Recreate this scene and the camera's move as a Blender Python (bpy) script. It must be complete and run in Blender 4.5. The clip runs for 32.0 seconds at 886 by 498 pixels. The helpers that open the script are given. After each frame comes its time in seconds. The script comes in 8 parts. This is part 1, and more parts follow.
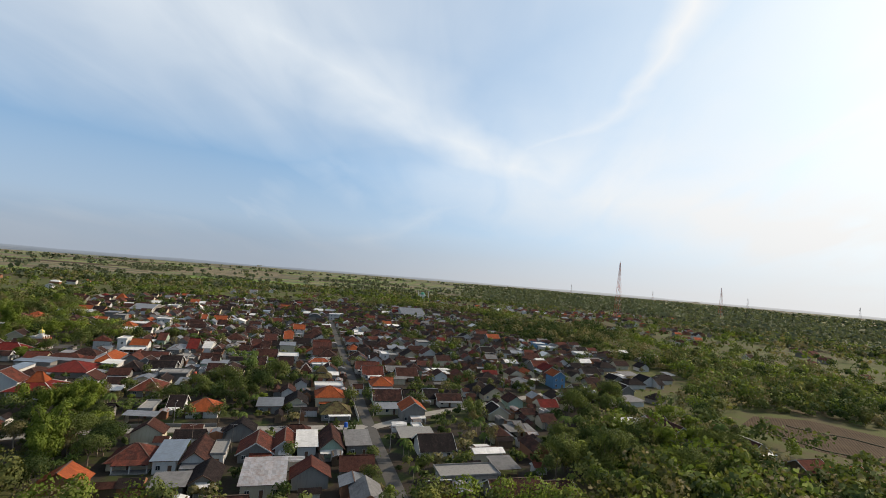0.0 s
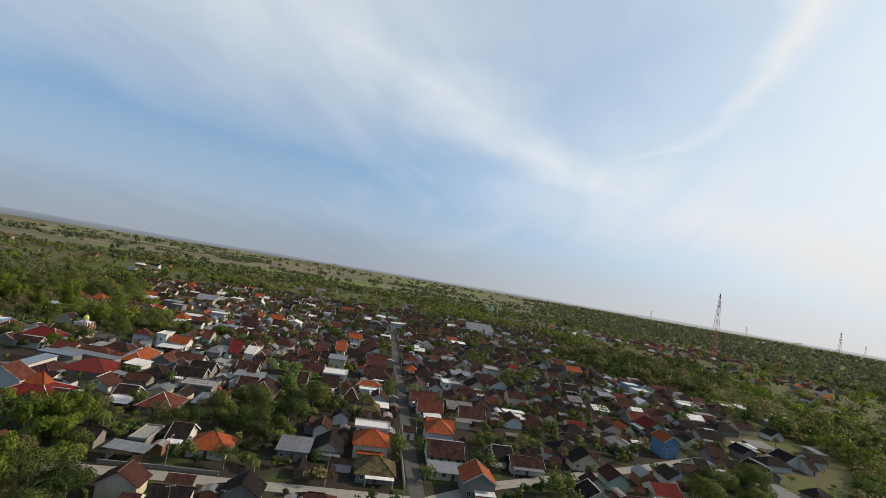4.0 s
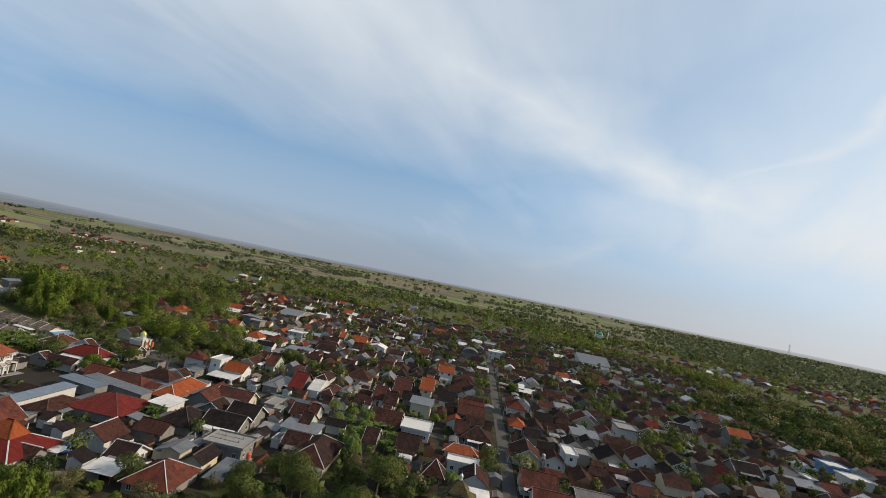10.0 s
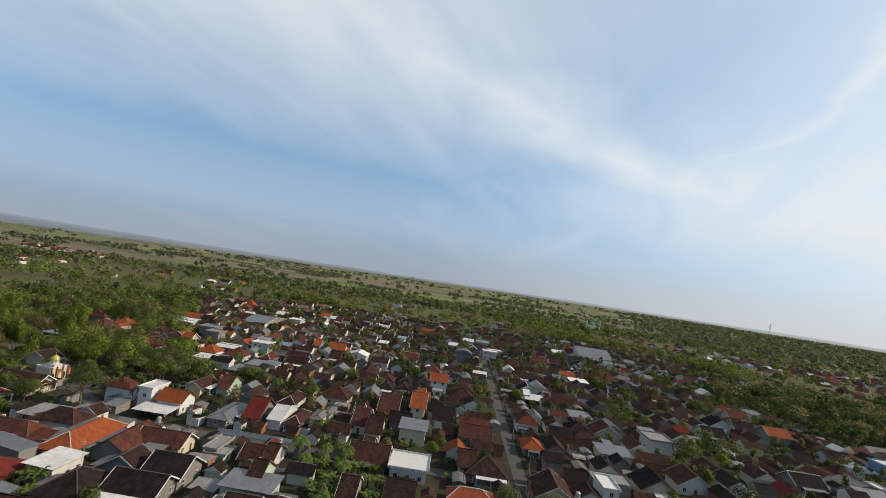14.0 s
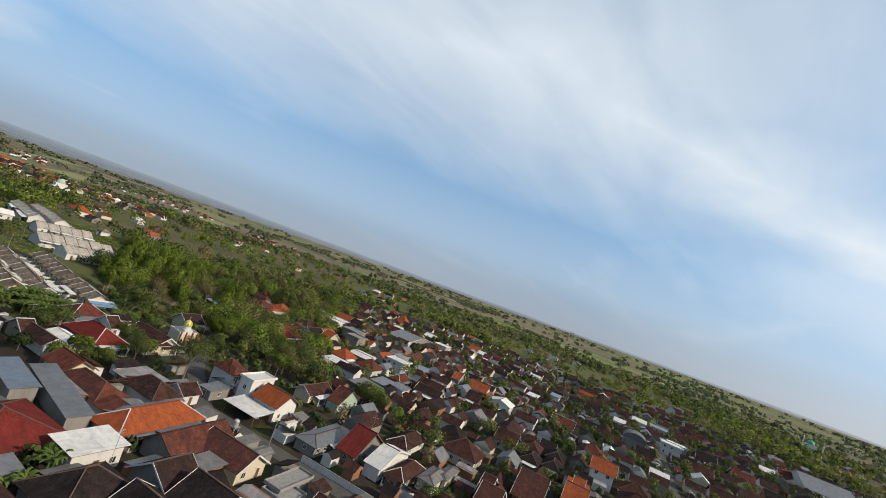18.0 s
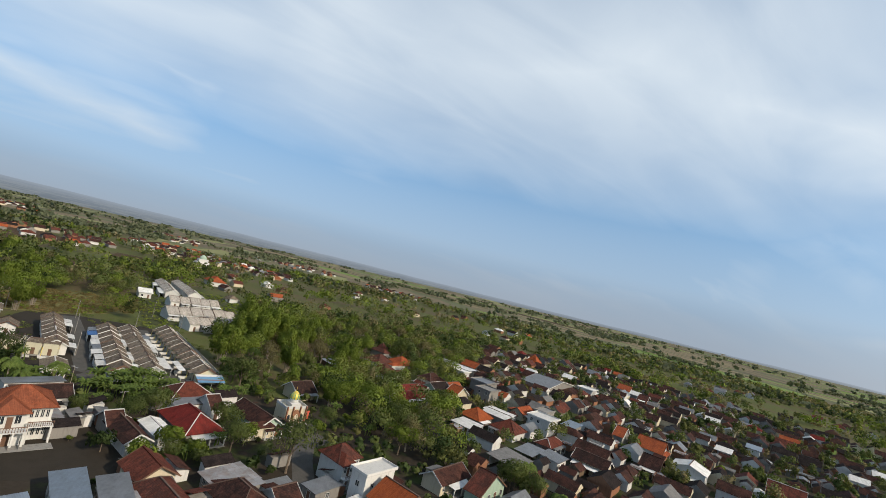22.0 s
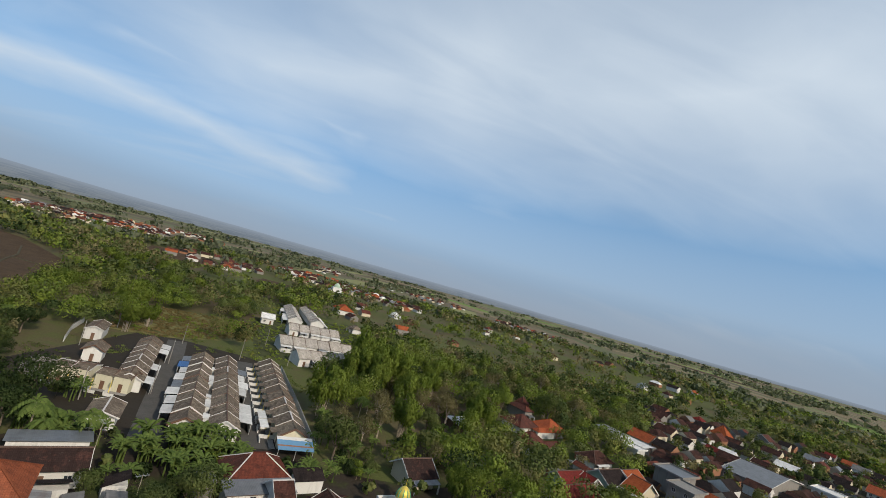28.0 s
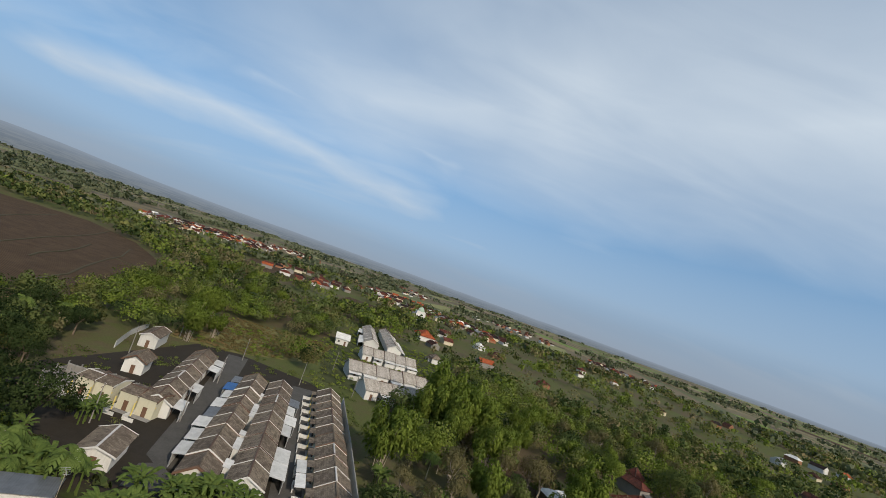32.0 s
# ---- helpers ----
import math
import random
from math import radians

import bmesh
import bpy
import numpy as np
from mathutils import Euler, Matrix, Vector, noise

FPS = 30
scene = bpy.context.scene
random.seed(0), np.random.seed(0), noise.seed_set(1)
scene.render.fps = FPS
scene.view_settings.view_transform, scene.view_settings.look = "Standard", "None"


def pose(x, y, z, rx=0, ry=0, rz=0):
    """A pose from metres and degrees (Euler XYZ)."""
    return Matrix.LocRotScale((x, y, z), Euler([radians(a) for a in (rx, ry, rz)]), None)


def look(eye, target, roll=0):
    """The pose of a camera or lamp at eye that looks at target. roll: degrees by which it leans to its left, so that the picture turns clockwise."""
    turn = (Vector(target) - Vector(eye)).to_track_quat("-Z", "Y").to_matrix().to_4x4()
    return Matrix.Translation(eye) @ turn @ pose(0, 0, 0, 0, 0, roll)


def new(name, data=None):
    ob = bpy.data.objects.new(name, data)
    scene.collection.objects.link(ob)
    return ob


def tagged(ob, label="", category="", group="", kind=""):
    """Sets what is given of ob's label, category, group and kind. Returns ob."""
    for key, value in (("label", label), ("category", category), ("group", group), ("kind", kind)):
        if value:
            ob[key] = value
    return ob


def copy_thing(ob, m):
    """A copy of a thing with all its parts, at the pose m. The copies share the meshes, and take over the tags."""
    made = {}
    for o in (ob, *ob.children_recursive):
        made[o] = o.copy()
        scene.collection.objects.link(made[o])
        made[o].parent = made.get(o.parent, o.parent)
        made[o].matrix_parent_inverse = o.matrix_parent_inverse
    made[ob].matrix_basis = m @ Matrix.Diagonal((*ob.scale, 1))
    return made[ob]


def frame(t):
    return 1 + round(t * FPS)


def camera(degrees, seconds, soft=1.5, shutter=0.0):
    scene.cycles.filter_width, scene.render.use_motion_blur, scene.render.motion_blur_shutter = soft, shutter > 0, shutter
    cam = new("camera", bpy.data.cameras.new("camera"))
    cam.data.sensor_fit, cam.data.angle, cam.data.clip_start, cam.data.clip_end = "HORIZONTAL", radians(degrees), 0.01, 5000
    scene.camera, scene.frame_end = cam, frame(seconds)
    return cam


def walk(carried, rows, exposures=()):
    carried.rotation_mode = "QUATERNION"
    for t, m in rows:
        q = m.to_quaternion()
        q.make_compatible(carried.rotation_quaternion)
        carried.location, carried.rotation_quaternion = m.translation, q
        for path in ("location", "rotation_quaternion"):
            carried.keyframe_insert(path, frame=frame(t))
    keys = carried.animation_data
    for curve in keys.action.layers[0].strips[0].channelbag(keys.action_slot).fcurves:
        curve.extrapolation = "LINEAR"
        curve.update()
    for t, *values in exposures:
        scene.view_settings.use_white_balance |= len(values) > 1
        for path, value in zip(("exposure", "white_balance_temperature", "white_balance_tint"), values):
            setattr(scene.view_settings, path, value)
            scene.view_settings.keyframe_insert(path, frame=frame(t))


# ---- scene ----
# The camera: metres, then yaw to the left of +y, pitch up and lean, in degrees.
cam = camera(88.0, 32.0, soft=0.45)


def aim(x, y, z, yaw, pitch, lean):
    a, b = radians(yaw), radians(pitch)
    eye = Vector((x, y, z))
    return look(eye, eye + Vector((-math.sin(a) * math.cos(b), math.cos(a) * math.cos(b), math.sin(b))) * 100, lean)


PATH = [
    (0, -0.31, 48.01, 55.41, 5.59, 3.20, 4.66),
    (0.5, -1.41, 53.86, 55.69, 6.04, 3.16, 5.92),
    (1, -2.40, 60.01, 55.90, 7.66, 3.18, 8.01),
    (1.5, -3.62, 65.80, 56.29, 8.73, 3.19, 8.58),
    (2, -4.98, 71.29, 56.76, 9.35, 3.21, 8.31),
    (2.5, -6.37, 76.85, 57.03, 10.51, 3.24, 8.45),
    (3, -8.03, 82.40, 57.23, 11.97, 3.24, 8.88),
    (3.5, -9.55, 87.60, 57.36, 13.35, 3.30, 9.22),
    (4, -11.02, 92.60, 57.47, 14.47, 3.36, 9.50),
    (4.5, -12.62, 97.60, 57.85, 15.18, 3.34, 9.85),
    (6.5, -17.91, 116.97, 58.43, 16.30, 3.15, 9.52),
    (7, -20.37, 122.22, 58.21, 18.86, 3.16, 11.03),
    (7.5, -23.31, 127.12, 57.95, 21.61, 3.19, 12.29),
    (8, -26.14, 131.51, 57.67, 22.77, 3.22, 11.53),
    (8.5, -28.66, 136.11, 57.35, 24.11, 3.29, 11.33),
    (9, -30.70, 140.53, 57.17, 25.93, 3.41, 12.17),
    (9.5, -32.58, 144.48, 57.32, 26.55, 3.41, 11.86),
    (10, -34.60, 148.22, 57.58, 26.60, 3.40, 11.13),
    (10.5, -36.99, 152.44, 57.82, 26.47, 3.40, 9.99),
    (11, -39.37, 156.40, 57.84, 26.18, 3.43, 8.42),
    (11.5, -41.76, 160.28, 57.78, 25.37, 3.46, 7.45),
    (12, -44.17, 164.34, 57.63, 24.17, 3.36, 6.96),
    (12.5, -46.52, 168.57, 57.36, 23.59, 3.28, 6.53),
    (13, -48.83, 172.91, 56.66, 23.93, 3.33, 7.62),
    (13.5, -51.22, 177.29, 56.11, 24.12, 3.28, 8.27),
    (14, -53.59, 181.68, 55.34, 24.17, 3.37, 8.49),
    (14.5, -56.10, 186.03, 54.66, 24.04, 3.44, 8.51),
    (16.5, -65.32, 203.38, 51.87, 24.39, 3.32, 9.88),
    (17, -68.90, 210.05, 50.35, 31.50, 3.61, 15.86),
    (17.5, -73.78, 216.07, 48.89, 40.93, 3.66, 21.31),
    (18, -78.01, 220.14, 48.44, 45.38, 3.76, 19.73),
    (18.5, -81.91, 223.16, 48.04, 47.49, 3.91, 17.20),
    (19, -85.53, 225.77, 47.86, 48.86, 3.99, 14.64),
    (19.5, -89.09, 228.14, 47.59, 50.83, 4.08, 13.18),
    (20, -92.63, 230.40, 47.21, 52.71, 4.20, 12.25),
    (20.5, -96.63, 232.79, 46.98, 54.76, 4.22, 12.02),
    (21, -100.17, 234.79, 47.11, 56.66, 4.15, 12.56),
    (21.5, -103.68, 236.62, 47.51, 58.29, 4.05, 13.04),
    (22, -107.29, 238.58, 47.52, 59.91, 4.04, 13.28),
    (22.5, -110.99, 240.47, 47.23, 61.84, 4.13, 13.74),
    (23, -115.15, 242.15, 47.21, 63.38, 4.10, 13.31),
    (23.5, -119.03, 243.59, 47.08, 64.46, 4.13, 12.26),
    (24, -123.13, 245.08, 46.90, 65.83, 4.12, 11.89),
    (24.5, -127.51, 246.52, 46.54, 67.60, 4.16, 12.89),
    (25, -131.84, 247.77, 46.19, 69.23, 4.17, 13.54),
    (25.5, -135.97, 249.13, 45.74, 70.70, 4.24, 13.43),
    (27.5, -151.85, 252.87, 44.94, 75.55, 4.28, 15.65),
    (28, -155.70, 253.58, 44.62, 76.47, 4.36, 15.33),
    (28.5, -159.44, 254.27, 44.28, 77.08, 4.47, 14.74),
    (29, -163.06, 255.09, 43.98, 78.16, 4.54, 15.46),
    (29.5, -166.69, 255.62, 43.72, 79.16, 4.56, 15.86),
    (30, -170.19, 256.03, 43.87, 79.64, 4.50, 15.61),
    (30.5, -173.33, 256.71, 43.70, 80.12, 4.51, 15.39),
    (31, -176.69, 257.06, 43.57, 80.61, 4.52, 15.28),
    (31.5, -180.47, 257.47, 43.46, 81.98, 4.52, 15.67),
    (32, -184.90, 258.25, 43.34, 88.12, 4.51, 19.30),
]
walk(cam, [(row[0], aim(*row[1:])) for row in PATH], exposures=[(0.0, 0.08, 6750, 12), (3.0, -0.04, 6750, 12), (9.0, -0.08, 6750, 12), (13.0, -0.06, 6700, 11), (19.0, 0.06, 6600, 10), (24.0, -0.04, 6450, 10), (28.0, -0.14, 6350, 10), (32.0, -0.20, 6350, 10)])

# ---- light ----
SUN_AZ, SUN_EL = radians(62), radians(33)   # clockwise from +y, above the horizon
SUN_WAY = Vector((math.sin(SUN_AZ) * math.cos(SUN_EL), math.cos(SUN_AZ) * math.cos(SUN_EL), math.sin(SUN_EL)))
sun = new("sun", bpy.data.lights.new("sun", "SUN"))
sun.data.energy, sun.data.angle, sun.data.color = 4.8, radians(0.6), (1.0, 0.87, 0.70)
sun.matrix_world = look((0, 0, 300), Vector((0, 0, 300)) - SUN_WAY)


class Nodes:
    """A small helper round a node tree."""

    def __init__(self, tree):
        self.tree = tree

    def add(self, kind, settings=(), **inputs):
        node = self.tree.nodes.new(kind)
        for key, value in settings:
            setattr(node, key, value)
        for key, value in inputs.items():
            socket = node.inputs[int(key[1:]) if key[0] == "i" and key[1:].isdigit() else key.replace("_", " ")]
            if isinstance(value, bpy.types.NodeSocket):
                self.tree.links.new(value, socket)
            else:
                socket.default_value = value
        return node

    def math(self, op, a, b=0.0, clamp=False):
        return self.add("ShaderNodeMath", (("operation", op), ("use_clamp", clamp)), i0=a, i1=b).outputs[0]

    def mix(self, fac, a, b, blend="MIX"):
        node = self.add("ShaderNodeMix", (("data_type", "RGBA"), ("blend_type", blend)), i0=fac, i6=a, i7=b)
        return node.outputs[2]

    def ramp(self, fac, *stops):
        node = self.add("ShaderNodeValToRGB", i0=fac)
        ramp = node.color_ramp
        while len(ramp.elements) < len(stops):
            ramp.elements.new(0.5)
        for el, (at, c) in zip(ramp.elements, stops):
            el.position = at
            el.color = (c, c, c, 1) if not hasattr(c, "__len__") else (*c[:3], 1)
        return node.outputs[0]

    def noise(self, vector, scale, detail=4.0, rough=0.55, distort=0.0):
        return self.add("ShaderNodeTexNoise", i0=vector, Scale=scale, Detail=detail, Roughness=rough, Distortion=distort).outputs[0]


def build_world():
    world = bpy.data.worlds.new("world")
    world.use_nodes = True
    scene.world = world
    world.node_tree.nodes.clear()
    n = Nodes(world.node_tree)
    way = n.add("ShaderNodeTexCoord").outputs["Generated"]
    # the clear blue is taken a little above the line of sight, the horizon belongs to the haze
    lifted = n.add("ShaderNodeVectorMath", (("operation", "NORMALIZE"),), i0=n.add("ShaderNodeVectorMath", (("operation", "ADD"),), i0=way, i1=(0, 0, 0.2)).outputs[0]).outputs[0]
    sky = n.add("ShaderNodeTexSky", (("sky_type", "NISHITA"), ("sun_disc", False), ("sun_elevation", SUN_EL),
                                     ("sun_rotation", SUN_AZ), ("air_density", 1.0), ("dust_density", 1.6), ("ozone_density", 1.6)), i0=lifted)
    xyz = n.add("ShaderNodeSeparateXYZ", i0=way)
    up = n.math("MAXIMUM", xyz.outputs[2], 0.02)
    # thin high cloud, on a plane far above: streaks that run to one point of the horizon
    flat = n.math("ADD", up, 0.22)
    px, py = n.math("DIVIDE", xyz.outputs[0], flat), n.math("DIVIDE", xyz.outputs[1], flat)
    plane = n.add("ShaderNodeCombineXYZ", i0=px, i1=py, i2=0.0).outputs[0]
    wobble = n.add("ShaderNodeTexNoise", i0=plane, Scale=2.2, Detail=3.0, Roughness=0.5).outputs[1]
    drift = n.add("ShaderNodeVectorMath", (("operation", "MULTIPLY_ADD"),), i0=wobble, i1=(0.42, 0.42, 0.0), i2=plane).outputs[0]
    drift = n.add("ShaderNodeVectorMath", (("operation", "SUBTRACT"),), i0=drift, i1=(0.21, 0.21, 0.0)).outputs[0]

    def streamer(a, b, wide, dense):
        """One long cirrus streamer between two points of the cloud plane, soft across."""
        a, b = Vector((*a, 0)), Vector((*b, 0))
        off = n.add("ShaderNodeVectorMath", (("operation", "SUBTRACT"),), i0=drift, i1=a).outputs[0]
        along = n.add("ShaderNodeVectorMath", (("operation", "DOT_PRODUCT"),), i0=off, i1=(b - a) / (b - a).length_squared).outputs["Value"]
        foot = n.add("ShaderNodeVectorMath", (("operation", "SCALE"),), i0=b - a, Scale=n.math("MULTIPLY", along, 1.0, True)).outputs[0]
        gap = n.add("ShaderNodeVectorMath", (("operation", "DISTANCE"),), i0=off, i1=foot).outputs["Value"]
        return n.math("MULTIPLY", n.ramp(n.math("DIVIDE", gap, wide * 3.4), (0.0, 1.0), (0.35, 0.62), (1.0, 0.0)), dense)

    bands = [((-1.75, -0.35), (-1.40, 0.30), 0.32, 0.8), ((-1.40, 0.30), (-0.68, 1.18), 0.42, 0.92), ((-0.68, 1.18), (-0.36, 1.70), 0.19, 0.95), ((-0.36, 1.70), (0.28, 2.30), 0.17, 0.95),
             ((0.45, 0.95), (0.44, 1.55), 0.055, 0.7), ((0.44, 1.55), (0.10, 1.92), 0.075, 0.7), ((0.0, 2.45), (-0.97, 3.43), 0.16, 0.55), ((0.28, 2.3), (1.6, 2.6), 0.5, 0.9),
             ((-2.05, -1.75), (-2.30, -0.95), 0.12, 0.85), ((-2.30, -0.95), (-2.72, -0.20), 0.13, 0.8), ((-1.80, -0.85), (-2.05, 0.05), 0.075, 0.6), ((-0.9, -0.6), (-1.0, 0.25), 0.35, 0.6)]
    sum_of = None
    for band in bands:
        one = streamer(*band)
        sum_of = one if sum_of is None else n.math("MAXIMUM", sum_of, one)
    grain = n.add("ShaderNodeMapping", i0=plane, Rotation=(0, 0, radians(-40)), Scale=(1.0, 0.4, 1.0)).outputs[0]
    fine = n.noise(grain, 3.4, 6.0, 0.5, 0.6)
    veils = n.ramp(n.noise(grain, 1.1, 3.0, 0.5, 0.5), (0.36, 0.0), (0.66, 0.62))
    # towards the zenith the veil closes
    high = n.ramp(xyz.outputs[2], (0.26, 0.0), (0.60, 0.34))
    cover = n.math("MAXIMUM", n.math("MULTIPLY", sum_of, n.ramp(fine, (0.28, 0.74), (0.62, 1.0))), n.math("MULTIPLY", n.math("MAXIMUM", veils, high), n.ramp(fine, (0.3, 0.45), (0.65, 0.9))))
    # cloud glows towards the sun
    toward = n.add("ShaderNodeVectorMath", (("operation", "DOT_PRODUCT"),), i0=way, i1=SUN_WAY).outputs["Value"]
    glow = n.math("POWER", n.math("MAXIMUM", toward, 0.0), 4.0)
    cloud = n.mix(glow, (0.77, 0.85, 0.915, 1), (1.0, 0.97, 0.92, 1))
    blue = n.mix(1.0, sky.outputs[0], (0.098, 0.163, 0.182, 1), "MULTIPLY")
    milk = n.math("MULTIPLY", n.math("MAXIMUM", toward, 0.0), 0.24)
    veil = n.math("ADD", n.math("MULTIPLY", n.math("MAXIMUM", cover, milk), 0.95), n.math("MULTIPLY", glow, 0.75), True)
    # thin milky air low in the sky
    milky = n.ramp(xyz.outputs[2], (0.02, 0.0), (0.08, 0.34), (0.18, 0.22), (0.34, 0.0))
    clear = n.mix(n.math("MAXIMUM", veil, milky), blue, cloud)
    # grey ground haze low over the horizon
    low = n.ramp(xyz.outputs[2], (0.0, 1.0), (0.04, 0.85), (0.095, 0.40), (0.21, 0.0))
    haze = n.mix(n.math("POWER", n.math("MAXIMUM", toward, 0.0), 1.25), (0.34, 0.40, 0.48, 1), (0.90, 0.91, 0.90, 1))
    air = n.mix(n.math("MULTIPLY", low, 0.97), clear, haze)
    back = n.add("ShaderNodeBackground", Color=air, Strength=1.0)
    out = n.add("ShaderNodeOutputWorld", i0=back.outputs[0])


build_world()


# ---- materials ----
def matter(name, rough=0.8, metal=0.0, spec=0.3):
    m = bpy.data.materials.new(name)
    m.use_nodes = True
    m.node_tree.nodes.clear()
    n = Nodes(m.node_tree)
    shader = n.add("ShaderNodeBsdfPrincipled", Roughness=rough, Metallic=metal)
    shader.inputs["Specular IOR Level"].default_value = spec
    n.add("ShaderNodeOutputMaterial", i0=shader.outputs[0])
    return m, n, shader


def shade(c, k):
    return (*[min(1.0, v * k) for v in c[:3]], 1)


def finish(n, shader, colour, height=None, strength=0.3, distance=0.05):
    n.tree.links.new(colour, shader.inputs["Base Color"])
    if height is not None:
        bump = n.add("ShaderNodeBump", Strength=strength, Distance=distance, Height=height)
        n.tree.links.new(bump.outputs[0], shader.inputs["Normal"])


def tile_roof(name, base, old, age=0.5, moss=0.0):
    """Clay tiles in courses; the map runs in metres along the eave and up the slope."""
    m, n, s = matter(name, 0.92, 0, 0.06)
    uv = n.add("ShaderNodeUVMap").outputs[0]
    place = n.add("ShaderNodeTexCoord").outputs["Object"]
    chance = n.add("ShaderNodeObjectInfo").outputs["Random"]
    bricks = n.add("ShaderNodeTexBrick", (("offset", 0.0),), i0=uv, Color1=(0.35, 0.35, 0.35, 1), Color2=(0.75, 0.75, 0.75, 1), Mortar=(0.0, 0.0, 0.0, 1),
                   Scale=1.0, Mortar_Size=0.02, Brick_Width=0.24, Row_Height=0.30, Bias=0.1)
    stain = n.noise(place, 0.55, 6.0, 0.7, 0.4)
    blot = n.noise(place, 2.6, 5.0, 0.65)
    worn = n.math("ADD", n.math("MULTIPLY", stain, 1.2), n.math("MULTIPLY", blot, 0.5))
    fac = n.ramp(n.math("ADD", worn, n.math("MULTIPLY", n.math("SUBTRACT", chance, 0.5), 0.35)), (0.62 - 0.3 * (age - 0.5), 0.0), (1.15 - 0.3 * (age - 0.5), 1.0))
    c = n.mix(fac, (*base, 1), (*old, 1))
    c = n.mix(0.42, c, n.mix(1.0, c, bricks.outputs[0], "MULTIPLY"))
    rain = n.noise(n.add("ShaderNodeMapping", i0=uv, Scale=(1.3, 0.16, 1)).outputs[0], 1.0, 5.0, 0.7)
    c = n.mix(n.ramp(rain, (0.46, 0.0), (0.66, 0.55)), c, n.mix(1.0, c, (0.55, 0.52, 0.52, 1), "MULTIPLY"))
    lichen = n.ramp(n.noise(place, 1.7, 7.0, 0.75), (0.60, 0.0), (0.72, 0.30))
    c = n.mix(lichen, c, (0.16, 0.15, 0.13, 1))
    if moss:
        c = n.mix(n.ramp(n.noise(place, 0.9, 5.0), (0.5 - moss * 0.25, 0.0), (0.62, 0.9)), c, (0.105, 0.094, 0.040, 1))
    c = n.mix(1.0, c, n.ramp(chance, (0.0, 0.72), (1.0, 1.2)), "MULTIPLY")
    wave = n.add("ShaderNodeTexWave", (("bands_direction", "X"),), i0=uv, Scale=1.3, Distortion=0.3).outputs[1]
    finish(n, s, c, n.math("ADD", n.math("MULTIPLY", wave, 0.6), bricks.outputs[1]), 0.5, 0.04)
    return m


def sheet_roof(name, base, old, rough=0.45, metal=0.35, pitch=0.22, patch=0.35):
    """Corrugated sheets, laid in overlapping lengths."""
    m, n, s = matter(name, rough, metal, 0.4)
    uv = n.add("ShaderNodeUVMap").outputs[0]
    place = n.add("ShaderNodeTexCoord").outputs["Object"]
    chance = n.add("ShaderNodeObjectInfo").outputs["Random"]
    sheets = n.add("ShaderNodeTexBrick", (("offset", 0.0),), i0=uv, Color1=(0.55, 0.55, 0.55, 1), Color2=(1.0, 1.0, 1.0, 1), Mortar=(0.3, 0.3, 0.3, 1),
                   Scale=1.0, Mortar_Size=0.012, Brick_Width=0.9, Row_Height=2.4)
    wave = n.add("ShaderNodeTexWave", (("bands_direction", "X"),), i0=uv, Scale=0.25 / pitch).outputs[1]
    dirt = n.ramp(n.noise(place, 0.5, 7.0, 0.7, 0.5), (0.42, 0.0), (0.72, 0.8))
    c = n.mix(dirt, (*base, 1), (*old, 1))
    c = n.mix(patch, c, n.mix(1.0, c, sheets.outputs[0], "MULTIPLY"))
    run = n.noise(n.add("ShaderNodeMapping", i0=uv, Scale=(6.0, 0.35, 1)).outputs[0], 1.0, 4.0)
    c = n.mix(n.ramp(run, (0.55, 0.0), (0.8, 0.35)), c, (*old, 1))
    c = n.mix(1.0, c, n.ramp(chance, (0.0, 0.8), (1.0, 1.1)), "MULTIPLY")
    finish(n, s, c, wave, 0.5, 0.03)
    return m


def plaster(name, base, dirty=0.4, rough=0.9):
    m, n, s = matter(name, rough, 0, 0.12)
    place = n.add("ShaderNodeTexCoord").outputs["Object"]
    chance = n.add("ShaderNodeObjectInfo").outputs["Random"]
    runs = n.noise(n.add("ShaderNodeMapping", i0=place, Scale=(1.6, 1.6, 0.25)).outputs[0], 1.0, 6.0, 0.65)
    grain = n.noise(place, 9.0, 4.0)
    c = n.mix(n.ramp(runs, (0.5, 0.0), (0.75, dirty)), (*base, 1), shade(base, 0.45))
    c = n.mix(n.ramp(grain, (0.45, 0.0), (0.7, 0.25)), c, shade(base, 0.7))
    c = n.mix(1.0, c, n.ramp(chance, (0.0, 0.85), (1.0, 1.05)), "MULTIPLY")
    finish(n, s, c, grain, 0.2, 0.02)
    return m


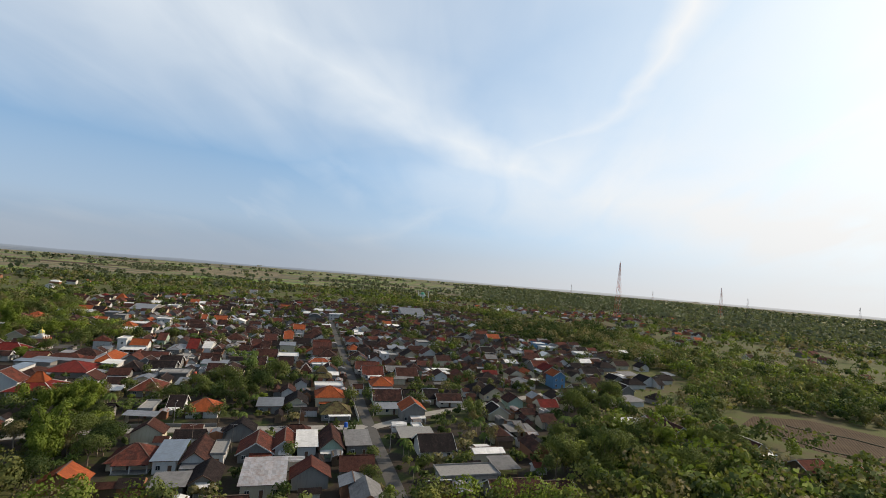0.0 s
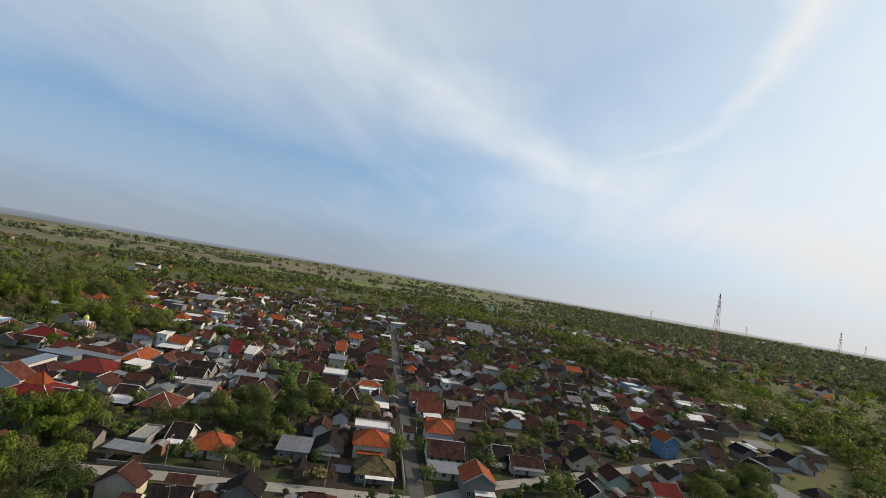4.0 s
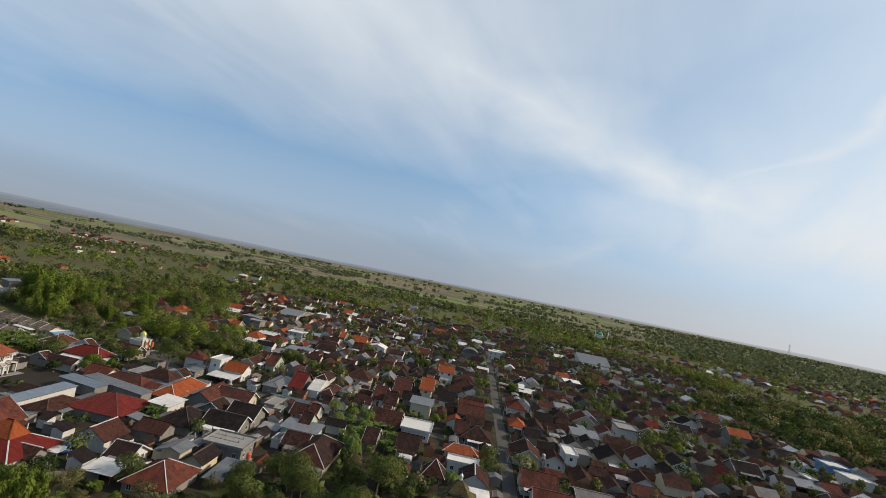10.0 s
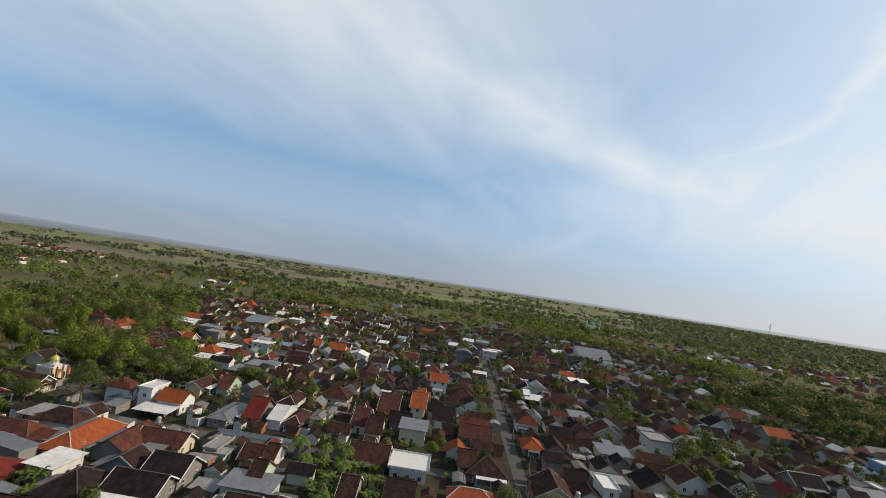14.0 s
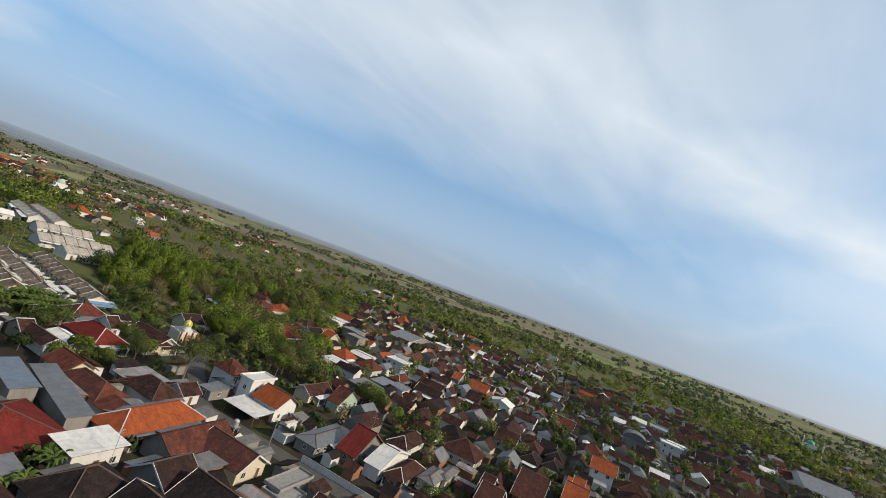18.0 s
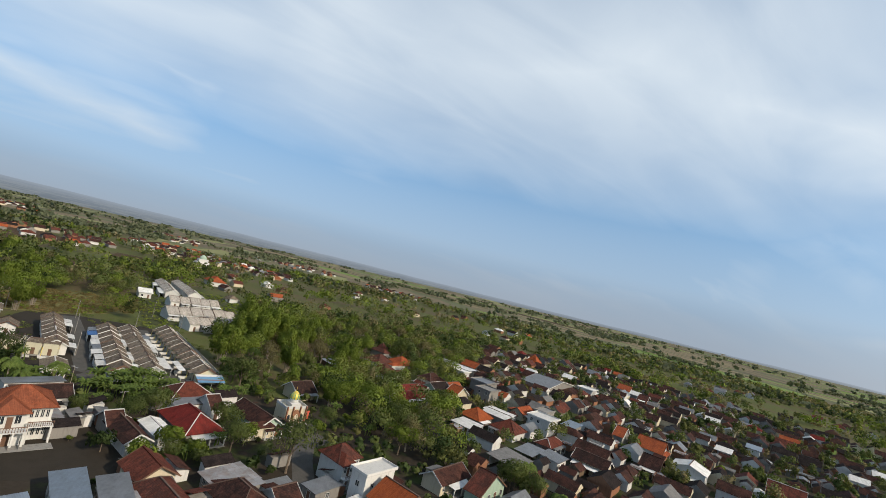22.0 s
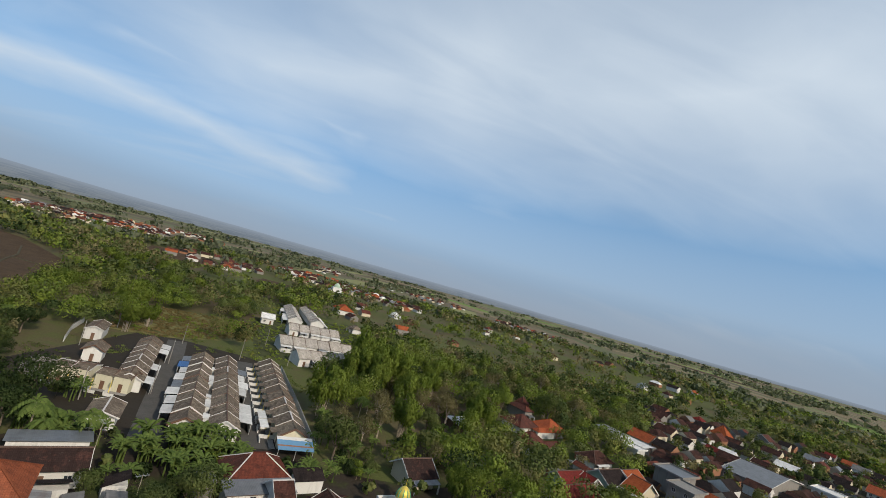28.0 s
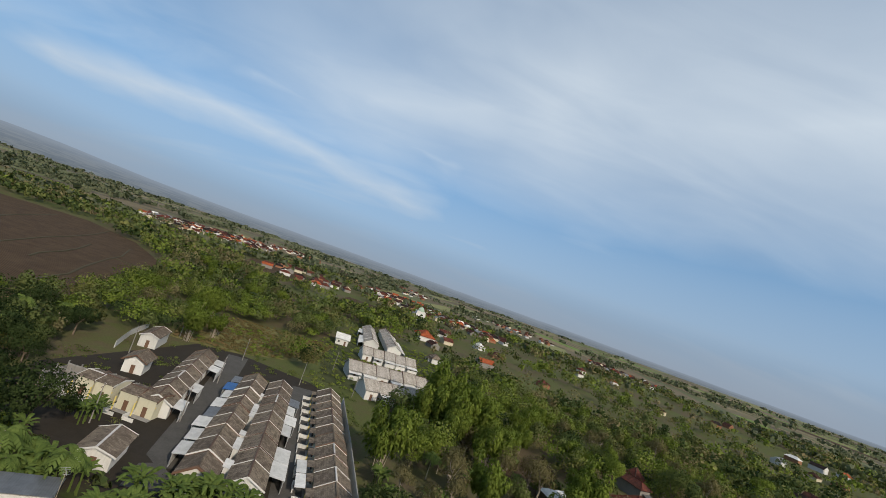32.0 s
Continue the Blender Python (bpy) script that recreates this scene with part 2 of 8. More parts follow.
def leaves(name, dark, light, dry=(0.2, 0.17, 0.06), drought=0.0):
    m, n, s = matter(name, 0.8, 0, 0.1)
    isle = n.add("ShaderNodeNewGeometry").outputs["Random Per Island"]
    chance = n.add("ShaderNodeObjectInfo").outputs["Random"]
    place = n.add("ShaderNodeTexCoord").outputs["Object"]
    crown = n.ramp(n.noise(place, 0.13, 2.0, 0.5), (0.34, 0.0), (0.66, 1.0))
    tone = n.math("ADD", n.math("MULTIPLY", isle, 0.38), n.math("ADD", n.math("MULTIPLY", crown, 0.42), n.math("MULTIPLY", chance, 0.20)))
    c = n.mix(tone, (*dark, 1), (*light, 1))
    withered = n.ramp(n.noise(n.add("ShaderNodeMapping", i0=place, Location=(31.0, 17.0, 0.0)).outputs[0], 0.085, 3.0, 0.55), (0.50, 0.0), (0.68, 0.55 + drought))
    c = n.mix(withered, c, (*dry, 1))
    finish(n, s, c)
    thin = n.add("ShaderNodeBsdfTranslucent", Color=n.mix(1.0, c, (1.0, 1.06, 0.65, 1), "MULTIPLY"))
    both = n.add("ShaderNodeMixShader", i0=0.34, i1=s.outputs[0], i2=thin.outputs[0])
    n.tree.links.new(both.outputs[0], [k for k in n.tree.nodes if k.type == "OUTPUT_MATERIAL"][0].inputs[0])
    return m


def plain(name, base, rough=0.6, metal=0.0, vary=0.25, scale=3.0):
    m, n, s = matter(name, rough, metal, 0.35)
    place = n.add("ShaderNodeTexCoord").outputs["Object"]
    c = n.mix(n.ramp(n.noise(place, scale, 5.0), (0.4, 0.0), (0.7, vary)), (*base, 1), shade(base, 0.4))
    finish(n, s, c)
    return m


MAT = {
    "brown": tile_roof("brown_clay_tile", (0.108, 0.047, 0.036), (0.030, 0.0190, 0.0170), 0.5),
    "redbrown": tile_roof("red_brown_clay_tile", (0.190, 0.058, 0.039), (0.070, 0.032, 0.026), 0.45),
    "dark": tile_roof("dark_weathered_tile", (0.044, 0.032, 0.030), (0.016, 0.0135, 0.0135), 0.55),
    "red": tile_roof("red_painted_tile", (0.205, 0.030, 0.025), (0.125, 0.026, 0.022), 0.35),
    "orange": tile_roof("new_orange_tile", (0.40, 0.105, 0.038), (0.27, 0.072, 0.034), 0.35),
    "moss": tile_roof("mossy_tile", (0.105, 0.062, 0.038), (0.045, 0.034, 0.024), 0.6, 0.55),
    "estate": tile_roof("grey_brown_concrete_tile", (0.33, 0.27, 0.205), (0.125, 0.100, 0.078), 0.5),
    "estatepale": tile_roof("pale_concrete_tile", (0.55, 0.51, 0.46), (0.32, 0.29, 0.25), 0.45),
    "clay": tile_roof("weathered_orange_tile", (0.33, 0.098, 0.046), (0.20, 0.066, 0.036), 0.45),
    "zinc": sheet_roof("zinc_sheet", (0.19, 0.195, 0.202), (0.10, 0.10, 0.10)),
    "zincblue": sheet_roof("bluish_zinc_sheet", (0.185, 0.222, 0.265), (0.12, 0.14, 0.16)),
    "white": sheet_roof("pale_sheet", (0.64, 0.63, 0.60), (0.38, 0.37, 0.35), 0.75, 0.0),
    "grey": sheet_roof("fibre_cement_sheet", (0.144, 0.14, 0.137), (0.0648, 0.0626, 0.0605), 0.9, 0.0),
    "rust": sheet_roof("patched_rusty_sheet", (0.302, 0.302, 0.31), (0.187, 0.108, 0.0684), 0.6, 0.1, 0.22, 0.7),
    "bluesheet": sheet_roof("blue_sheet", (0.0216, 0.101, 0.302), (0.036, 0.0864, 0.18), 0.5, 0.0),
    "concrete": plaster("stained_concrete", (0.23, 0.223, 0.209), 0.85),
    "w_white": plaster("white_plaster", (0.53, 0.52, 0.495), 0.5),
    "w_cream": plaster("cream_plaster", (0.49, 0.432, 0.317), 0.4),
    "w_grey": plaster("grey_cement_render", (0.205, 0.193, 0.176), 0.6),
    "w_blue": plaster("light_blue_plaster", (0.115, 0.235, 0.37), 0.5),
    "w_brick": plaster("raw_brick", (0.245, 0.122, 0.072), 0.6),
    "w_wood": plaster("weathered_boards", (0.144, 0.101, 0.0648), 0.7),
    "w_yellow": plaster("pale_yellow_plaster", (0.52, 0.49, 0.37), 0.35),
    "w_green": plaster("pale_green_plaster", (0.324, 0.418, 0.331), 0.3),
    "yellow": plain("yellow_paint", (0.58, 0.47, 0.15), 0.7),
    "cap": plaster("ridge_mortar", (0.105, 0.07, 0.056), 0.6),
    "capwhite": plaster("pale_ridge", (0.475, 0.454, 0.432), 0.4),
    "glass": plain("window_glass", (0.025, 0.03, 0.035), 0.08, 0.0, 0.1),
    "wood": plain("dark_timber", (0.12, 0.065, 0.04), 0.6),
    "steel": plain("galvanised_steel", (0.42, 0.42, 0.42), 0.5, 0.6),
    "redsteel": plain("red_mast_paint", (0.45, 0.09, 0.05), 0.6),
    "bark": plain("bark", (0.16, 0.12, 0.085), 0.95, 0, 0.8, 1.5),
    "palebark": plain("pale_bark", (0.30, 0.25, 0.19), 0.95, 0, 0.6, 1.5),
    "leaf": leaves("broad_leaves", (0.040, 0.060, 0.019), (0.158, 0.186, 0.060)),
    "leafdark": leaves("dark_leaves", (0.018, 0.033, 0.011), (0.068, 0.096, 0.032)),
    "leafyoung": leaves("young_leaves", (0.070, 0.106, 0.016), (0.218, 0.270, 0.050), (0.20, 0.18, 0.07)),
    # far trees: air haze is painted in as a paler, greyer leaf colour
    "leafhazed": leaves("far_leaves", (0.076, 0.090, 0.056), (0.132, 0.150, 0.086), (0.16, 0.15, 0.095)),
    "leafdry": leaves("dry_leaves", (0.100, 0.090, 0.040), (0.215, 0.190, 0.095), (0.235, 0.185, 0.11), 0.3),
    "straw": leaves("dry_grass", (0.115, 0.095, 0.038), (0.215, 0.165, 0.075), (0.21, 0.13, 0.07)),
    "frond": leaves("palm_fronds", (0.045, 0.080, 0.018), (0.155, 0.200, 0.050), (0.20, 0.175, 0.065)),
    "gold": plain("gilded_dome", (0.70, 0.52, 0.10), 0.3, 0.5, 0.15),
    "greendome": plain("green_dome_paint", (0.06, 0.28, 0.17), 0.4, 0, 0.2),
    "tank": plain("blue_tarpaulin", (0.02, 0.10, 0.42), 0.5, 0, 0.4, 1.0),
}


# ---- small builders ----
def mesh_of(name, verts, faces, mats, uvs=None):
    me = bpy.data.meshes.new(name)
    me.from_pydata(verts, [], faces)
    for m in mats if isinstance(mats, (list, tuple)) else [mats]:
        me.materials.append(MAT[m] if isinstance(m, str) else m)
    if uvs:
        layer = me.uv_layers.new(name="map")
        flat = [c for face in uvs for uv in face for c in uv]
        layer.data.foreach_set("uv", flat)
    me.update()
    return me


def thing(name, x, y, z=0.0, turn=0.0, label="", category="", group="", kind=""):
    ob = new(name)
    ob.empty_display_size = 0.5
    ob.matrix_world = pose(x, y, z, 0, 0, turn)
    return tagged(ob, label, category, group, kind)


def part(name, me, parent, label="", at=None):
    ob = new(name, me)
    ob.parent = parent
    if at is not None:
        ob.matrix_local = at
    return tagged(ob, label)


BOX_FACES = [(0, 3, 2, 1), (4, 5, 6, 7), (0, 1, 5, 4), (1, 2, 6, 5), (2, 3, 7, 6), (3, 0, 4, 7)]


def box_verts(x0, y0, z0, x1, y1, z1):
    return [(x0, y0, z0), (x1, y0, z0), (x1, y1, z0), (x0, y1, z0), (x0, y0, z1), (x1, y0, z1), (x1, y1, z1), (x0, y1, z1)]


def box(name, lo, hi, mat, parent, label=""):
    return part(name, mesh_of(name, box_verts(*lo, *hi), BOX_FACES, mat), parent, label)


def boxes(name, list_of, mat, parent, label=""):
    """Pieces of one part, such as the bars of one frame."""
    verts, faces = [], []
    for lo, hi in list_of:
        k = len(verts)
        verts += box_verts(*lo, *hi)
        faces += [tuple(i + k for i in f) for f in BOX_FACES]
    return part(name, mesh_of(name, verts, faces, mat), parent, label)


def slab(name, corners, thick, mat, parent, label=""):
    """A sloping plate: its corners go round from the lower edge; its map runs along that edge and up the slope."""
    p = [Vector(c) for c in corners]
    along = (p[1] - p[0]).normalized()
    normal = along.cross(p[-1] - p[0]).normalized()
    if normal.z < 0:
        normal = -normal
    up = normal.cross(along)
    n = len(p)
    verts = [tuple(v) for v in p] + [tuple(v - normal * thick) for v in p]
    faces = [tuple(range(n)), tuple(range(2 * n - 1, n - 1, -1))] + [(i, i + n, (i + 1) % n + n, (i + 1) % n) for i in range(n)]
    if (p[1] - p[0]).cross(p[2] - p[0]).z < 0:
        faces = [tuple(reversed(f)) for f in faces]
    where = [((Vector(v) - p[0]).dot(along), (Vector(v) - p[0]).dot(up)) for v in verts]
    return part(name, mesh_of(name, verts, faces, mat, [[where[i] for i in f] for f in faces]), parent, label)


def bar_shape(a, b, wide, high):
    a, b = Vector(a), Vector(b)
    way = (b - a).normalized()
    side = way.cross(Vector((0, 0, 1)))
    side = side.normalized() if side.length > 1e-3 else Vector((1, 0, 0))
    over = side.cross(way).normalized()
    s, o = side * wide / 2, over * high / 2
    return [tuple(q) for e in (a, b) for q in (e - s - o, e + s - o, e + s + o, e - s + o)]


def bar(name, a, b, wide, mat, parent, label="", high=None):
    """A square bar from a to b, such as a ridge cap or a pole."""
    return part(name, mesh_of(name, bar_shape(a, b, wide, high or wide), BOX_FACES, mat), parent, label)


def gable_trim(foot, top, other, mat, parent):
    """The two boards along the edges of one gable."""
    verts = bar_shape(foot, top, 0.07, 0.28) + bar_shape(other, top, 0.07, 0.28)
    return part("gable_trim", mesh_of("gable_trim", verts, BOX_FACES + [tuple(i + 8 for i in f) for f in BOX_FACES], mat), parent)


def window(parent, x, y, z, wide, high, face, mat="w_white"):
    """A window on a wall: face is the turn of its outer side (0: towards -y)."""
    hold = part("window", mesh_of("window", *frame_shape(wide, high), mat), parent, "", pose(x, y, z, 0, 0, face))
    part("pane", mesh_of("pane", box_verts(-wide / 2 + 0.06, -0.03, 0.06, wide / 2 - 0.06, 0.02, high - 0.06), BOX_FACES, "glass"), hold)
    return hold


def frame_shape(wide, high):
    verts, faces = [], []
    bars = [(-wide / 2, 0, -wide / 2 + 0.08, high), (wide / 2 - 0.08, 0, wide / 2, high), (-wide / 2, high - 0.08, wide / 2, high), (-wide / 2 - 0.06, -0.06, wide / 2 + 0.06, 0.06),
            (-0.03, 0, 0.03, high)]
    for x0, z0, x1, z1 in bars:
        k = len(verts)
        verts += box_verts(x0, -0.09, z0, x1, 0.03, z1)
        faces += [tuple(i + k for i in f) for f in BOX_FACES]
    return verts, faces


ROOF_WORD = {"brown": "brown clay-tile", "redbrown": "red-brown clay-tile", "dark": "dark weathered tile", "red": "deep red tile", "orange": "bright orange tile",
             "moss": "moss-covered tile", "estate": "grey-brown tile", "zinc": "grey zinc-sheet", "zincblue": "bluish zinc-sheet", "white": "pale sheet-metal", "grey": "grey fibre-cement",
             "rust": "patched rusty sheet", "concrete": "flat stained concrete", "grid": "flat white concrete"}
WALL_WORD = {"white": "white plastered", "cream": "cream plastered", "grey": "bare grey cement", "blue": "light blue", "brick": "raw brick", "wood": "weathered wooden", "yellow": "pale yellow", "green": "pale green"}


def house(x, y, w, d, turn, h, form, roof, wall="", detail=1, rise=None, label="", annex=True, over=0.0):
    """A village house of w by d metres with eaves at h, its long front to its own -y side."""
    rng = random.Random(int(x * 31 + y * 17 + w * 7))
    if not wall:
        wall = "white" if form == "flat" else rng.choices(["white", "cream", "grey", "green", "brick"], [38, 18, 32, 4, 4])[0]
    word = {"gx": "gabled", "gy": "gabled", "hip": "hipped", "pyr": "steep pyramidal", "shed": "lean-to", "flat": "flat-roofed", "barrel": "vaulted"}[form]
    storey = "two-storey" if h > 4.9 else "single-storey"
    text = label or f"{storey} {WALL_WORD[wall]} house with {word} {ROOF_WORD[roof]} roof".replace("flat-roofed flat", "flat")
    open_shed = form == "shed" and h < 3.3 and rng.random() < 0.45
    home = thing("house" if not open_shed else "open_shed", x, y, 0, turn, text if not open_shed else f"open shed with a {ROOF_WORD[roof]} roof on posts", "house" if not open_shed else "shed", "village houses")
    wm, over = "w_" + wall, over or (0.85 if min(w, d) > 5.5 else 0.5)
    a, b = w / 2 - over * 0.8, d / 2 - over * 0.8
    pitch = rise or (0.62 if roof in ("brown", "redbrown", "dark", "red", "orange", "moss", "estate") else 0.32)
    trim = rng.random()
    cap = "capwhite" if trim < 0.08 else ("cap" if trim < 0.6 or roof not in MAT else roof)
    board = "w_white" if trim < 0.55 else "wood"
    if form == "shed" or form == "flat":
        if open_shed:
            for sx in (-a, a - 0.15):
                for sy in (-b, -0.08, b - 0.15):
                    box("post", (sx, sy, 0), (sx + 0.15, sy + 0.15, h + (0.25 if sy > 0 else 0)), "wood", home)
            box("back_wall", (-a + 0.16, b - 0.14, 0), (a - 0.16, b - 0.02, h - 0.3), wm, home)
        else:
            box("wall", (-a, -b, 0), (a, b, h), wm, home)
    elif form == "gy":
        top = h + a * pitch
        verts = [(-a, -b, 0), (a, -b, 0), (a, b, 0), (-a, b, 0), (-a, -b, h), (a, -b, h), (a, b, h), (-a, b, h), (0, -b, top), (0, b, top)]
        part("wall", mesh_of("wall", verts, [(3, 2, 1, 0), (0, 1, 5, 8, 4), (1, 2, 6, 5), (2, 3, 7, 9, 6), (3, 0, 4, 7), (4, 8, 9, 7), (5, 6, 9, 8)], wm), home)
    elif form == "gx":
        top = h + b * pitch
        verts = [(-a, -b, 0), (a, -b, 0), (a, b, 0), (-a, b, 0), (-a, -b, h), (a, -b, h), (a, b, h), (-a, b, h), (-a, 0, top), (a, 0, top)]
        part("wall", mesh_of("wall", verts, [(3, 2, 1, 0), (0, 1, 5, 4), (1, 2, 6, 9, 5), (2, 3, 7, 6), (3, 0, 4, 8, 7), (4, 5, 9, 8), (8, 9, 6, 7)], wm), home)
    else:
        box("wall", (-a, -b, 0), (a, b, h), wm, home)
    # the roof, a little above the walls
    e, A, B = 0.12, w / 2, d / 2
    low = h - over * pitch + e
    if form == "gy":
        top = h + a * pitch + e
        low = top - A * pitch
        slab("roof_slope", [(-A, B, low), (-A, -B, low), (0, -B, top), (0, B, top)], 0.09, roof, home)
        slab("roof_slope", [(A, -B, low), (A, B, low), (0, B, top), (0, -B, top)], 0.09, roof, home)
        bar("ridge_cap", (0, -B - 0.03, top + 0.03), (0, B + 0.03, top + 0.03), 0.3, cap, home, "", 0.16)
        for sy in (-B - 0.02, B + 0.02) if detail else ():
            gable_trim((-A, sy, low - 0.05), (0, sy, top - 0.05), (A, sy, low - 0.05), board, home)
    elif form == "gx":
        top = h + b * pitch + e
        low = top - B * pitch
        slab("roof_slope", [(-A, -B, low), (A, -B, low), (A, 0, top), (-A, 0, top)], 0.09, roof, home)
        slab("roof_slope", [(A, B, low), (-A, B, low), (-A, 0, top), (A, 0, top)], 0.09, roof, home)
        bar("ridge_cap", (-A - 0.03, 0, top + 0.03), (A + 0.03, 0, top + 0.03), 0.3, cap, home, "", 0.16)
        for sx in (-A - 0.02, A + 0.02) if detail else ():
            gable_trim((sx, -B, low - 0.05), (sx, 0, top - 0.05), (sx, B, low - 0.05), board, home)
    elif form in ("hip", "pyr"):
        run = min(A, B)
        p = pitch if form == "hip" else 1.15
        top = low + run * p
        rx, ry = (max(A - B, 0.02), 0.0) if A >= B else (0.0, max(B - A, 0.02))
        r1, r2 = ((-rx, 0, top), (rx, 0, top)) if A >= B else ((0, -ry, top), (0, ry, top))
        c = [(-A, -B, low), (A, -B, low), (A, B, low), (-A, B, low)]
        if A >= B:
            sides = [[c[0], c[1], r2, r1], [c[1], c[2], r2], [c[2], c[3], r1, r2], [c[3], c[0], r1]]
            hips = [(c[0], r1), (c[1], r2), (c[2], r2), (c[3], r1)]
        else:
            sides = [[c[0], c[1], r1], [c[1], c[2], r2, r1], [c[2], c[3], r2], [c[3], c[0], r1, r2]]
            hips = [(c[0], r1), (c[1], r1), (c[2], r2), (c[3], r2)]
        for s in sides:
            slab("roof_slope", s, 0.09, roof, home)
        for q, r in hips if detail else ():
            bar("hip_cap", q, (r[0], r[1], r[2] + 0.04), 0.17, "capwhite" if detail > 1 and trim > 0.66 else cap, home, "", 0.13)
        if max(rx, ry) > 0.3:
            bar("ridge_cap", (r1[0], r1[1], top + 0.05), (r2[0], r2[1], top + 0.05), 0.3, cap, home, "", 0.16)
    elif form == "shed":
        slab("roof_sheet", [(-A, -B, h + 0.08), (A, -B, h + 0.08), (A, B, h + 0.08 + d * 0.06), (-A, B, h + 0.08 + d * 0.06)], 0.05, roof, home)
        bar("eave_beam", (-A + 0.1, -B + 0.12, h - 0.04), (A - 0.1, -B + 0.12, h - 0.04), 0.1, "wood", home)
    elif form == "flat":
        slab_mat = {"grid": "w_white", "white": "w_white", "grey": "concrete"}.get(roof, roof)
        box("roof_slab", (-A, -B, h + 0.005), (A, B, h + 0.2), slab_mat, home)
        par = [((-A, -B, h + 0.2), (A, -B + 0.14, h + 0.65)), ((-A, B - 0.14, h + 0.2), (A, B, h + 0.65)), ((-A, -B + 0.14, h + 0.2), (-A + 0.14, B - 0.14, h + 0.65)), ((A - 0.14, -B + 0.14, h + 0.2), (A, B - 0.14, h + 0.65))]
        boxes("parapet", par, wm if roof != "concrete" else "concrete", home)
    elif form == "barrel":
        N = 10
        vs, fs = [], []
        for i in range(N + 1):
            t = math.pi * i / N
            for sy in (-B, B):
                vs += [(-A * math.cos(t), sy, h + 0.05 + A * 0.55 * math.sin(t))]
        for i in range(N):
            fs.append((2 * i, 2 * i + 2, 2 * i + 3, 2 * i + 1))
        fs += [tuple(range(0, 2 * N + 2, 2))[::-1], tuple(range(1, 2 * N + 2, 2))]
        part("vault", mesh_of("vault", vs, fs, roof), home)
    # a lower kitchen wing behind or beside the house
    if annex and not open_shed and form not in ("flat", "barrel", "pyr") and rng.random() < 0.7:
        aw, ad, ah = w * rng.uniform(0.35, 0.8), rng.uniform(2.2, 3.6), min(h - 0.5, rng.uniform(2.1, 2.6))
        ax = rng.uniform(-1, 1) * (a - aw / 2) * 0.9
        box("annex_wall", (ax - aw / 2 + 0.2, b + 0.004, 0), (ax + aw / 2 - 0.2, b + ad - 0.25, ah), rng.choice([wm, "w_grey", "w_brick"]), home)
        cover = rng.choices([roof, "brown", "grey", "zinc", "rust"], [4, 2, 3, 2, 2])[0]
        slab("annex_roof", [(ax + aw / 2, b + ad, ah + 0.05), (ax - aw / 2, b + ad, ah + 0.05), (ax - aw / 2, b + 0.01, ah + 0.55), (ax + aw / 2, b + 0.01, ah + 0.55)], 0.06, "concrete" if cover == "grid" else cover, home)
    if open_shed or not detail:
        return home
    # windows and doors on the four sides, in each storey
    for floor in range(2 if h > 4.9 else 1):
        z = 0.95 + floor * 3.05
        if z + 1.3 > h:
            continue
        for sx in range(int(2 * a // 2.6) if detail > 1 else min(2, int(2 * a // 2.6))):
            xx = -a + (sx + 0.5) * 2 * a / (2 * a // 2.6)
            if floor == 0 and sx == int(2 * a // 2.6) // 2:
                door = box("door", (xx - 0.45, -b - 0.06, 0.02), (xx + 0.45, -b - 0.003, 2.08), "wood", home)
                if detail > 1: boxes("door_frame", [((xx - 0.55, -b - 0.08, 0), (xx - 0.45, -b - 0.003, 2.16)), ((xx + 0.45, -b - 0.08, 0), (xx + 0.55, -b - 0.003, 2.16)), ((xx - 0.45, -b - 0.08, 2.08), (xx + 0.45, -b - 0.003, 2.16))], "w_white", home)
            else:
                window(home, xx, -b, z, 1.1, 1.2, 0)
        for sy in range(min(2, int(2 * b // 3.2)) if detail > 1 else 0):
            yy = -b + (sy + 0.5) * 2 * b / min(2, max(1, int(2 * b // 3.2)))
            window(home, a, yy, z, 0.9, 1.1, 90)
            if detail > 1 and rng.random() < 0.4:
                window(home, -a, yy, z, 0.9, 1.1, -90)
    # a front porch: a low lean-to roof on pale columns
    if form in ("gx", "gy", "hip") and over > 0.6 and h < 5 and w > 5.5 and rng.random() < (0.75 if detail > 1 else 0.6):
        pw = a * rng.uniform(0.55, 1.0)
        side = rng.choice((-1, 0, 1)) * (a - pw)
        deep = rng.uniform(1.8, 2.7)
        slab("porch_roof", [(side - pw, -b - deep, 2.25), (side + pw, -b - deep, 2.25), (side + pw, -b - 0.01, 2.62), (side - pw, -b - 0.01, 2.62)], 0.07, rng.choices([roof, "white", "zinc", "grey"], [3, 3, 2, 1])[0], home)
        for sx in (side - pw + 0.25, side, side + pw - 0.25) if detail > 1 else (side - pw + 0.25, side + pw - 0.25):
            box("porch_column", (sx - 0.12, -b - deep + 0.15, 0), (sx + 0.12, -b - deep + 0.39, 2.2), "w_white", home)
        if detail > 1:
            box("porch_floor", (side - pw, -b - deep, 0), (side + pw, -b - 0.01, 0.18), "concrete", home)
    return home


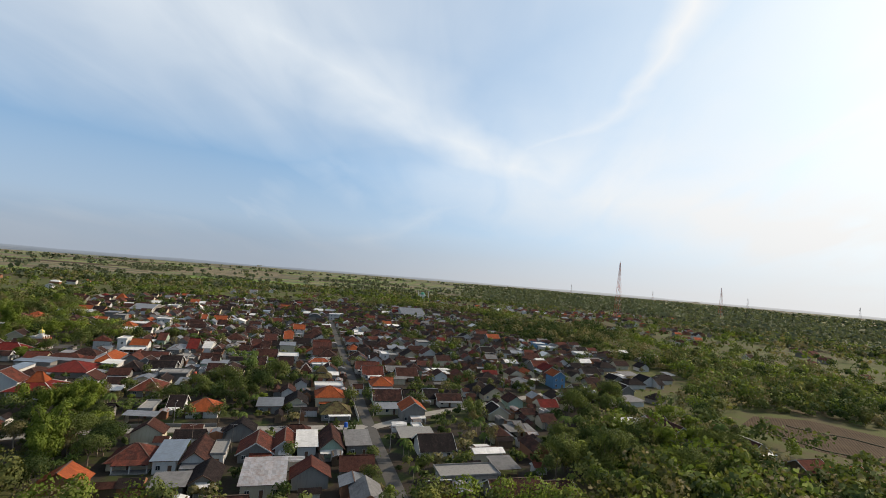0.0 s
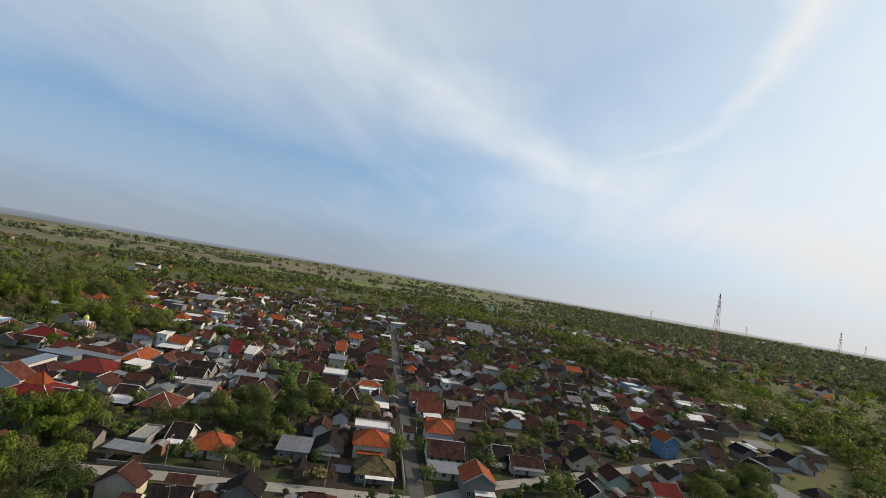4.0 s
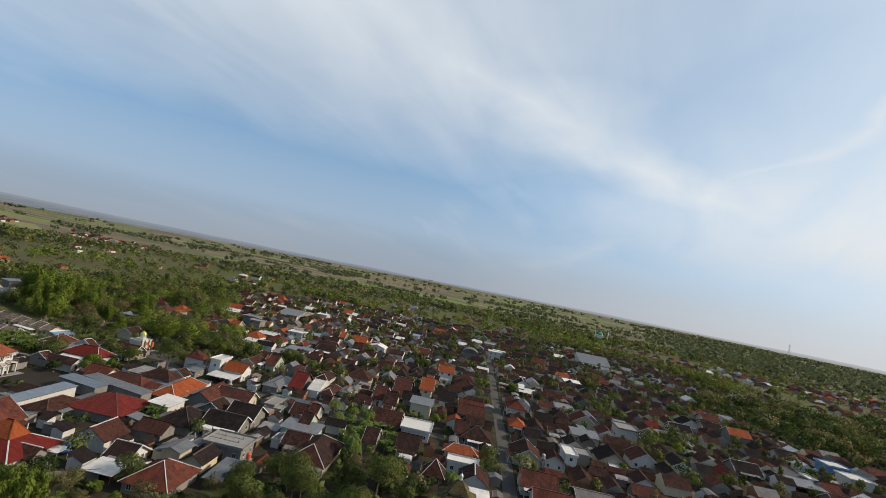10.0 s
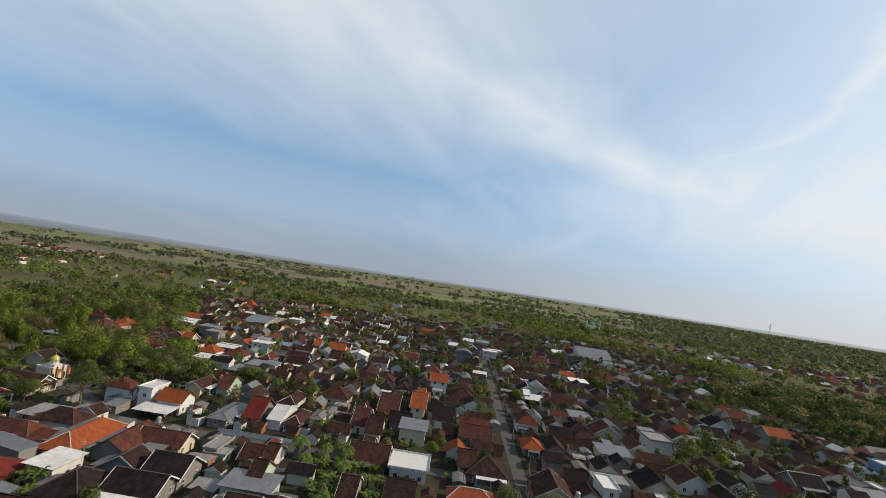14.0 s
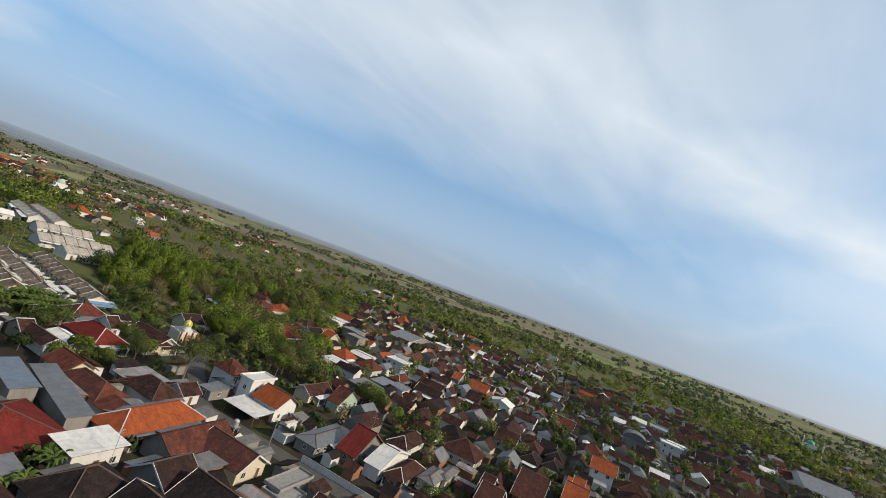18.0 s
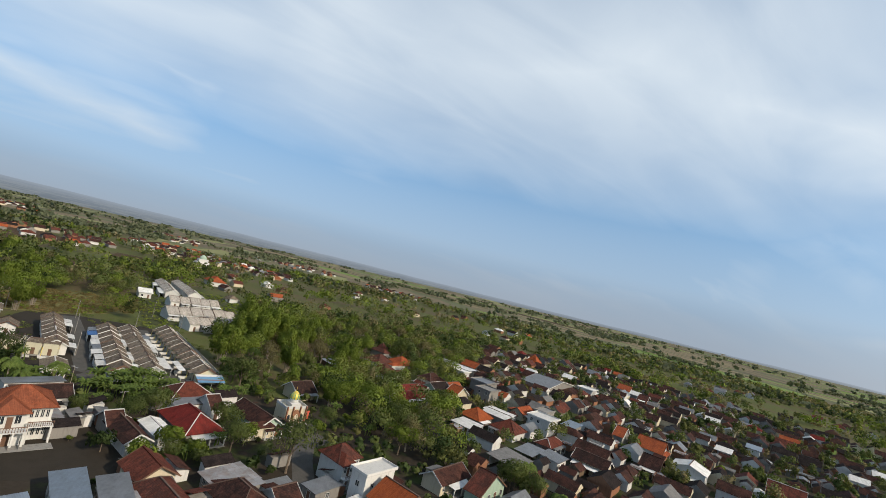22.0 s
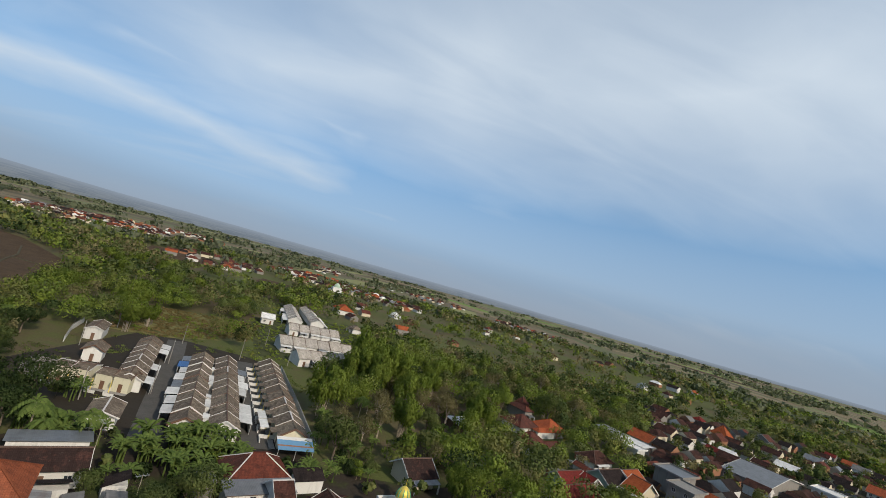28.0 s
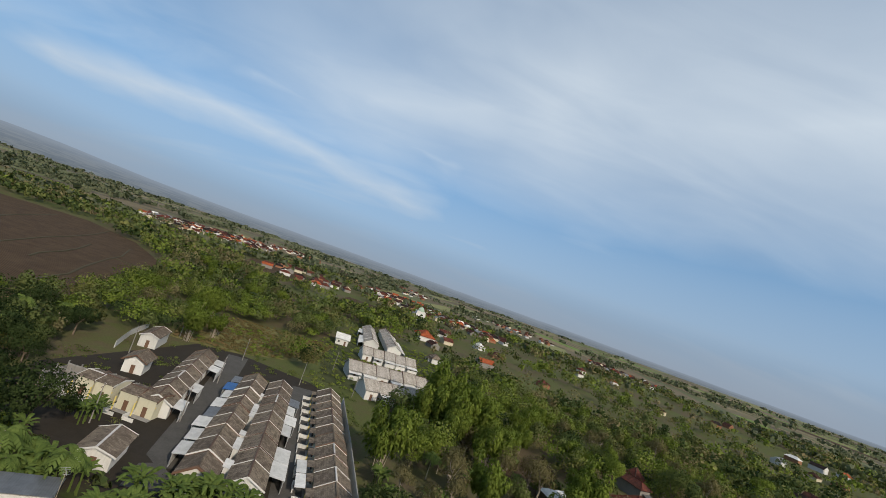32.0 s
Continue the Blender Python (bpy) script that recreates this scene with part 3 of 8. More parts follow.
# ---- ground, fields and roads ----
def ground_matter():
    m, n, s = matter("ground_earth", 0.95, 0, 0.1)
    place = n.add("ShaderNodeNewGeometry").outputs["Position"]
    big = n.noise(place, 0.018, 5.0, 0.6, 0.5)
    mid = n.noise(place, 0.16, 6.0, 0.65)
    fine = n.noise(place, 1.4, 5.0, 0.7)
    earth = n.mix(fine, (0.048, 0.037, 0.022, 1), (0.120, 0.094, 0.056, 1))
    grass = n.mix(fine, (0.038, 0.050, 0.014, 1), (0.105, 0.116, 0.038, 1))
    near = n.mix(n.ramp(n.math("ADD", n.math("MULTIPLY", big, 0.6), n.math("MULTIPLY", mid, 0.4)), (0.41, 0.0), (0.55, 1.0)), earth, grass)
    turned = n.add("ShaderNodeMapping", i0=place, Rotation=(0, 0, radians(17))).outputs[0]
    plots = n.add("ShaderNodeTexBrick", (("offset", 0.37), ("squash", 0.6)), i0=turned, Color1=(0.0, 0.0, 0.0, 1), Color2=(1, 1, 1, 1), Mortar=(0.45, 0.45, 0.45, 1), Scale=1.0, Mortar_Size=1.6,
                  Brick_Width=230.0, Row_Height=62.0)
    crop = n.ramp(plots.outputs[0], (0.05, (0.088, 0.076, 0.050)), (0.35, (0.150, 0.122, 0.078)), (0.6, (0.090, 0.094, 0.052)), (0.82, (0.112, 0.126, 0.060)), (0.97, (0.19, 0.195, 0.085)))
    crop = n.mix(0.45, crop, n.mix(1.0, crop, n.ramp(mid, (0.3, 0.4), (0.7, 1.3)), "MULTIPLY"))
    xyz = n.add("ShaderNodeSeparateXYZ", i0=place)
    dx, dy = n.math("ADD", xyz.outputs[0], 150.0), n.math("SUBTRACT", xyz.outputs[1], 300.0)
    away = n.math("SQRT", n.math("ADD", n.math("MULTIPLY", dx, dx), n.math("MULTIPLY", dy, dy)))
    c = n.mix(n.ramp(n.math("DIVIDE", away, 2000.0), (0.42, 0.0), (0.50, 1.0)), near, crop)
    finish(n, s, c, fine, 0.4, 0.1)
    return m


def soil_matter(name, base, light, turn, step):
    """Tilled or planted rows."""
    m, n, s = matter(name, 0.95, 0, 0.1)
    place = n.add("ShaderNodeNewGeometry").outputs["Position"]
    rows = n.add("ShaderNodeTexWave", (("bands_direction", "X"),), i0=n.add("ShaderNodeMapping", i0=place, Rotation=(0, 0, radians(turn))).outputs[0], Scale=0.31 / step, Distortion=1.2, Detail=3.0).outputs[1]
    mott = n.noise(place, 0.12, 6.0, 0.7)
    c = n.mix(n.math("MULTIPLY", rows, 0.6), (*base, 1), (*light, 1))
    c = n.mix(n.ramp(mott, (0.4, 0.0), (0.7, 0.7)), c, shade(light, 1.1))
    finish(n, s, c, n.math("ADD", rows, mott), 0.6, 0.15)
    return m


def paved_matter(name, base):
    m, n, s = matter(name, 0.9, 0, 0.2)
    place = n.add("ShaderNodeNewGeometry").outputs["Position"]
    c = n.mix(n.ramp(n.noise(place, 0.35, 6.0, 0.7), (0.4, 0.0), (0.65, 0.6)), (*base, 1), shade(base, 0.6))
    c = n.mix(n.ramp(n.noise(place, 5.0, 4.0), (0.45, 0.0), (0.7, 0.4)), c, shade(base, 1.4))
    finish(n, s, c, n.noise(place, 12.0, 3.0), 0.3, 0.02)
    return m


MAT.update(ground=ground_matter(), asphalt=paved_matter("worn_asphalt", (0.070, 0.066, 0.060)), track=paved_matter("pale_concrete_track", (0.23, 0.215, 0.19)), dirt=paved_matter("trodden_earth", (0.026, 0.021, 0.015)),
           tilled=soil_matter("tilled_soil", (0.036, 0.023, 0.013), (0.078, 0.053, 0.032), 25, 1.1), dryfield=soil_matter("stubble_field", (0.120, 0.098, 0.060), (0.20, 0.168, 0.105), 20, 1.5),
           lotgrass=soil_matter("rank_grass", (0.075, 0.078, 0.024), (0.17, 0.145, 0.058), 10, 4.0), verge=soil_matter("trodden_grass", (0.030, 0.036, 0.014), (0.062, 0.068, 0.026), 40, 7.0), bund=paved_matter("earth_bank", (0.052, 0.046, 0.026)), rice=soil_matter("green_crop", (0.085, 0.135, 0.03), (0.165, 0.22, 0.06), 20, 2.0))


def yard_matter():
    """Bare trodden yards with some weeds."""
    m, n, s = matter("bare_yard", 0.95, 0, 0.1)
    place = n.add("ShaderNodeNewGeometry").outputs["Position"]
    fine = n.noise(place, 1.1, 6.0, 0.7)
    earth = n.mix(fine, (0.017, 0.013, 0.010, 1), (0.050, 0.041, 0.031, 1))
    weeds = n.mix(fine, (0.019, 0.030, 0.008, 1), (0.060, 0.075, 0.022, 1))
    c = n.mix(n.ramp(n.noise(place, 0.09, 5.0, 0.6), (0.50, 0.0), (0.60, 0.9)), earth, weeds)
    finish(n, s, c, fine, 0.4, 0.06)
    return m


MAT["yard"] = yard_matter()


def build_ground():
    rings = [0, 40, 90, 150, 220, 300, 400, 520, 700, 950, 1300, 1800, 2500, 3400, 4700]
    N = 96
    vs, fs = [(-150, 300, 0)], []
    for r in rings[1:]:
        for i in range(N):
            a = math.tau * i / N
            x, y = -150 + r * math.cos(a), 300 + r * math.sin(a)
            z = 0.0 if r < 900 else 0.3 * noise.noise((x / 600, y / 600, 0)) * min(1, (r - 900) / 800)
            vs.append((x, y, z))
    for i in range(N):
        fs.append((0, 1 + i, 1 + (i + 1) % N))
    for k in range(len(rings) - 2):
        for i in range(N):
            a, b = 1 + k * N, 1 + (k + 1) * N
            fs.append((a + i, b + i, b + (i + 1) % N, a + (i + 1) % N))
    return tagged(new("ground", mesh_of("ground", vs, fs, "ground")), "dry earth and grass reaching to the horizon", "ground", kind="structure")


build_ground()
ROADS = []


def ribbon(name, points, wide, mat, z, label, category="road"):
    """A road along a line of points, a little above the ground, with sloped edges."""
    P = [Vector((*p, 0)) for p in points]
    vs, fs = [], []
    for i, p in enumerate(P):
        t = (P[min(i + 1, len(P) - 1)] - P[max(i - 1, 0)]).normalized()
        s = Vector((-t.y, t.x, 0))
        for k, zz in ((-wide / 2 - 0.15, 0.0), (-wide / 2, z), (0, z + 0.04), (wide / 2, z), (wide / 2 + 0.15, 0.0)):
            q = p + s * k
            vs.append((q.x, q.y, zz))
    for i in range(len(P) - 1):
        for k in range(4):
            a = i * 5 + k
            fs.append((a + 1, a, a + 5, a + 6))
    ROADS.append((points, wide))
    return tagged(new(name, mesh_of(name, vs, fs, mat)), label, category, kind="structure")


def patch(name, corners, mat, z, label, category="field"):
    """A plot of land: a low plate with a sloped rim."""
    P = [Vector((*c, 0)) for c in corners]
    mid = sum(P, Vector()) / len(P)
    n = len(P)
    vs = [(p.x, p.y, z) for p in P] + [(p.x + (p.x - mid.x) * 0.01, p.y + (p.y - mid.y) * 0.01, 0) for p in P]
    fs = [tuple(range(n))] + [(i, i + n, (i + 1) % n + n, (i + 1) % n) for i in range(n)]
    area = sum(P[i].x * P[(i + 1) % n].y - P[(i + 1) % n].x * P[i].y for i in range(n))
    if area < 0:
        fs = [tuple(reversed(f)) for f in fs]
    return tagged(new(name, mesh_of(name, vs, fs, mat)), label, category, kind="structure")


patch("village_yards", [(-130, 150), (-35, 138), (30, 190), (62, 262), (70, 330), (105, 437), (60, 640), (-70, 760), (-230, 690), (-400, 600), (-420, 483), (-300, 380), (-255, 290), (-258, 215), (-200, 190)], "yard", 0.02, "trodden earth yards between the houses", "ground")
ribbon("road_main", [(-16.0, 160.0), (-30.1, 193.5), (-45.9, 232.2), (-78.3, 315.0), (-100.0, 369.0), (-140.0, 470.0), (-190.0, 600.0)], 4.0, "asphalt", 0.06, "narrow worn asphalt village street")
ribbon("road_cross", [(-160.0, 150.0), (-118.0, 176.0), (-104.0, 183.0), (-76.6, 194.0), (-35.0, 211.0), (-20.7, 231.0), (-6.5, 245.0), (8.0, 260.0), (27.0, 279.0), (60.0, 315.0)], 4.4, "track", 0.05, "pale concrete cross street")
ribbon("lane_east", [(30.0, 325.0), (19.5, 350.0), (3.0, 381.0), (-20.0, 430.0)], 3.4, "track", 0.05, "narrow concrete lane")
ribbon("road_west", [(-235.0, 283.0), (-213.0, 276.0), (-189.0, 271.0), (-167.0, 280.5), (-120.0, 300.0), (-82.0, 315.0)], 4.6, "asphalt", 0.06, "asphalt side street between houses")
ribbon("estate_street", [(-258.0, 230.0), (-265.0, 228.5), (-300.0, 221.0), (-340.0, 212.0)], 6.0, "asphalt", 0.06, "estate street with manhole lids")
ribbon("estate_street_east", [(-262.0, 251.0), (-330.0, 236.5)], 6.0, "asphalt", 0.06, "estate street between rows of small houses")
ribbon("estate_cross_street", [(-268.0, 196.0), (-266.0, 226.0), (-259.0, 262.0)], 5.0, "dirt", 0.045, "unpaved estate cross street")
patch("grass_lot", [(-395, 190), (-407, 232), (-363, 232), (-342, 208), (-338, 190), (-370, 180)], "lotgrass", 0.05, "vacant lot of rank dry grass", "grass")
patch("tilled_field", [(-308, 150), (-346, 156), (-382, 143), (-419, 139), (-440, 131), (-464, 117), (-492, 92), (-531, 56), (-566, -4), (-545, -60), (-448, -40), (-350, 40), (-290, 110)], "tilled", 0.05, "dark tilled field with earth banks")
patch("stubble_field", [(132, 285), (158, 288), (180, 270), (150, 225), (124, 245), (118, 268)], "tilled", 0.05, "dark dry field beside trees")
patch("estate_ground", [(-258, 224), (-270, 192), (-290, 188), (-345, 200), (-338, 236), (-330, 248), (-262, 263), (-257, 245)], "dirt", 0.03, "dark trodden ground of the estate", "ground")
patch("estate_ground_west", [(-345, 240), (-352, 290), (-400, 292), (-470, 285), (-480, 236), (-400, 226)], "verge", 0.042, "grassy trodden ground between far rows", "ground")
patch("villa_forecourt", [(-229, 224), (-206, 220), (-203, 238), (-227, 243)], "dirt", 0.035, "dark trodden forecourt of the villa", "ground")
def bank(x0, y0, x1, y1, seed, wide=0.7, high=0.35):
    """A crooked earth bank between two plots."""
    pts = []
    for i in range(11):
        f = i / 10
        b = 9.0 * noise.noise((f * 1.7, seed * 3.1, 0.5)) + 2.0 * noise.noise((f * 7.0, seed * 5.3, 1.5))
        long = math.hypot(x1 - x0, y1 - y0)
        pts.append((x0 + (x1 - x0) * f - (y1 - y0) / long * b, y0 + (y1 - y0) * f + (x1 - x0) / long * b))
    ribbon("field_bank", pts, wide, "bund", high, "raised earth bank between tilled plots", "bank")


for line in ([(-322, 146), (-342.6, 137.3), (-358.5, 132.7), (-372, 129.5), (-395.5, 118.8), (-430, 105), (-452, 98), (-489.3, 78.9)], [(-350, 101), (-388.7, 86.9), (-432.4, 70.2), (-468, 59), (-504.9, 45.2), (-545, 27)],
             [(-379.8, 106.9), (-392, 101), (-411.6, 95.8), (-430, 89), (-457.3, 76.2)], [(-330, 90), (-372, 66), (-420, 44), (-470, 20), (-535, -6)], [(-419, 139), (-436, 118), (-440, 101)]):
    ribbon("field_bank", line, 0.8, "bund", 0.35, "raised earth bank between tilled plots", "bank")
for k in range(2):
    bank(124 + 16 * k, 262 + 12 * k, 148 + 16 * k, 235 + 18 * k, 20 + k)
patch("green_field", [(-245, 690), (-190, 700), (-180, 615), (-225, 605)], "rice", 0.05, "open green playing field", "field")
for fx, fy, fw, fd, fm in ((-740, 1010, 90, 330, "rice"), (-600, 1230, 230, 90, "rice"), (-640, 1180, 260, 50, "rice"), (-1320, 1000, 300, 70, "rice"), (-900, 900, 220, 45, "rice"), (-1150, 1420, 500, 60, "dryfield"), (-620, 1420, 520, 55, "dryfield"), (-1500, 700, 330, 70, "dryfield"), (-640, 1020, 170, 40, "dryfield"), (-1250, 120, 260, 90, "tilled"), (-780, -60, 150, 60, "tilled")):
    patch("far_field", [(fx - fw / 2, fy - fd / 2), (fx + fw / 2, fy - fd / 2 - fw * 0.06), (fx + fw / 2, fy + fd / 2 - fw * 0.06), (fx - fw / 2, fy + fd / 2)], fm, 0.4, "far strip of green or dry field", "field")
def plain_fields(seed):
    """The open plain in the north-west: long crop and stubble strips between the tree rows."""
    rng = random.Random(seed)
    c, s = math.cos(radians(17)), math.sin(radians(17))
    for k in range(8, 26):
        u = rng.uniform(-2300, -2100)
        while u < 700:
            wide, gap = rng.uniform(220, 560), rng.uniform(25, 240)
            lo, hi = k * 124 + rng.uniform(12, 40), k * 124 + rng.uniform(70, 118)
            x, y = (u + wide / 2) * c - lo * s, (u + wide / 2) * s + lo * c
            away = math.hypot(x + 150, y - 300)
            if x < -150 and y > 420 and 820 < away < 2500 and math.hypot(x + 996, y - 666) > 330:
                quad = [(a * c - b * s, a * s + b * c) for a, b in ((u, lo), (u + wide, lo), (u + wide, hi), (u, hi))]
                patch("far_field", quad, rng.choices(["dryfield", "rice", "tilled"], [6, 4, 1])[0], 0.45, "far strip of green or dry field", "field")
            u += wide + gap


plain_fields(4)
BARE = [[(-500, 170), (-548, 160), (-566, 192), (-520, 204)], [(-582, 192), (-690, 196), (-684, 230), (-600, 228)], [(-760, 60), (-640, 90), (-610, 140), (-700, 170), (-780, 120)]]
for plot in BARE:
    patch("bare_plot", plot, "tilled", 0.05, "bare brown field between trees", "field")
patch("bare_plot", [(-324, 300), (-345, 320), (-319, 318), (-295, 300)], "tilled", 0.05, "bare brown earth between trees", "ground")



# ---- plants ----
def rounded(me, normals):
    """Gives leaf sprays the normals of the crown that they belong to."""
    me.polygons.foreach_set("use_smooth", [True] * len(me.polygons))
    me.normals_split_custom_set_from_vertices(normals)
    return me


def leaf_cloud(rng, lobes, count, size, droop=0.3):
    """Leaf sprays, each one bent blade, spread over the shells of some lobes (centre, radii)."""
    verts, faces, ways = [], [], []
    mid_z = sum(c[2] for c, r in lobes) / len(lobes)
    weight = [r[0] * r[1] + r[2] * r[0] for _, r in lobes]
    for _ in range(count):
        c, r = rng.choices(lobes, weight)[0]
        th, cz = rng.uniform(0, math.tau), rng.uniform(-0.75, 1)
        sh = math.sqrt(max(0, 1 - cz * cz))
        k = rng.uniform(0.62, 1.06)
        n = Vector((sh * math.cos(th), sh * math.sin(th), cz))
        p = Vector(c) + Vector((n.x * r[0], n.y * r[1], n.z * r[2])) * k
        way = (n + Vector((rng.uniform(-1, 1), rng.uniform(-1, 1), rng.uniform(-1, 0.4))) * 0.9).normalized()
        side = way.cross(Vector((rng.uniform(-1, 1), rng.uniform(-1, 1), rng.uniform(-0.3, 1)))).normalized()
        L, W = size * rng.uniform(0.7, 1.5), size * rng.uniform(0.3, 0.55)
        mid, end = p + way * L * 0.45 + Vector((0, 0, droop * L * 0.2)), p + way * L - Vector((0, 0, droop * L))
        i = len(verts)
        verts += [tuple(v) for v in (p, mid + side * W, end, mid - side * W)]
        whole = Vector((p.x, p.y, p.z - mid_z)).normalized()
        face = (n * 0.8 + whole * 0.55 + Vector((rng.uniform(-1, 1), rng.uniform(-1, 1), rng.uniform(-1, 1))) * 0.3).normalized()
        flip = side.cross(end - p).dot(face) < 0
        faces.append((i, i + 3, i + 2, i + 1) if flip else (i, i + 1, i + 2, i + 3))
        ways += [tuple(face)] * 4
    return verts, faces, ways


def leafy(name, cloud, leaf):
    verts, faces, ways = cloud
    return rounded(mesh_of(name, verts, faces, leaf), ways)


def limbs_mesh(name, paths, mat, sides=6):
    """Tapered limbs along lists of (point, radius)."""
    vs, fs = [], []
    for path in paths:
        base = len(vs)
        for p, r in path:
            for k in range(sides):
                a = math.tau * k / sides
                vs.append((p[0] + r * math.cos(a), p[1] + r * math.sin(a), p[2]))
        for j in range(len(path) - 1):
            for k in range(sides):
                a, b = base + j * sides + k, base + j * sides + (k + 1) % sides
                fs.append((a, b, b + sides, a + sides))
        fs.append(tuple(base + (len(path) - 1) * sides + k for k in range(sides)))
    return mesh_of(name, vs, fs, mat)


def broad_tree(seed, tall, wide, leaf, count, size, label, bare=0.0, name="tree"):
    rng = random.Random(seed)
    t = thing(name, 0, 0, -500, 0, label, name.replace("_", " "), name.replace("_", " ") + "s of the village")
    fork = tall * rng.uniform(0.3, 0.42)
    paths, lobes = [[((0, 0, -0.2), 0.028 * tall), ((rng.uniform(-.2, .2), rng.uniform(-.2, .2), fork), 0.018 * tall)]], []
    for k in range(rng.randint(5, 8)):
        a = math.tau * k / 6 + rng.uniform(-0.5, 0.5)
        out = wide * rng.uniform(0.16, 0.36)
        z = tall * rng.uniform(0.52, 0.86)
        tip = (out * math.cos(a), out * math.sin(a), z)
        paths.append([((0, 0, fork * 0.9), 0.013 * tall), ((tip[0] * 0.5, tip[1] * 0.5, (fork + z) * 0.5), 0.009 * tall), (tip, 0.003 * tall)])
        r = wide * rng.uniform(0.17, 0.30)
        lobes.append((tip, (r, r * rng.uniform(0.8, 1.2), r * rng.uniform(0.6, 0.95))))
    lobes.append(((0, 0, tall * 0.84), (wide * 0.24, wide * 0.22, tall * 0.15)))
    trunk = part("trunk", limbs_mesh("trunk", paths, "palebark" if bare else "bark"), t)
    tagged(part("crown", leafy("crown", leaf_cloud(rng, lobes, count, size), leaf), t), kind="stuff")
    return t


def bamboo(seed, tall, wide, count, leaf="leafyoung"):
    rng = random.Random(seed)
    t = thing("bamboo_clump", 0, 0, -500, 0, "tall feathery clump of yellow-green bamboo", "bamboo", "bamboo clumps")
    culms, lobes = [], []
    for k in range(16):
        a = rng.uniform(0, math.tau)
        r0, r1 = rng.uniform(0, wide * 0.12), rng.uniform(0.15, 0.5) * wide
        z = tall * rng.uniform(0.6, 1.0)
        culms.append([((r0 * math.cos(a), r0 * math.sin(a), -0.2), 0.08), ((r0 * 1.6 * math.cos(a), r0 * 1.6 * math.sin(a), z * 0.6), 0.06), ((r1 * math.cos(a), r1 * math.sin(a), z), 0.02)])
        for f, q in ((0.62, 0.55), (0.82, 0.8), (1.0, 1.0)):
            rr = r0 + (r1 - r0) * q
            lobes.append(((rr * math.cos(a), rr * math.sin(a), z * f), (wide * 0.13, wide * 0.13, tall * 0.10)))
    tagged(part("culms", limbs_mesh("culms", culms, "palebark", 4), t), kind="stuff")
    tagged(part("foliage", leafy("foliage", leaf_cloud(rng, lobes, count, 0.46, 0.6), leaf), t), kind="stuff")
    return t


def frond_strip(rng, base, heading, length, arch, wide, split):
    """One frond: a bent rib with leaflets on both sides (or one blade where split is off)."""
    vs, fs = [], []
    side = Vector((-math.sin(heading), math.cos(heading), 0))
    steps = 9
    pts = []
    for i in range(steps + 1):
        t = i / steps
        pts.append(Vector(base) + Vector((math.cos(heading), math.sin(heading), 0)) * length * t * (1 - 0.18 * t) + Vector((0, 0, length * (arch * t - (arch + (0.45 if split else -0.25)) * t * t))))
    for i in range(steps):
        a, b = pts[i], pts[i + 1]
        w = wide * math.sin(math.pi * min(0.97, (i + 0.8) / (steps + 0.6))) + 0.04
        for s in (-1, 1):
            k = len(vs)
            tip = side * s * w - Vector((0, 0, w * (0.55 if split else 0.25)))
            gap = (b - a) * (0.22 if split else 0.0)
            vs += [tuple(a + gap), tuple(b), tuple(b + tip + (b - a) * 0.3), tuple(a + gap + tip + (b - a) * 0.3)]
            fs.append((k, k + 1, k + 2, k + 3) if s > 0 else (k + 3, k + 2, k + 1, k))
    return vs, fs


def palm(seed, tall, fronds, length, label, name="coconut_palm", banana=False):
    rng = random.Random(seed)
    t = thing(name, 0, 0, -500, 0, label, "palm" if not banana else "banana plant", "palms" if not banana else "banana plants")
    stems, tops = [], []
    for k in range(1 if not banana else 3):
        ox, oy = (0, 0) if not banana else (rng.uniform(-1.6, 1.6), rng.uniform(-1.6, 1.6))
        z = tall * (1 if not banana else rng.uniform(0.6, 1.0))
        lean = (rng.uniform(-.08, .08) * z, rng.uniform(-.08, .08) * z)
        stems.append([((ox, oy, -0.2), 0.17), ((ox + lean[0] * 0.4, oy + lean[1] * 0.4, z * 0.55), 0.13), ((ox + lean[0], oy + lean[1], z), 0.11)])
        tops.append((ox + lean[0], oy + lean[1], z))
    for stem in stems:
        part("stem", limbs_mesh("stem", [stem], "palebark" if not banana else "frond"), t)
    VS, FS = [], []
    for top in tops:
        for k in range(fronds):
            h = math.tau * k / fronds + rng.uniform(-0.25, 0.25)
            vs, fs = frond_strip(rng, top, h, length * rng.uniform(0.75, 1.1), rng.uniform(0.15, 0.95) if not banana else rng.uniform(0.5, 1.6), 0.6 if not banana else 0.24, not banana)
            FS += [tuple(i + len(VS) for i in f) for f in fs]
            VS += vs
    tagged(part("fronds", mesh_of("fronds", VS, FS, "frond"), t), kind="stuff")
    return t


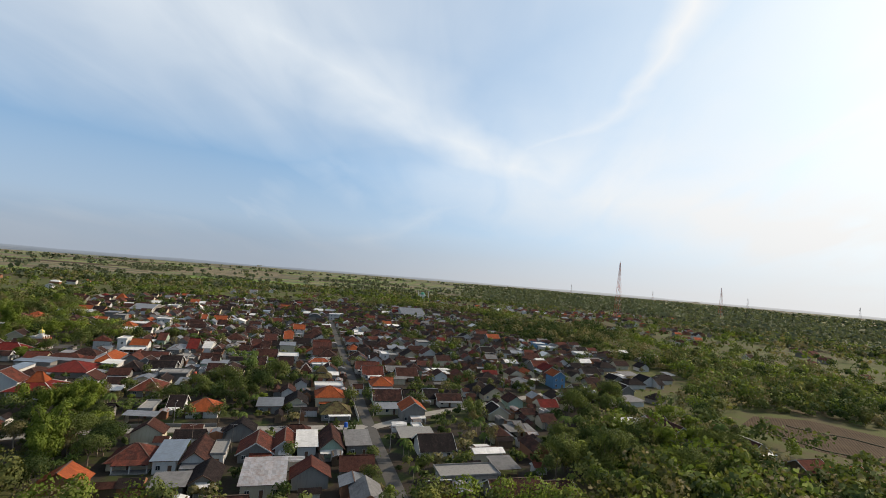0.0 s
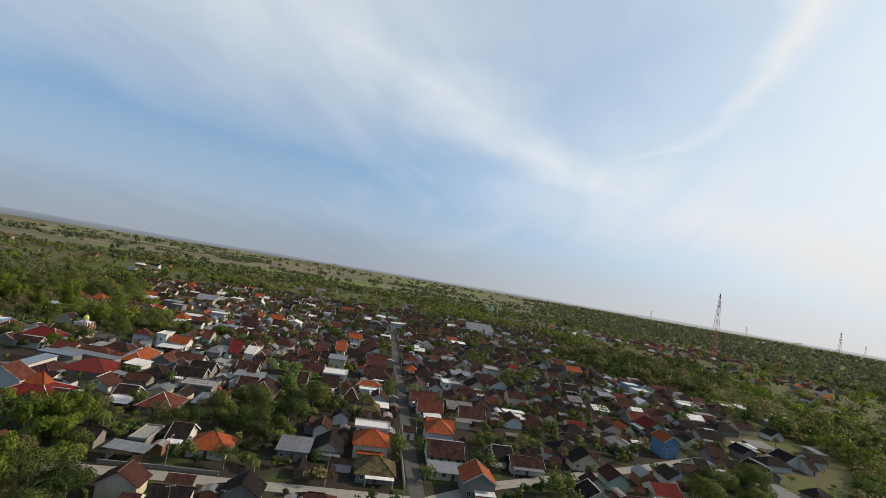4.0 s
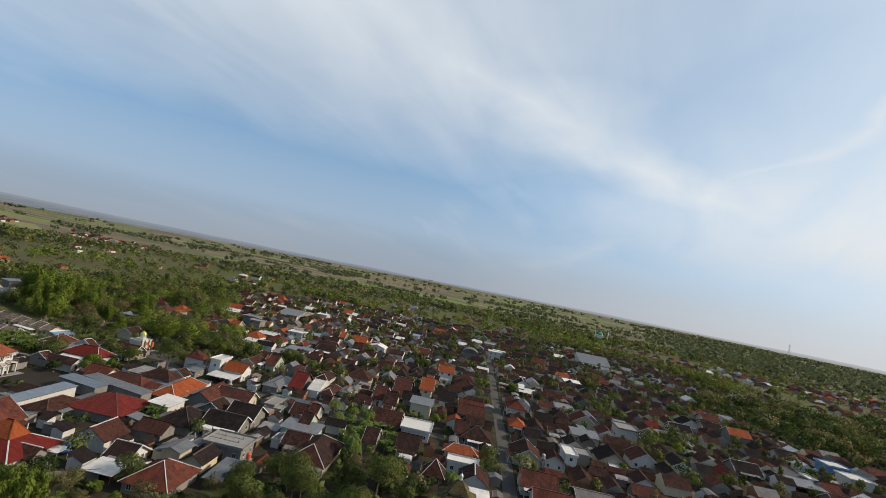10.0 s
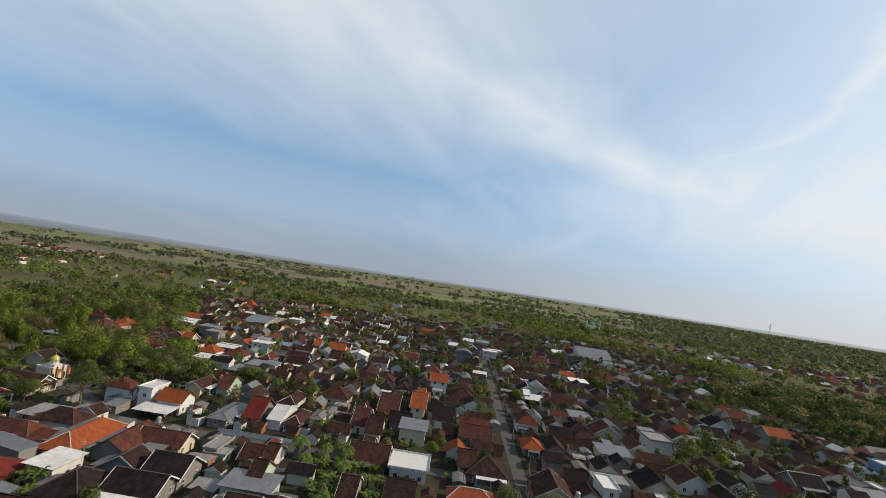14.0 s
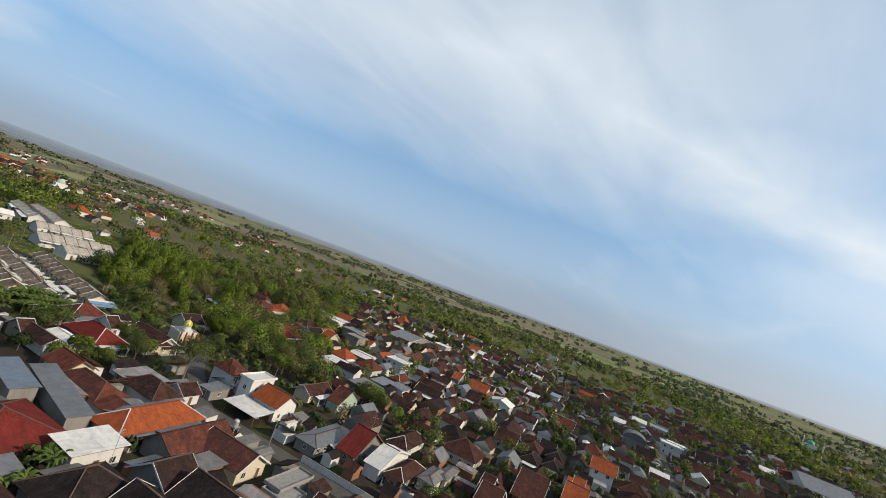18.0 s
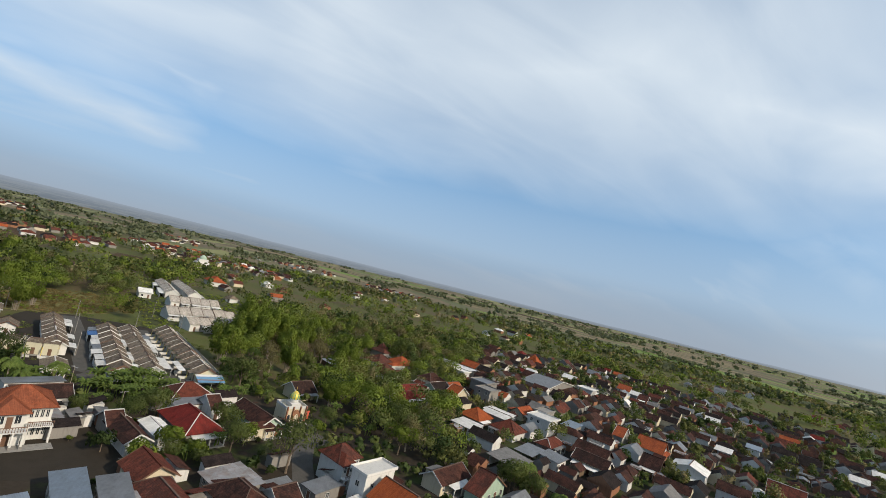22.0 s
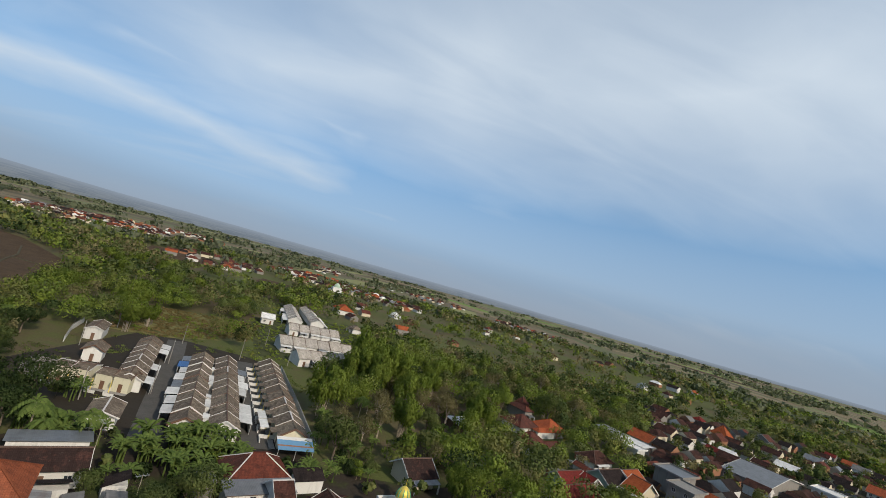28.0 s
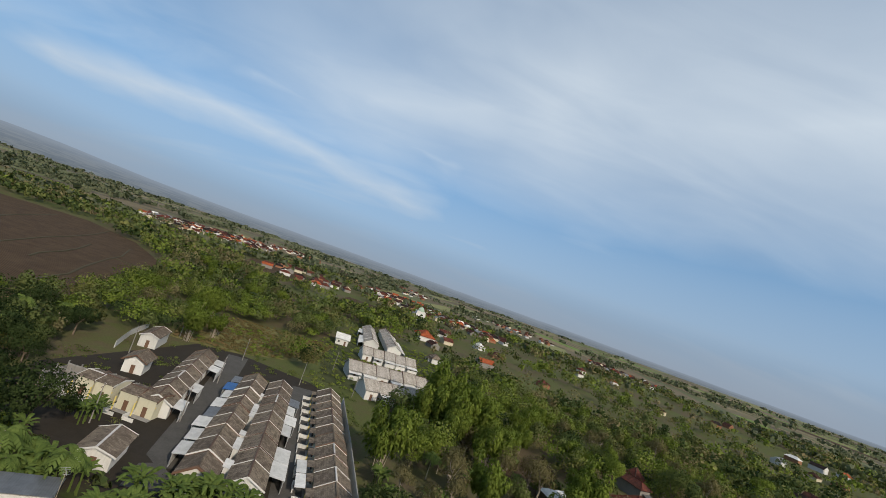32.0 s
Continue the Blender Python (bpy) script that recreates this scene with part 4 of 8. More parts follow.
def template_trees():
    T = {"leaf": [], "dark": [], "young": [], "dry": [], "bamboo": [], "palm": [], "banana": [], "shrub": []}
    for s in range(3):
        T["leaf"].append(broad_tree(10 + s, 9.5 + s, 9 + s, "leaf", 2700, 0.36, "leafy green broadleaf tree with uneven crown"))
        T["dark"].append(broad_tree(20 + s, 8.5 + s, 8 + s, "leafdark", 2700, 0.34, "dense dark green round mango tree", 0.0, "mango_tree"))
        T["young"].append(broad_tree(30 + s, 8 + s, 7.5 + s, "leafyoung", 2600, 0.36, "bright fresh green leafy tree", 0.0, "young_tree"))
        T["dry"].append(broad_tree(40 + s, 10 + s, 7.5, "leafdry", 1300, 0.36, "half-bare dry tree with pale branches", 1.0, "dry_tree"))
        T["shrub"].append(broad_tree(50 + s, 3.2, 3.6, ("leaf", "leafyoung", "leafdark")[s], 900, 0.30, "low leafy green garden shrub", 0.0, "shrub"))
    for s in range(2):
        T["bamboo"].append(bamboo(60 + s, 11 + 2 * s, 9, 5200))
        T["palm"].append(palm(70 + s, 4.6 + 2.2 * s, 18, 3.9, "coconut palm with arching green fronds"))
        T["banana"].append(palm(80 + s, 3.2, 8, 2.6, "clump of banana plants with broad leaves", "banana_clump", True))
    return T


TREES = template_trees()
TAKEN = []   # circles and rectangles where nothing else may stand


def free_of(x, y, r):
    for cx, cy, w, d, c, s in TAKEN:
        dx, dy = x - cx, y - cy
        if abs(dx) > 30 or abs(dy) > 30:
            continue
        if abs(dx * c + dy * s) < w / 2 + r and abs(-dx * s + dy * c) < d / 2 + r:
            return False
    for points, wide in ROADS:
        for (x0, y0), (x1, y1) in zip(points, points[1:]):
            L = (x1 - x0) ** 2 + (y1 - y0) ** 2
            k = max(0, min(1, ((x - x0) * (x1 - x0) + (y - y0) * (y1 - y0)) / L))
            if math.hypot(x - x0 - k * (x1 - x0), y - y0 - k * (y1 - y0)) < wide / 2 + r:
                return False
    return True


def inside(x, y, poly):
    hit = False
    for (x0, y0), (x1, y1) in zip(poly, poly[1:] + poly[:1]):
        if (y0 > y) != (y1 > y) and x < x0 + (y - y0) / (y1 - y0) * (x1 - x0):
            hit = not hit
    return hit


def take(x, y, w, d, turn):
    TAKEN.append((x, y, w, d, math.cos(radians(turn)), math.sin(radians(turn))))


USED = set()


def plant(kind, x, y, size=1.0, seed=0):
    rng = random.Random(seed or int(x * 13 + y * 7))
    ob = rng.choice(TREES[kind])
    m = pose(x, y, 0, 0, 0, rng.uniform(0, 360))
    if ob.name not in USED:
        USED.add(ob.name)
        ob.matrix_world = m
        t = ob
    else:
        t = copy_thing(ob, m)
    k = size * rng.uniform(0.85, 1.15)
    t.scale = (k, k, k * rng.uniform(0.9, 1.1))
    take(x, y, 1.2 * size, 1.2 * size, 0)
    return t


def grove(poly, count, kinds, gap=1.0, size=1.0, seed=1, spread=1.0):
    """Scatters single plants over a plot, clear of houses and roads."""
    rng = random.Random(seed)
    xs, ys = [p[0] for p in poly], [p[1] for p in poly]
    put = tries = 0
    while put < count and tries < count * 25:
        tries += 1
        x, y = rng.uniform(min(xs), max(xs)), rng.uniform(min(ys), max(ys))
        if not inside(x, y, poly) or not free_of(x, y, gap):
            continue
        kind = rng.choice(kinds)
        plant(kind, x, y, size * rng.uniform(0.75, 1.2), rng.randint(1, 10 ** 6))
        put += 1


# ---- houses of the village ----
HOMES = []


def put_house(x, y, w, d, turn, h, form, roof, wall="", **more):
    take(x, y, w, d, turn)
    if more.get("detail") == 2 and form != "flat":
        w, d = w * 1.07, d * 1.07
    if more.get("detail") == 2:
        HOMES.append((x, y, w, d, turn, h))
    return house(x, y, w, d, turn, h, form, roof, wall, **more)


put_house(-145.3, 250.1, 11.2, 8.7, 22, 2.9, "gx", "dark", detail=2)
put_house(-153.9, 242.5, 11.6, 10.2, 112, 3, "hip", "dark", detail=2)
put_house(-147.1, 258.6, 9.1, 10.4, 22, 3.1, "gx", "dark", detail=2)
put_house(-165.2, 244.2, 8.9, 6.7, 112, 3.9, "shed", "white", detail=2)
put_house(-193.8, 234.9, 15.5, 5.0, 12, 3.35, "shed", "zincblue", "grey", detail=1)
put_house(-173.2, 232.6, 15.0, 16.0, 112, 2.8, "hip", "red", detail=2, rise=0.42)
put_house(-162.4, 267.5, 8.2, 12.1, 112, 2.9, "gy", "redbrown", detail=2)
put_house(-159.3, 261.2, 5.1, 7.9, 22, 2.5, "shed", "grey", detail=2)
put_house(-168.0, 261.3, 14.5, 8.6, 115, 2.9, "gx", "redbrown", detail=2)
put_house(-177.0, 256.2, 19.0, 8.6, 115, 3.1, "hip", "orange", detail=2)
put_house(-187.3, 241.8, 25.0, 4.7, 10, 3.35, "shed", "zinc", "grey", detail=1)
put_house(-220.0, 240.4, 5.2, 12.2, 112, 3, "gy", "brown", detail=2)
put_house(-152.4, 306.9, 5.2, 12.2, 22, 2.9, "hip", "brown", detail=2)
put_house(-157.4, 305.1, 15.5, 4.5, 112, 3.1, "gy", "white", detail=2)
put_house(-222.1, 246.1, 4.5, 10.5, 112, 2.5, "gy", "white", detail=2)
put_house(-164.0, 301.4, 14.1, 5.6, 112, 2.9, "gy", "red", detail=2)
put_house(-192.3, 247.9, 6.8, 14.2, 112, 2.9, "hip", "redbrown", detail=2)
put_house(-127.7, 219.3, 10.6, 11.7, 22, 2.9, "hip", "redbrown", detail=2)
put_house(-169.7, 294.6, 17.0, 6.6, 112, 2.9, "hip", "zinc", detail=2)
put_house(-192.7, 259.6, 7.7, 11.4, 112, 2.9, "hip", "brown", detail=2)
put_house(-226.7, 252.4, 8.8, 14.7, 112, 3.3, "hip", "red", detail=2)
put_house(-50.9, 159.8, 10.0, 13.5, 22, 3.4, "shed", "rust", detail=2)
put_house(-199.3, 258.6, 9.0, 8.0, 22, 2.5, "shed", "rust", detail=2)
put_house(-232.2, 267.9, 6.8, 14.2, 112, 3, "gy", "brown", detail=2)
put_house(-1.5, 175.7, 17.0, 7.3, 22, 3.1, "flat", "concrete", detail=2)
put_house(-115.6, 256.2, 10.7, 18.0, 22, 2.9, "hip", "brown", detail=2)
put_house(-72.8, 167.2, 6.6, 12.5, 22, 3.1, "gy", "brown", detail=2, rise=0.8)
put_house(-79.0, 164.6, 6.2, 12.0, 22, 3.4, "shed", "zincblue", detail=2)
put_house(-159.5, 336.7, 11.5, 10.5, 22, 3.5, "hip", "brown", detail=2)
put_house(-49.4, 183.2, 6.0, 11.5, 22, 3.5, "shed", "white", detail=2)
put_house(-43.0, 185.8, 7.2, 12.5, 22, 3.2, "gy", "brown", detail=2, rise=0.85)
put_house(-12.4, 193.1, 10.8, 10.5, 22, 2.9, "gx", "dark", detail=2)
put_house(-35.7, 188.8, 7.4, 11.0, 22, 3.4, "shed", "grey", "grey", detail=2)
put_house(-128.2, 263.7, 11.3, 7.6, 22, 3.9, "shed", "zinc", detail=2)
put_house(-232.2, 353.8, 10.6, 10.5, 22, 3.1, "hip", "redbrown")
put_house(-243.9, 347.7, 10.9, 9.7, 112, 3, "hip", "orange")
put_house(-296.5, 333.1, 11.5, 10.5, 112, 2.9, "hip", "redbrown")
put_house(-242.9, 357.4, 7.1, 10.5, 112, 3.9, "gy", "white")
put_house(-179.5, 221.0, 12.0, 8.0, 112, 2.9, "hip", "brown", detail=2, rise=0.45)
put_house(-51.7, 216.3, 11.5, 10.5, 22, 2.9, "hip", "moss")
put_house(-318.4, 351.9, 11.5, 10.5, 112, 2.9, "hip", "orange")
put_house(-44.9, 340.2, 11.5, 10.5, 22, 3.1, "gy", "dark")
put_house(-68.8, 221.6, 9.1, 10.5, 22, 2.9, "gy", "dark")
put_house(-237.3, 391.4, 6.2, 10.0, 22, 3.3, "shed", "zincblue")
put_house(-175.3, 384.8, 9.3, 10.5, 22, 2.9, "gy", "brown")
put_house(-134.2, 362.0, 6.9, 10.0, 22, 4.2, "shed", "orange")
put_house(0.5, 272.6, 11.5, 10.5, 22, 2.9, "hip", "dark")
put_house(-34.4, 353.2, 11.5, 10.5, 22, 3.1, "gy", "redbrown")
put_house(-211.0, 373.2, 11.5, 10.5, 22, 3.3, "gx", "brown")
put_house(-282.4, 378.9, 11.5, 10.0, 112, 6.2, "flat", "zinc", "grey")
put_house(75.0, 303.2, 11.5, 10.5, 292, 2.9, "gx", "dark")
put_house(-319.7, 392.0, 12.0, 10.0, 22, 3.1, "shed", "white")
put_house(36.9, 348.5, 11.5, 10.5, 22, 3.1, "gx", "redbrown")
put_house(11.2, 467.9, 6.1, 10.0, 22, 3.1, "shed", "orange")
put_house(-144.6, 244.8, 3.5, 4.5, 22, 2.1, "shed", "rust", detail=2)
put_house(-156.1, 254.2, 6.9, 9.9, 112, 2.7, "gx", "brown", detail=2)
put_house(-152.6, 260.2, 3.5, 6.5, 112, 2.7, "gx", "dark", detail=2)
put_house(-241.0, 253.8, 11.4, 4.5, 112, 2.5, "shed", "zinc", detail=2)
put_house(-238.4, 222.2, 10.6, 6.4, 112, 3.3, "gx", "brown", detail=2)
put_house(-244.2, 219.8, 11.4, 5.0, 292, 4.0, "shed", "zinc", "white", detail=1)
put_house(-140.6, 277.5, 6.4, 8.5, 22, 2.5, "gx", "brown", detail=2)
put_house(-248.1, 252.0, 11.3, 9.0, 112, 2.7, "hip", "redbrown", detail=2)
put_house(-148.1, 272.1, 6.0, 5.7, 22, 2.5, "flat", "concrete", "green", detail=2)
put_house(-203.3, 245.0, 7.1, 8.3, 112, 2.9, "gy", "redbrown", detail=2)
put_house(-224.9, 267.1, 3.5, 8.0, 22, 3.1, "hip", "brown", detail=2)
put_house(-53.2, 250.7, 4.5, 4.5, 22, 2.7, "gx", "brown", detail=2)
put_house(-123.5, 257.2, 7.1, 8.1, 22, 2.7, "gx", "brown", "brick", detail=2)
put_house(-184.9, 280.1, 10.5, 6.6, 22, 2.5, "shed", "white", detail=2)
put_house(-128.9, 317.1, 5.1, 12.1, 22, 3.1, "gx", "brown", detail=2)
put_house(-149.2, 313.9, 4.5, 10.6, 22, 2.7, "hip", "grey", detail=2)
put_house(-186.5, 287.8, 8.3, 8.9, 22, 4.2, "gx", "orange", "white", detail=2)
put_house(-225.4, 237.0, 3.5, 6.6, 112, 2.9, "gx", "brown", detail=2)
put_house(-196.0, 275.3, 4.5, 6.4, 22, 2.5, "shed", "zinc", detail=2)
put_house(-121.5, 230.3, 4.5, 10.0, 22, 2.5, "shed", "zinc", detail=2)
put_house(-136.2, 320.3, 5.5, 12.6, 22, 3.1, "gx", "redbrown", detail=2)
put_house(-192.5, 266.6, 5.1, 6.1, 112, 2.7, "gx", "brown", detail=2)
put_house(10.8, 169.9, 13.7, 8.8, 22, 2.5, "gx", "brown", detail=2)
put_house(-194.1, 285.0, 5.0, 9.2, 22, 6.7, "flat", "white", detail=2)
put_house(-239.0, 257.3, 3.5, 7.7, 112, 2.9, "gx", "brown", detail=2)
put_house(-69.8, 151.8, 7.5, 7.1, 22, 2.5, "shed", "grey", detail=2)
put_house(-130.4, 268.5, 3.5, 12.8, 22, 2.7, "gx", "brown", detail=2)
put_house(22.2, 173.9, 8.2, 6.3, 22, 2.5, "gx", "brown", detail=2)
put_house(-64.1, 156.9, 6.9, 9.7, 22, 2.5, "gy", "dark", detail=2)
put_house(-261.1, 327.8, 17.0, 6.1, 112, 2.9, "gx", "red", detail=2)
put_house(-138.3, 213.4, 7.1, 5.9, 22, 2.1, "shed", "white", detail=2)
put_house(-141.5, 282.0, 3.5, 10.5, 22, 2.9, "hip", "redbrown", detail=2)
put_house(-167.1, 320.7, 6.4, 13.7, 22, 2.9, "hip", "brown", detail=2)
put_house(-213.3, 347.0, 6.0, 9.1, 22, 2.9, "shed", "zinc", detail=2)
put_house(-142.3, 220.0, 6.2, 7.8, 22, 2.5, "gx", "brown", detail=2)
put_house(8.7, 185.0, 7.1, 8.0, 22, 2.7, "shed", "grey", detail=2)
put_house(-138.1, 278.4, 3.5, 11.3, 22, 2.7, "hip", "brown", detail=2)
put_house(-127.8, 346.3, 5.9, 13.1, 22, 5.7, "gx", "orange", detail=2)
put_house(-34.0, 229.0, 11.4, 6.9, 22, 2.3, "shed", "zinc", detail=2)
put_house(-137.8, 341.9, 7.7, 15.2, 22, 2.9, "gx", "redbrown", detail=2)
put_house(-107.0, 299.9, 11.1, 11.6, 22, 3.5, "flat", "white", detail=2)
put_house(-69.0, 171.0, 3.8, 10.0, 22, 3.1, "flat", "concrete", detail=2)
put_house(-70.4, 313.9, 11.5, 10.1, 292, 2.9, "gx", "brown", detail=2)
put_house(-54.5, 281.7, 10.3, 10.5, 22, 2.9, "gx", "redbrown", detail=2)
put_house(-94.1, 267.7, 5.1, 5.1, 22, 2.3, "pyr", "brown", detail=2)
put_house(-61.2, 176.2, 9.5, 10.5, 22, 2.7, "gy", "redbrown", detail=2)
put_house(-151.0, 274.5, 4.0, 10.0, 22, 3.1, "flat", "concrete", "grey", detail=2)
put_house(-118.7, 297.9, 10.9, 10.5, 22, 2.9, "gx", "brown", detail=2)
put_house(-132.4, 240.8, 11.5, 8.6, 22, 3.5, "flat", "concrete", "grey", detail=2)
put_house(-61.4, 316.7, 6.2, 8.5, 292, 2.9, "gx", "brown", detail=2)
put_house(-87.5, 162.8, 10.5, 9.5, 22, 2.5, "hip", "redbrown", detail=2)
put_house(-86.6, 274.0, 6.4, 6.4, 22, 2.3, "pyr", "brown", detail=2)
put_house(-55.2, 181.0, 5.6, 11.5, 22, 3.5, "gy", "redbrown", detail=2, rise=0.75)
put_house(-89.4, 313.9, 11.5, 10.5, 22, 2.9, "hip", "brown", detail=2)
put_house(-57.3, 322.0, 4.8, 9.9, 22, 5.7, "flat", "white", detail=2)
put_house(-193.0, 314.6, 11.5, 4.5, 112, 2.7, "gy", "redbrown", detail=2)
put_house(-199.2, 307.1, 11.5, 6.5, 112, 2.9, "gx", "brown", detail=2)
put_house(-101.3, 284.2, 7.1, 10.5, 22, 2.7, "gx", "brown", detail=2)
put_house(-220.9, 363.2, 11.5, 6.0, 112, 2.9, "hip", "redbrown", detail=2)
put_house(-38.1, 240.7, 11.5, 10.5, 22, 2.7, "gx", "brown", detail=2)
put_house(-270.9, 356.5, 6.3, 10.5, 22, 2.9, "gx", "orange")
put_house(-19.4, 200.8, 12.0, 9.1, 22, 3, "shed", "concrete")
put_house(-29.0, 244.0, 5.5, 10.5, 22, 2.7, "gx", "dark")
put_house(-61.0, 292.6, 11.5, 10.5, 22, 2.9, "gx", "redbrown")
put_house(-235.0, 337.7, 9.0, 7.9, 22, 2.5, "shed", "white")
put_house(-12.6, 248.3, 11.5, 7.5, 22, 2.7, "gx", "brown")
put_house(-153.4, 366.4, 7.0, 10.5, 22, 3.1, "hip", "dark")
put_house(-118.0, 323.1, 9.6, 10.0, 22, 5.2, "shed", "zinc")
put_house(-45.3, 297.2, 11.5, 10.5, 22, 2.7, "gx", "grey")
put_house(-20.9, 250.1, 7.0, 10.5, 22, 2.7, "gx", "dark")
put_house(-303.6, 311.3, 9.0, 7.7, 112, 2.3, "shed", "white", "wood")
put_house(-148.6, 373.0, 6.8, 10.5, 22, 3.1, "hip", "dark")
put_house(-56.7, 331.9, 11.5, 7.9, 22, 3.5, "flat", "concrete", "grey")
put_house(-258.6, 285.5, 8.3, 8.7, 112, 2.9, "gx", "brown")
put_house(-19.9, 207.0, 3.5, 4.7, 22, 3.1, "flat", "white")
put_house(-165.9, 369.6, 8.2, 10.5, 22, 3.1, "gx", "brown")
put_house(-101.6, 338.4, 11.5, 10.5, 22, 3.1, "gx", "redbrown")
put_house(-296.8, 340.8, 3.5, 10.5, 22, 2.7, "hip", "redbrown")
put_house(-83.2, 345.4, 7.5, 10.5, 22, 3, "hip", "orange")
put_house(-292.1, 355.5, 11.5, 8.5, 112, 2.9, "hip", "brown")
put_house(-138.8, 326.0, 3.5, 10.5, 22, 3, "gy", "redbrown")
put_house(-76.4, 350.7, 7.2, 10.5, 22, 2.9, "gy", "brown")
put_house(-149.6, 319.7, 3.5, 10.5, 22, 2.7, "hip", "grey")
put_house(-270.1, 332.3, 11.5, 7.2, 112, 2.9, "gx", "red")
put_house(-187.3, 219.5, 24.0, 5.0, 112, 3.35, "shed", "zincblue", "white")
put_house(15.6, 218.9, 10.5, 7.4, 22, 2.5, "shed", "grey")
put_house(-237.2, 374.9, 9.9, 10.0, 22, 5.7, "flat", "grid")
put_house(-208.2, 334.8, 12.0, 9.5, 112, 2.7, "shed", "grey")
put_house(-124.2, 384.1, 11.5, 10.5, 22, 3.1, "hip", "brown")
put_house(14.8, 222.0, 3.5, 10.5, 22, 2.5, "gx", "grey")
put_house(-141.4, 326.1, 3.5, 10.5, 22, 3.1, "gx", "brown")
put_house(-137.0, 279.7, 3.5, 10.5, 22, 2.5, "gx", "brown")
put_house(-248.5, 362.5, 12.0, 6.6, 22, 2.9, "shed", "white")
put_house(-121.5, 301.7, 3.5, 10.5, 22, 2.9, "gx", "brown")
put_house(-24.5, 223.7, 9.8, 9.9, 22, 4.7, "gy", "orange", "grey")
put_house(-153.2, 383.2, 7.2, 10.5, 22, 3.3, "hip", "dark")
put_house(-316.1, 338.7, 11.5, 10.5, 112, 3.1, "hip", "redbrown")
put_house(-268.7, 338.1, 4.5, 7.6, 22, 2.9, "gx", "red")
put_house(-312.4, 346.9, 3.5, 10.5, 22, 2.7, "hip", "orange")
put_house(-57.7, 362.4, 12.0, 10.0, 22, 2.9, "shed", "zinc")
put_house(-160.0, 377.9, 7.2, 10.5, 22, 3.3, "hip", "brown")
put_house(-252.5, 378.1, 11.5, 6.6, 112, 3, "gx", "orange")
put_house(-275.9, 349.1, 11.3, 8.6, 112, 2.9, "gx", "dark")
put_house(-208.6, 352.6, 8.6, 7.0, 112, 3.1, "shed", "zinc")
put_house(-94.7, 203.6, 11.2, 10.5, 22, 2.9, "hip", "orange")
put_house(-76.3, 215.3, 9.4, 10.0, 22, 2.9, "shed", "zinc")
put_house(-105.5, 347.8, 11.5, 9.9, 22, 2.9, "gx", "redbrown")
put_house(-139.4, 391.7, 9.0, 10.5, 22, 5.7, "gx", "orange")
put_house(-245.3, 383.4, 5.4, 10.0, 22, 5.7, "flat", "grey", "grey")
put_house(-204.8, 365.9, 11.5, 7.7, 22, 3.5, "gx", "brown")
put_house(-110.8, 197.7, 4.6, 10.0, 22, 2.9, "flat", "concrete", "grey")
put_house(-104.8, 203.9, 5.7, 10.5, 22, 2.5, "gx", "dark")
put_house(7.6, 237.3, 8.4, 9.8, 292, 2.7, "gx", "dark")
put_house(-90.5, 368.2, 9.5, 10.5, 22, 4.2, "hip", "redbrown")
put_house(-171.7, 376.8, 8.6, 7.1, 22, 3.1, "gy", "brown")
put_house(-279.7, 359.3, 9.2, 8.1, 112, 2.9, "gx", "orange")
put_house(-58.9, 229.7, 11.4, 10.5, 22, 4.7, "hip", "orange")
put_house(108.9, 212.6, 10.9, 9.7, 22, 2.3, "gx", "redbrown", "wood")
put_house(-59.2, 367.2, 3.5, 10.0, 22, 2.9, "shed", "zinc")
put_house(119.9, 209.5, 7.3, 10.5, 22, 2.5, "gx", "orange", "wood")
put_house(-37.8, 286.6, 11.5, 10.5, 22, 2.9, "gx", "brown")
put_house(-62.2, 385.6, 11.5, 10.5, 22, 3.1, "gy", "redbrown")
put_house(75.1, 235.2, 11.5, 10.5, 22, 2.7, "gy", "brown")
put_house(-62.1, 237.8, 11.5, 6.9, 22, 5.7, "flat", "white")
put_house(-72.0, 381.3, 9.4, 10.5, 22, 2.9, "hip", "dark")
put_house(98.1, 226.0, 11.5, 9.2, 22, 2.3, "gy", "brown", "wood")
put_house(-132.2, 357.2, 3.5, 10.3, 22, 5.7, "gx", "orange")
put_house(-278.9, 344.9, 3.5, 10.5, 112, 2.7, "gy", "redbrown")
put_house(-335.4, 347.5, 5.7, 10.5, 112, 4.2, "hip", "redbrown")
put_house(61.9, 242.6, 12.0, 9.3, 22, 2.5, "shed", "white")
put_house(-203.4, 395.0, 6.8, 10.5, 22, 3.1, "gx", "brown")
put_house(-270.7, 372.4, 8.5, 9.3, 22, 5.7, "flat", "grey", "grey")
put_house(-66.9, 241.0, 3.6, 10.0, 22, 3.1, "shed", "zincblue")
put_house(-155.5, 418.7, 10.1, 10.5, 22, 3.1, "hip", "redbrown")
put_house(72.0, 245.8, 9.1, 10.5, 22, 2.5, "gx", "brown")
put_house(-111.4, 277.8, 4.7, 10.5, 22, 2.9, "gx", "brown")
put_house(-74.7, 386.9, 3.5, 10.5, 22, 2.9, "gy", "dark")
put_house(-43.4, 253.3, 10.2, 10.5, 22, 5.2, "hip", "orange")
put_house(-345.9, 352.9, 6.0, 6.0, 112, 3.4, "pyr", "redbrown")
put_house(-197.5, 407.9, 11.5, 10.5, 22, 4.7, "gy", "white")
put_house(-43.1, 387.2, 11.5, 10.0, 292, 5.2, "flat", "concrete")
put_house(6.6, 265.4, 11.5, 7.3, 22, 2.9, "gy", "dark")
put_house(4.0, 387.9, 11.5, 10.5, 22, 2.7, "gx", "dark")
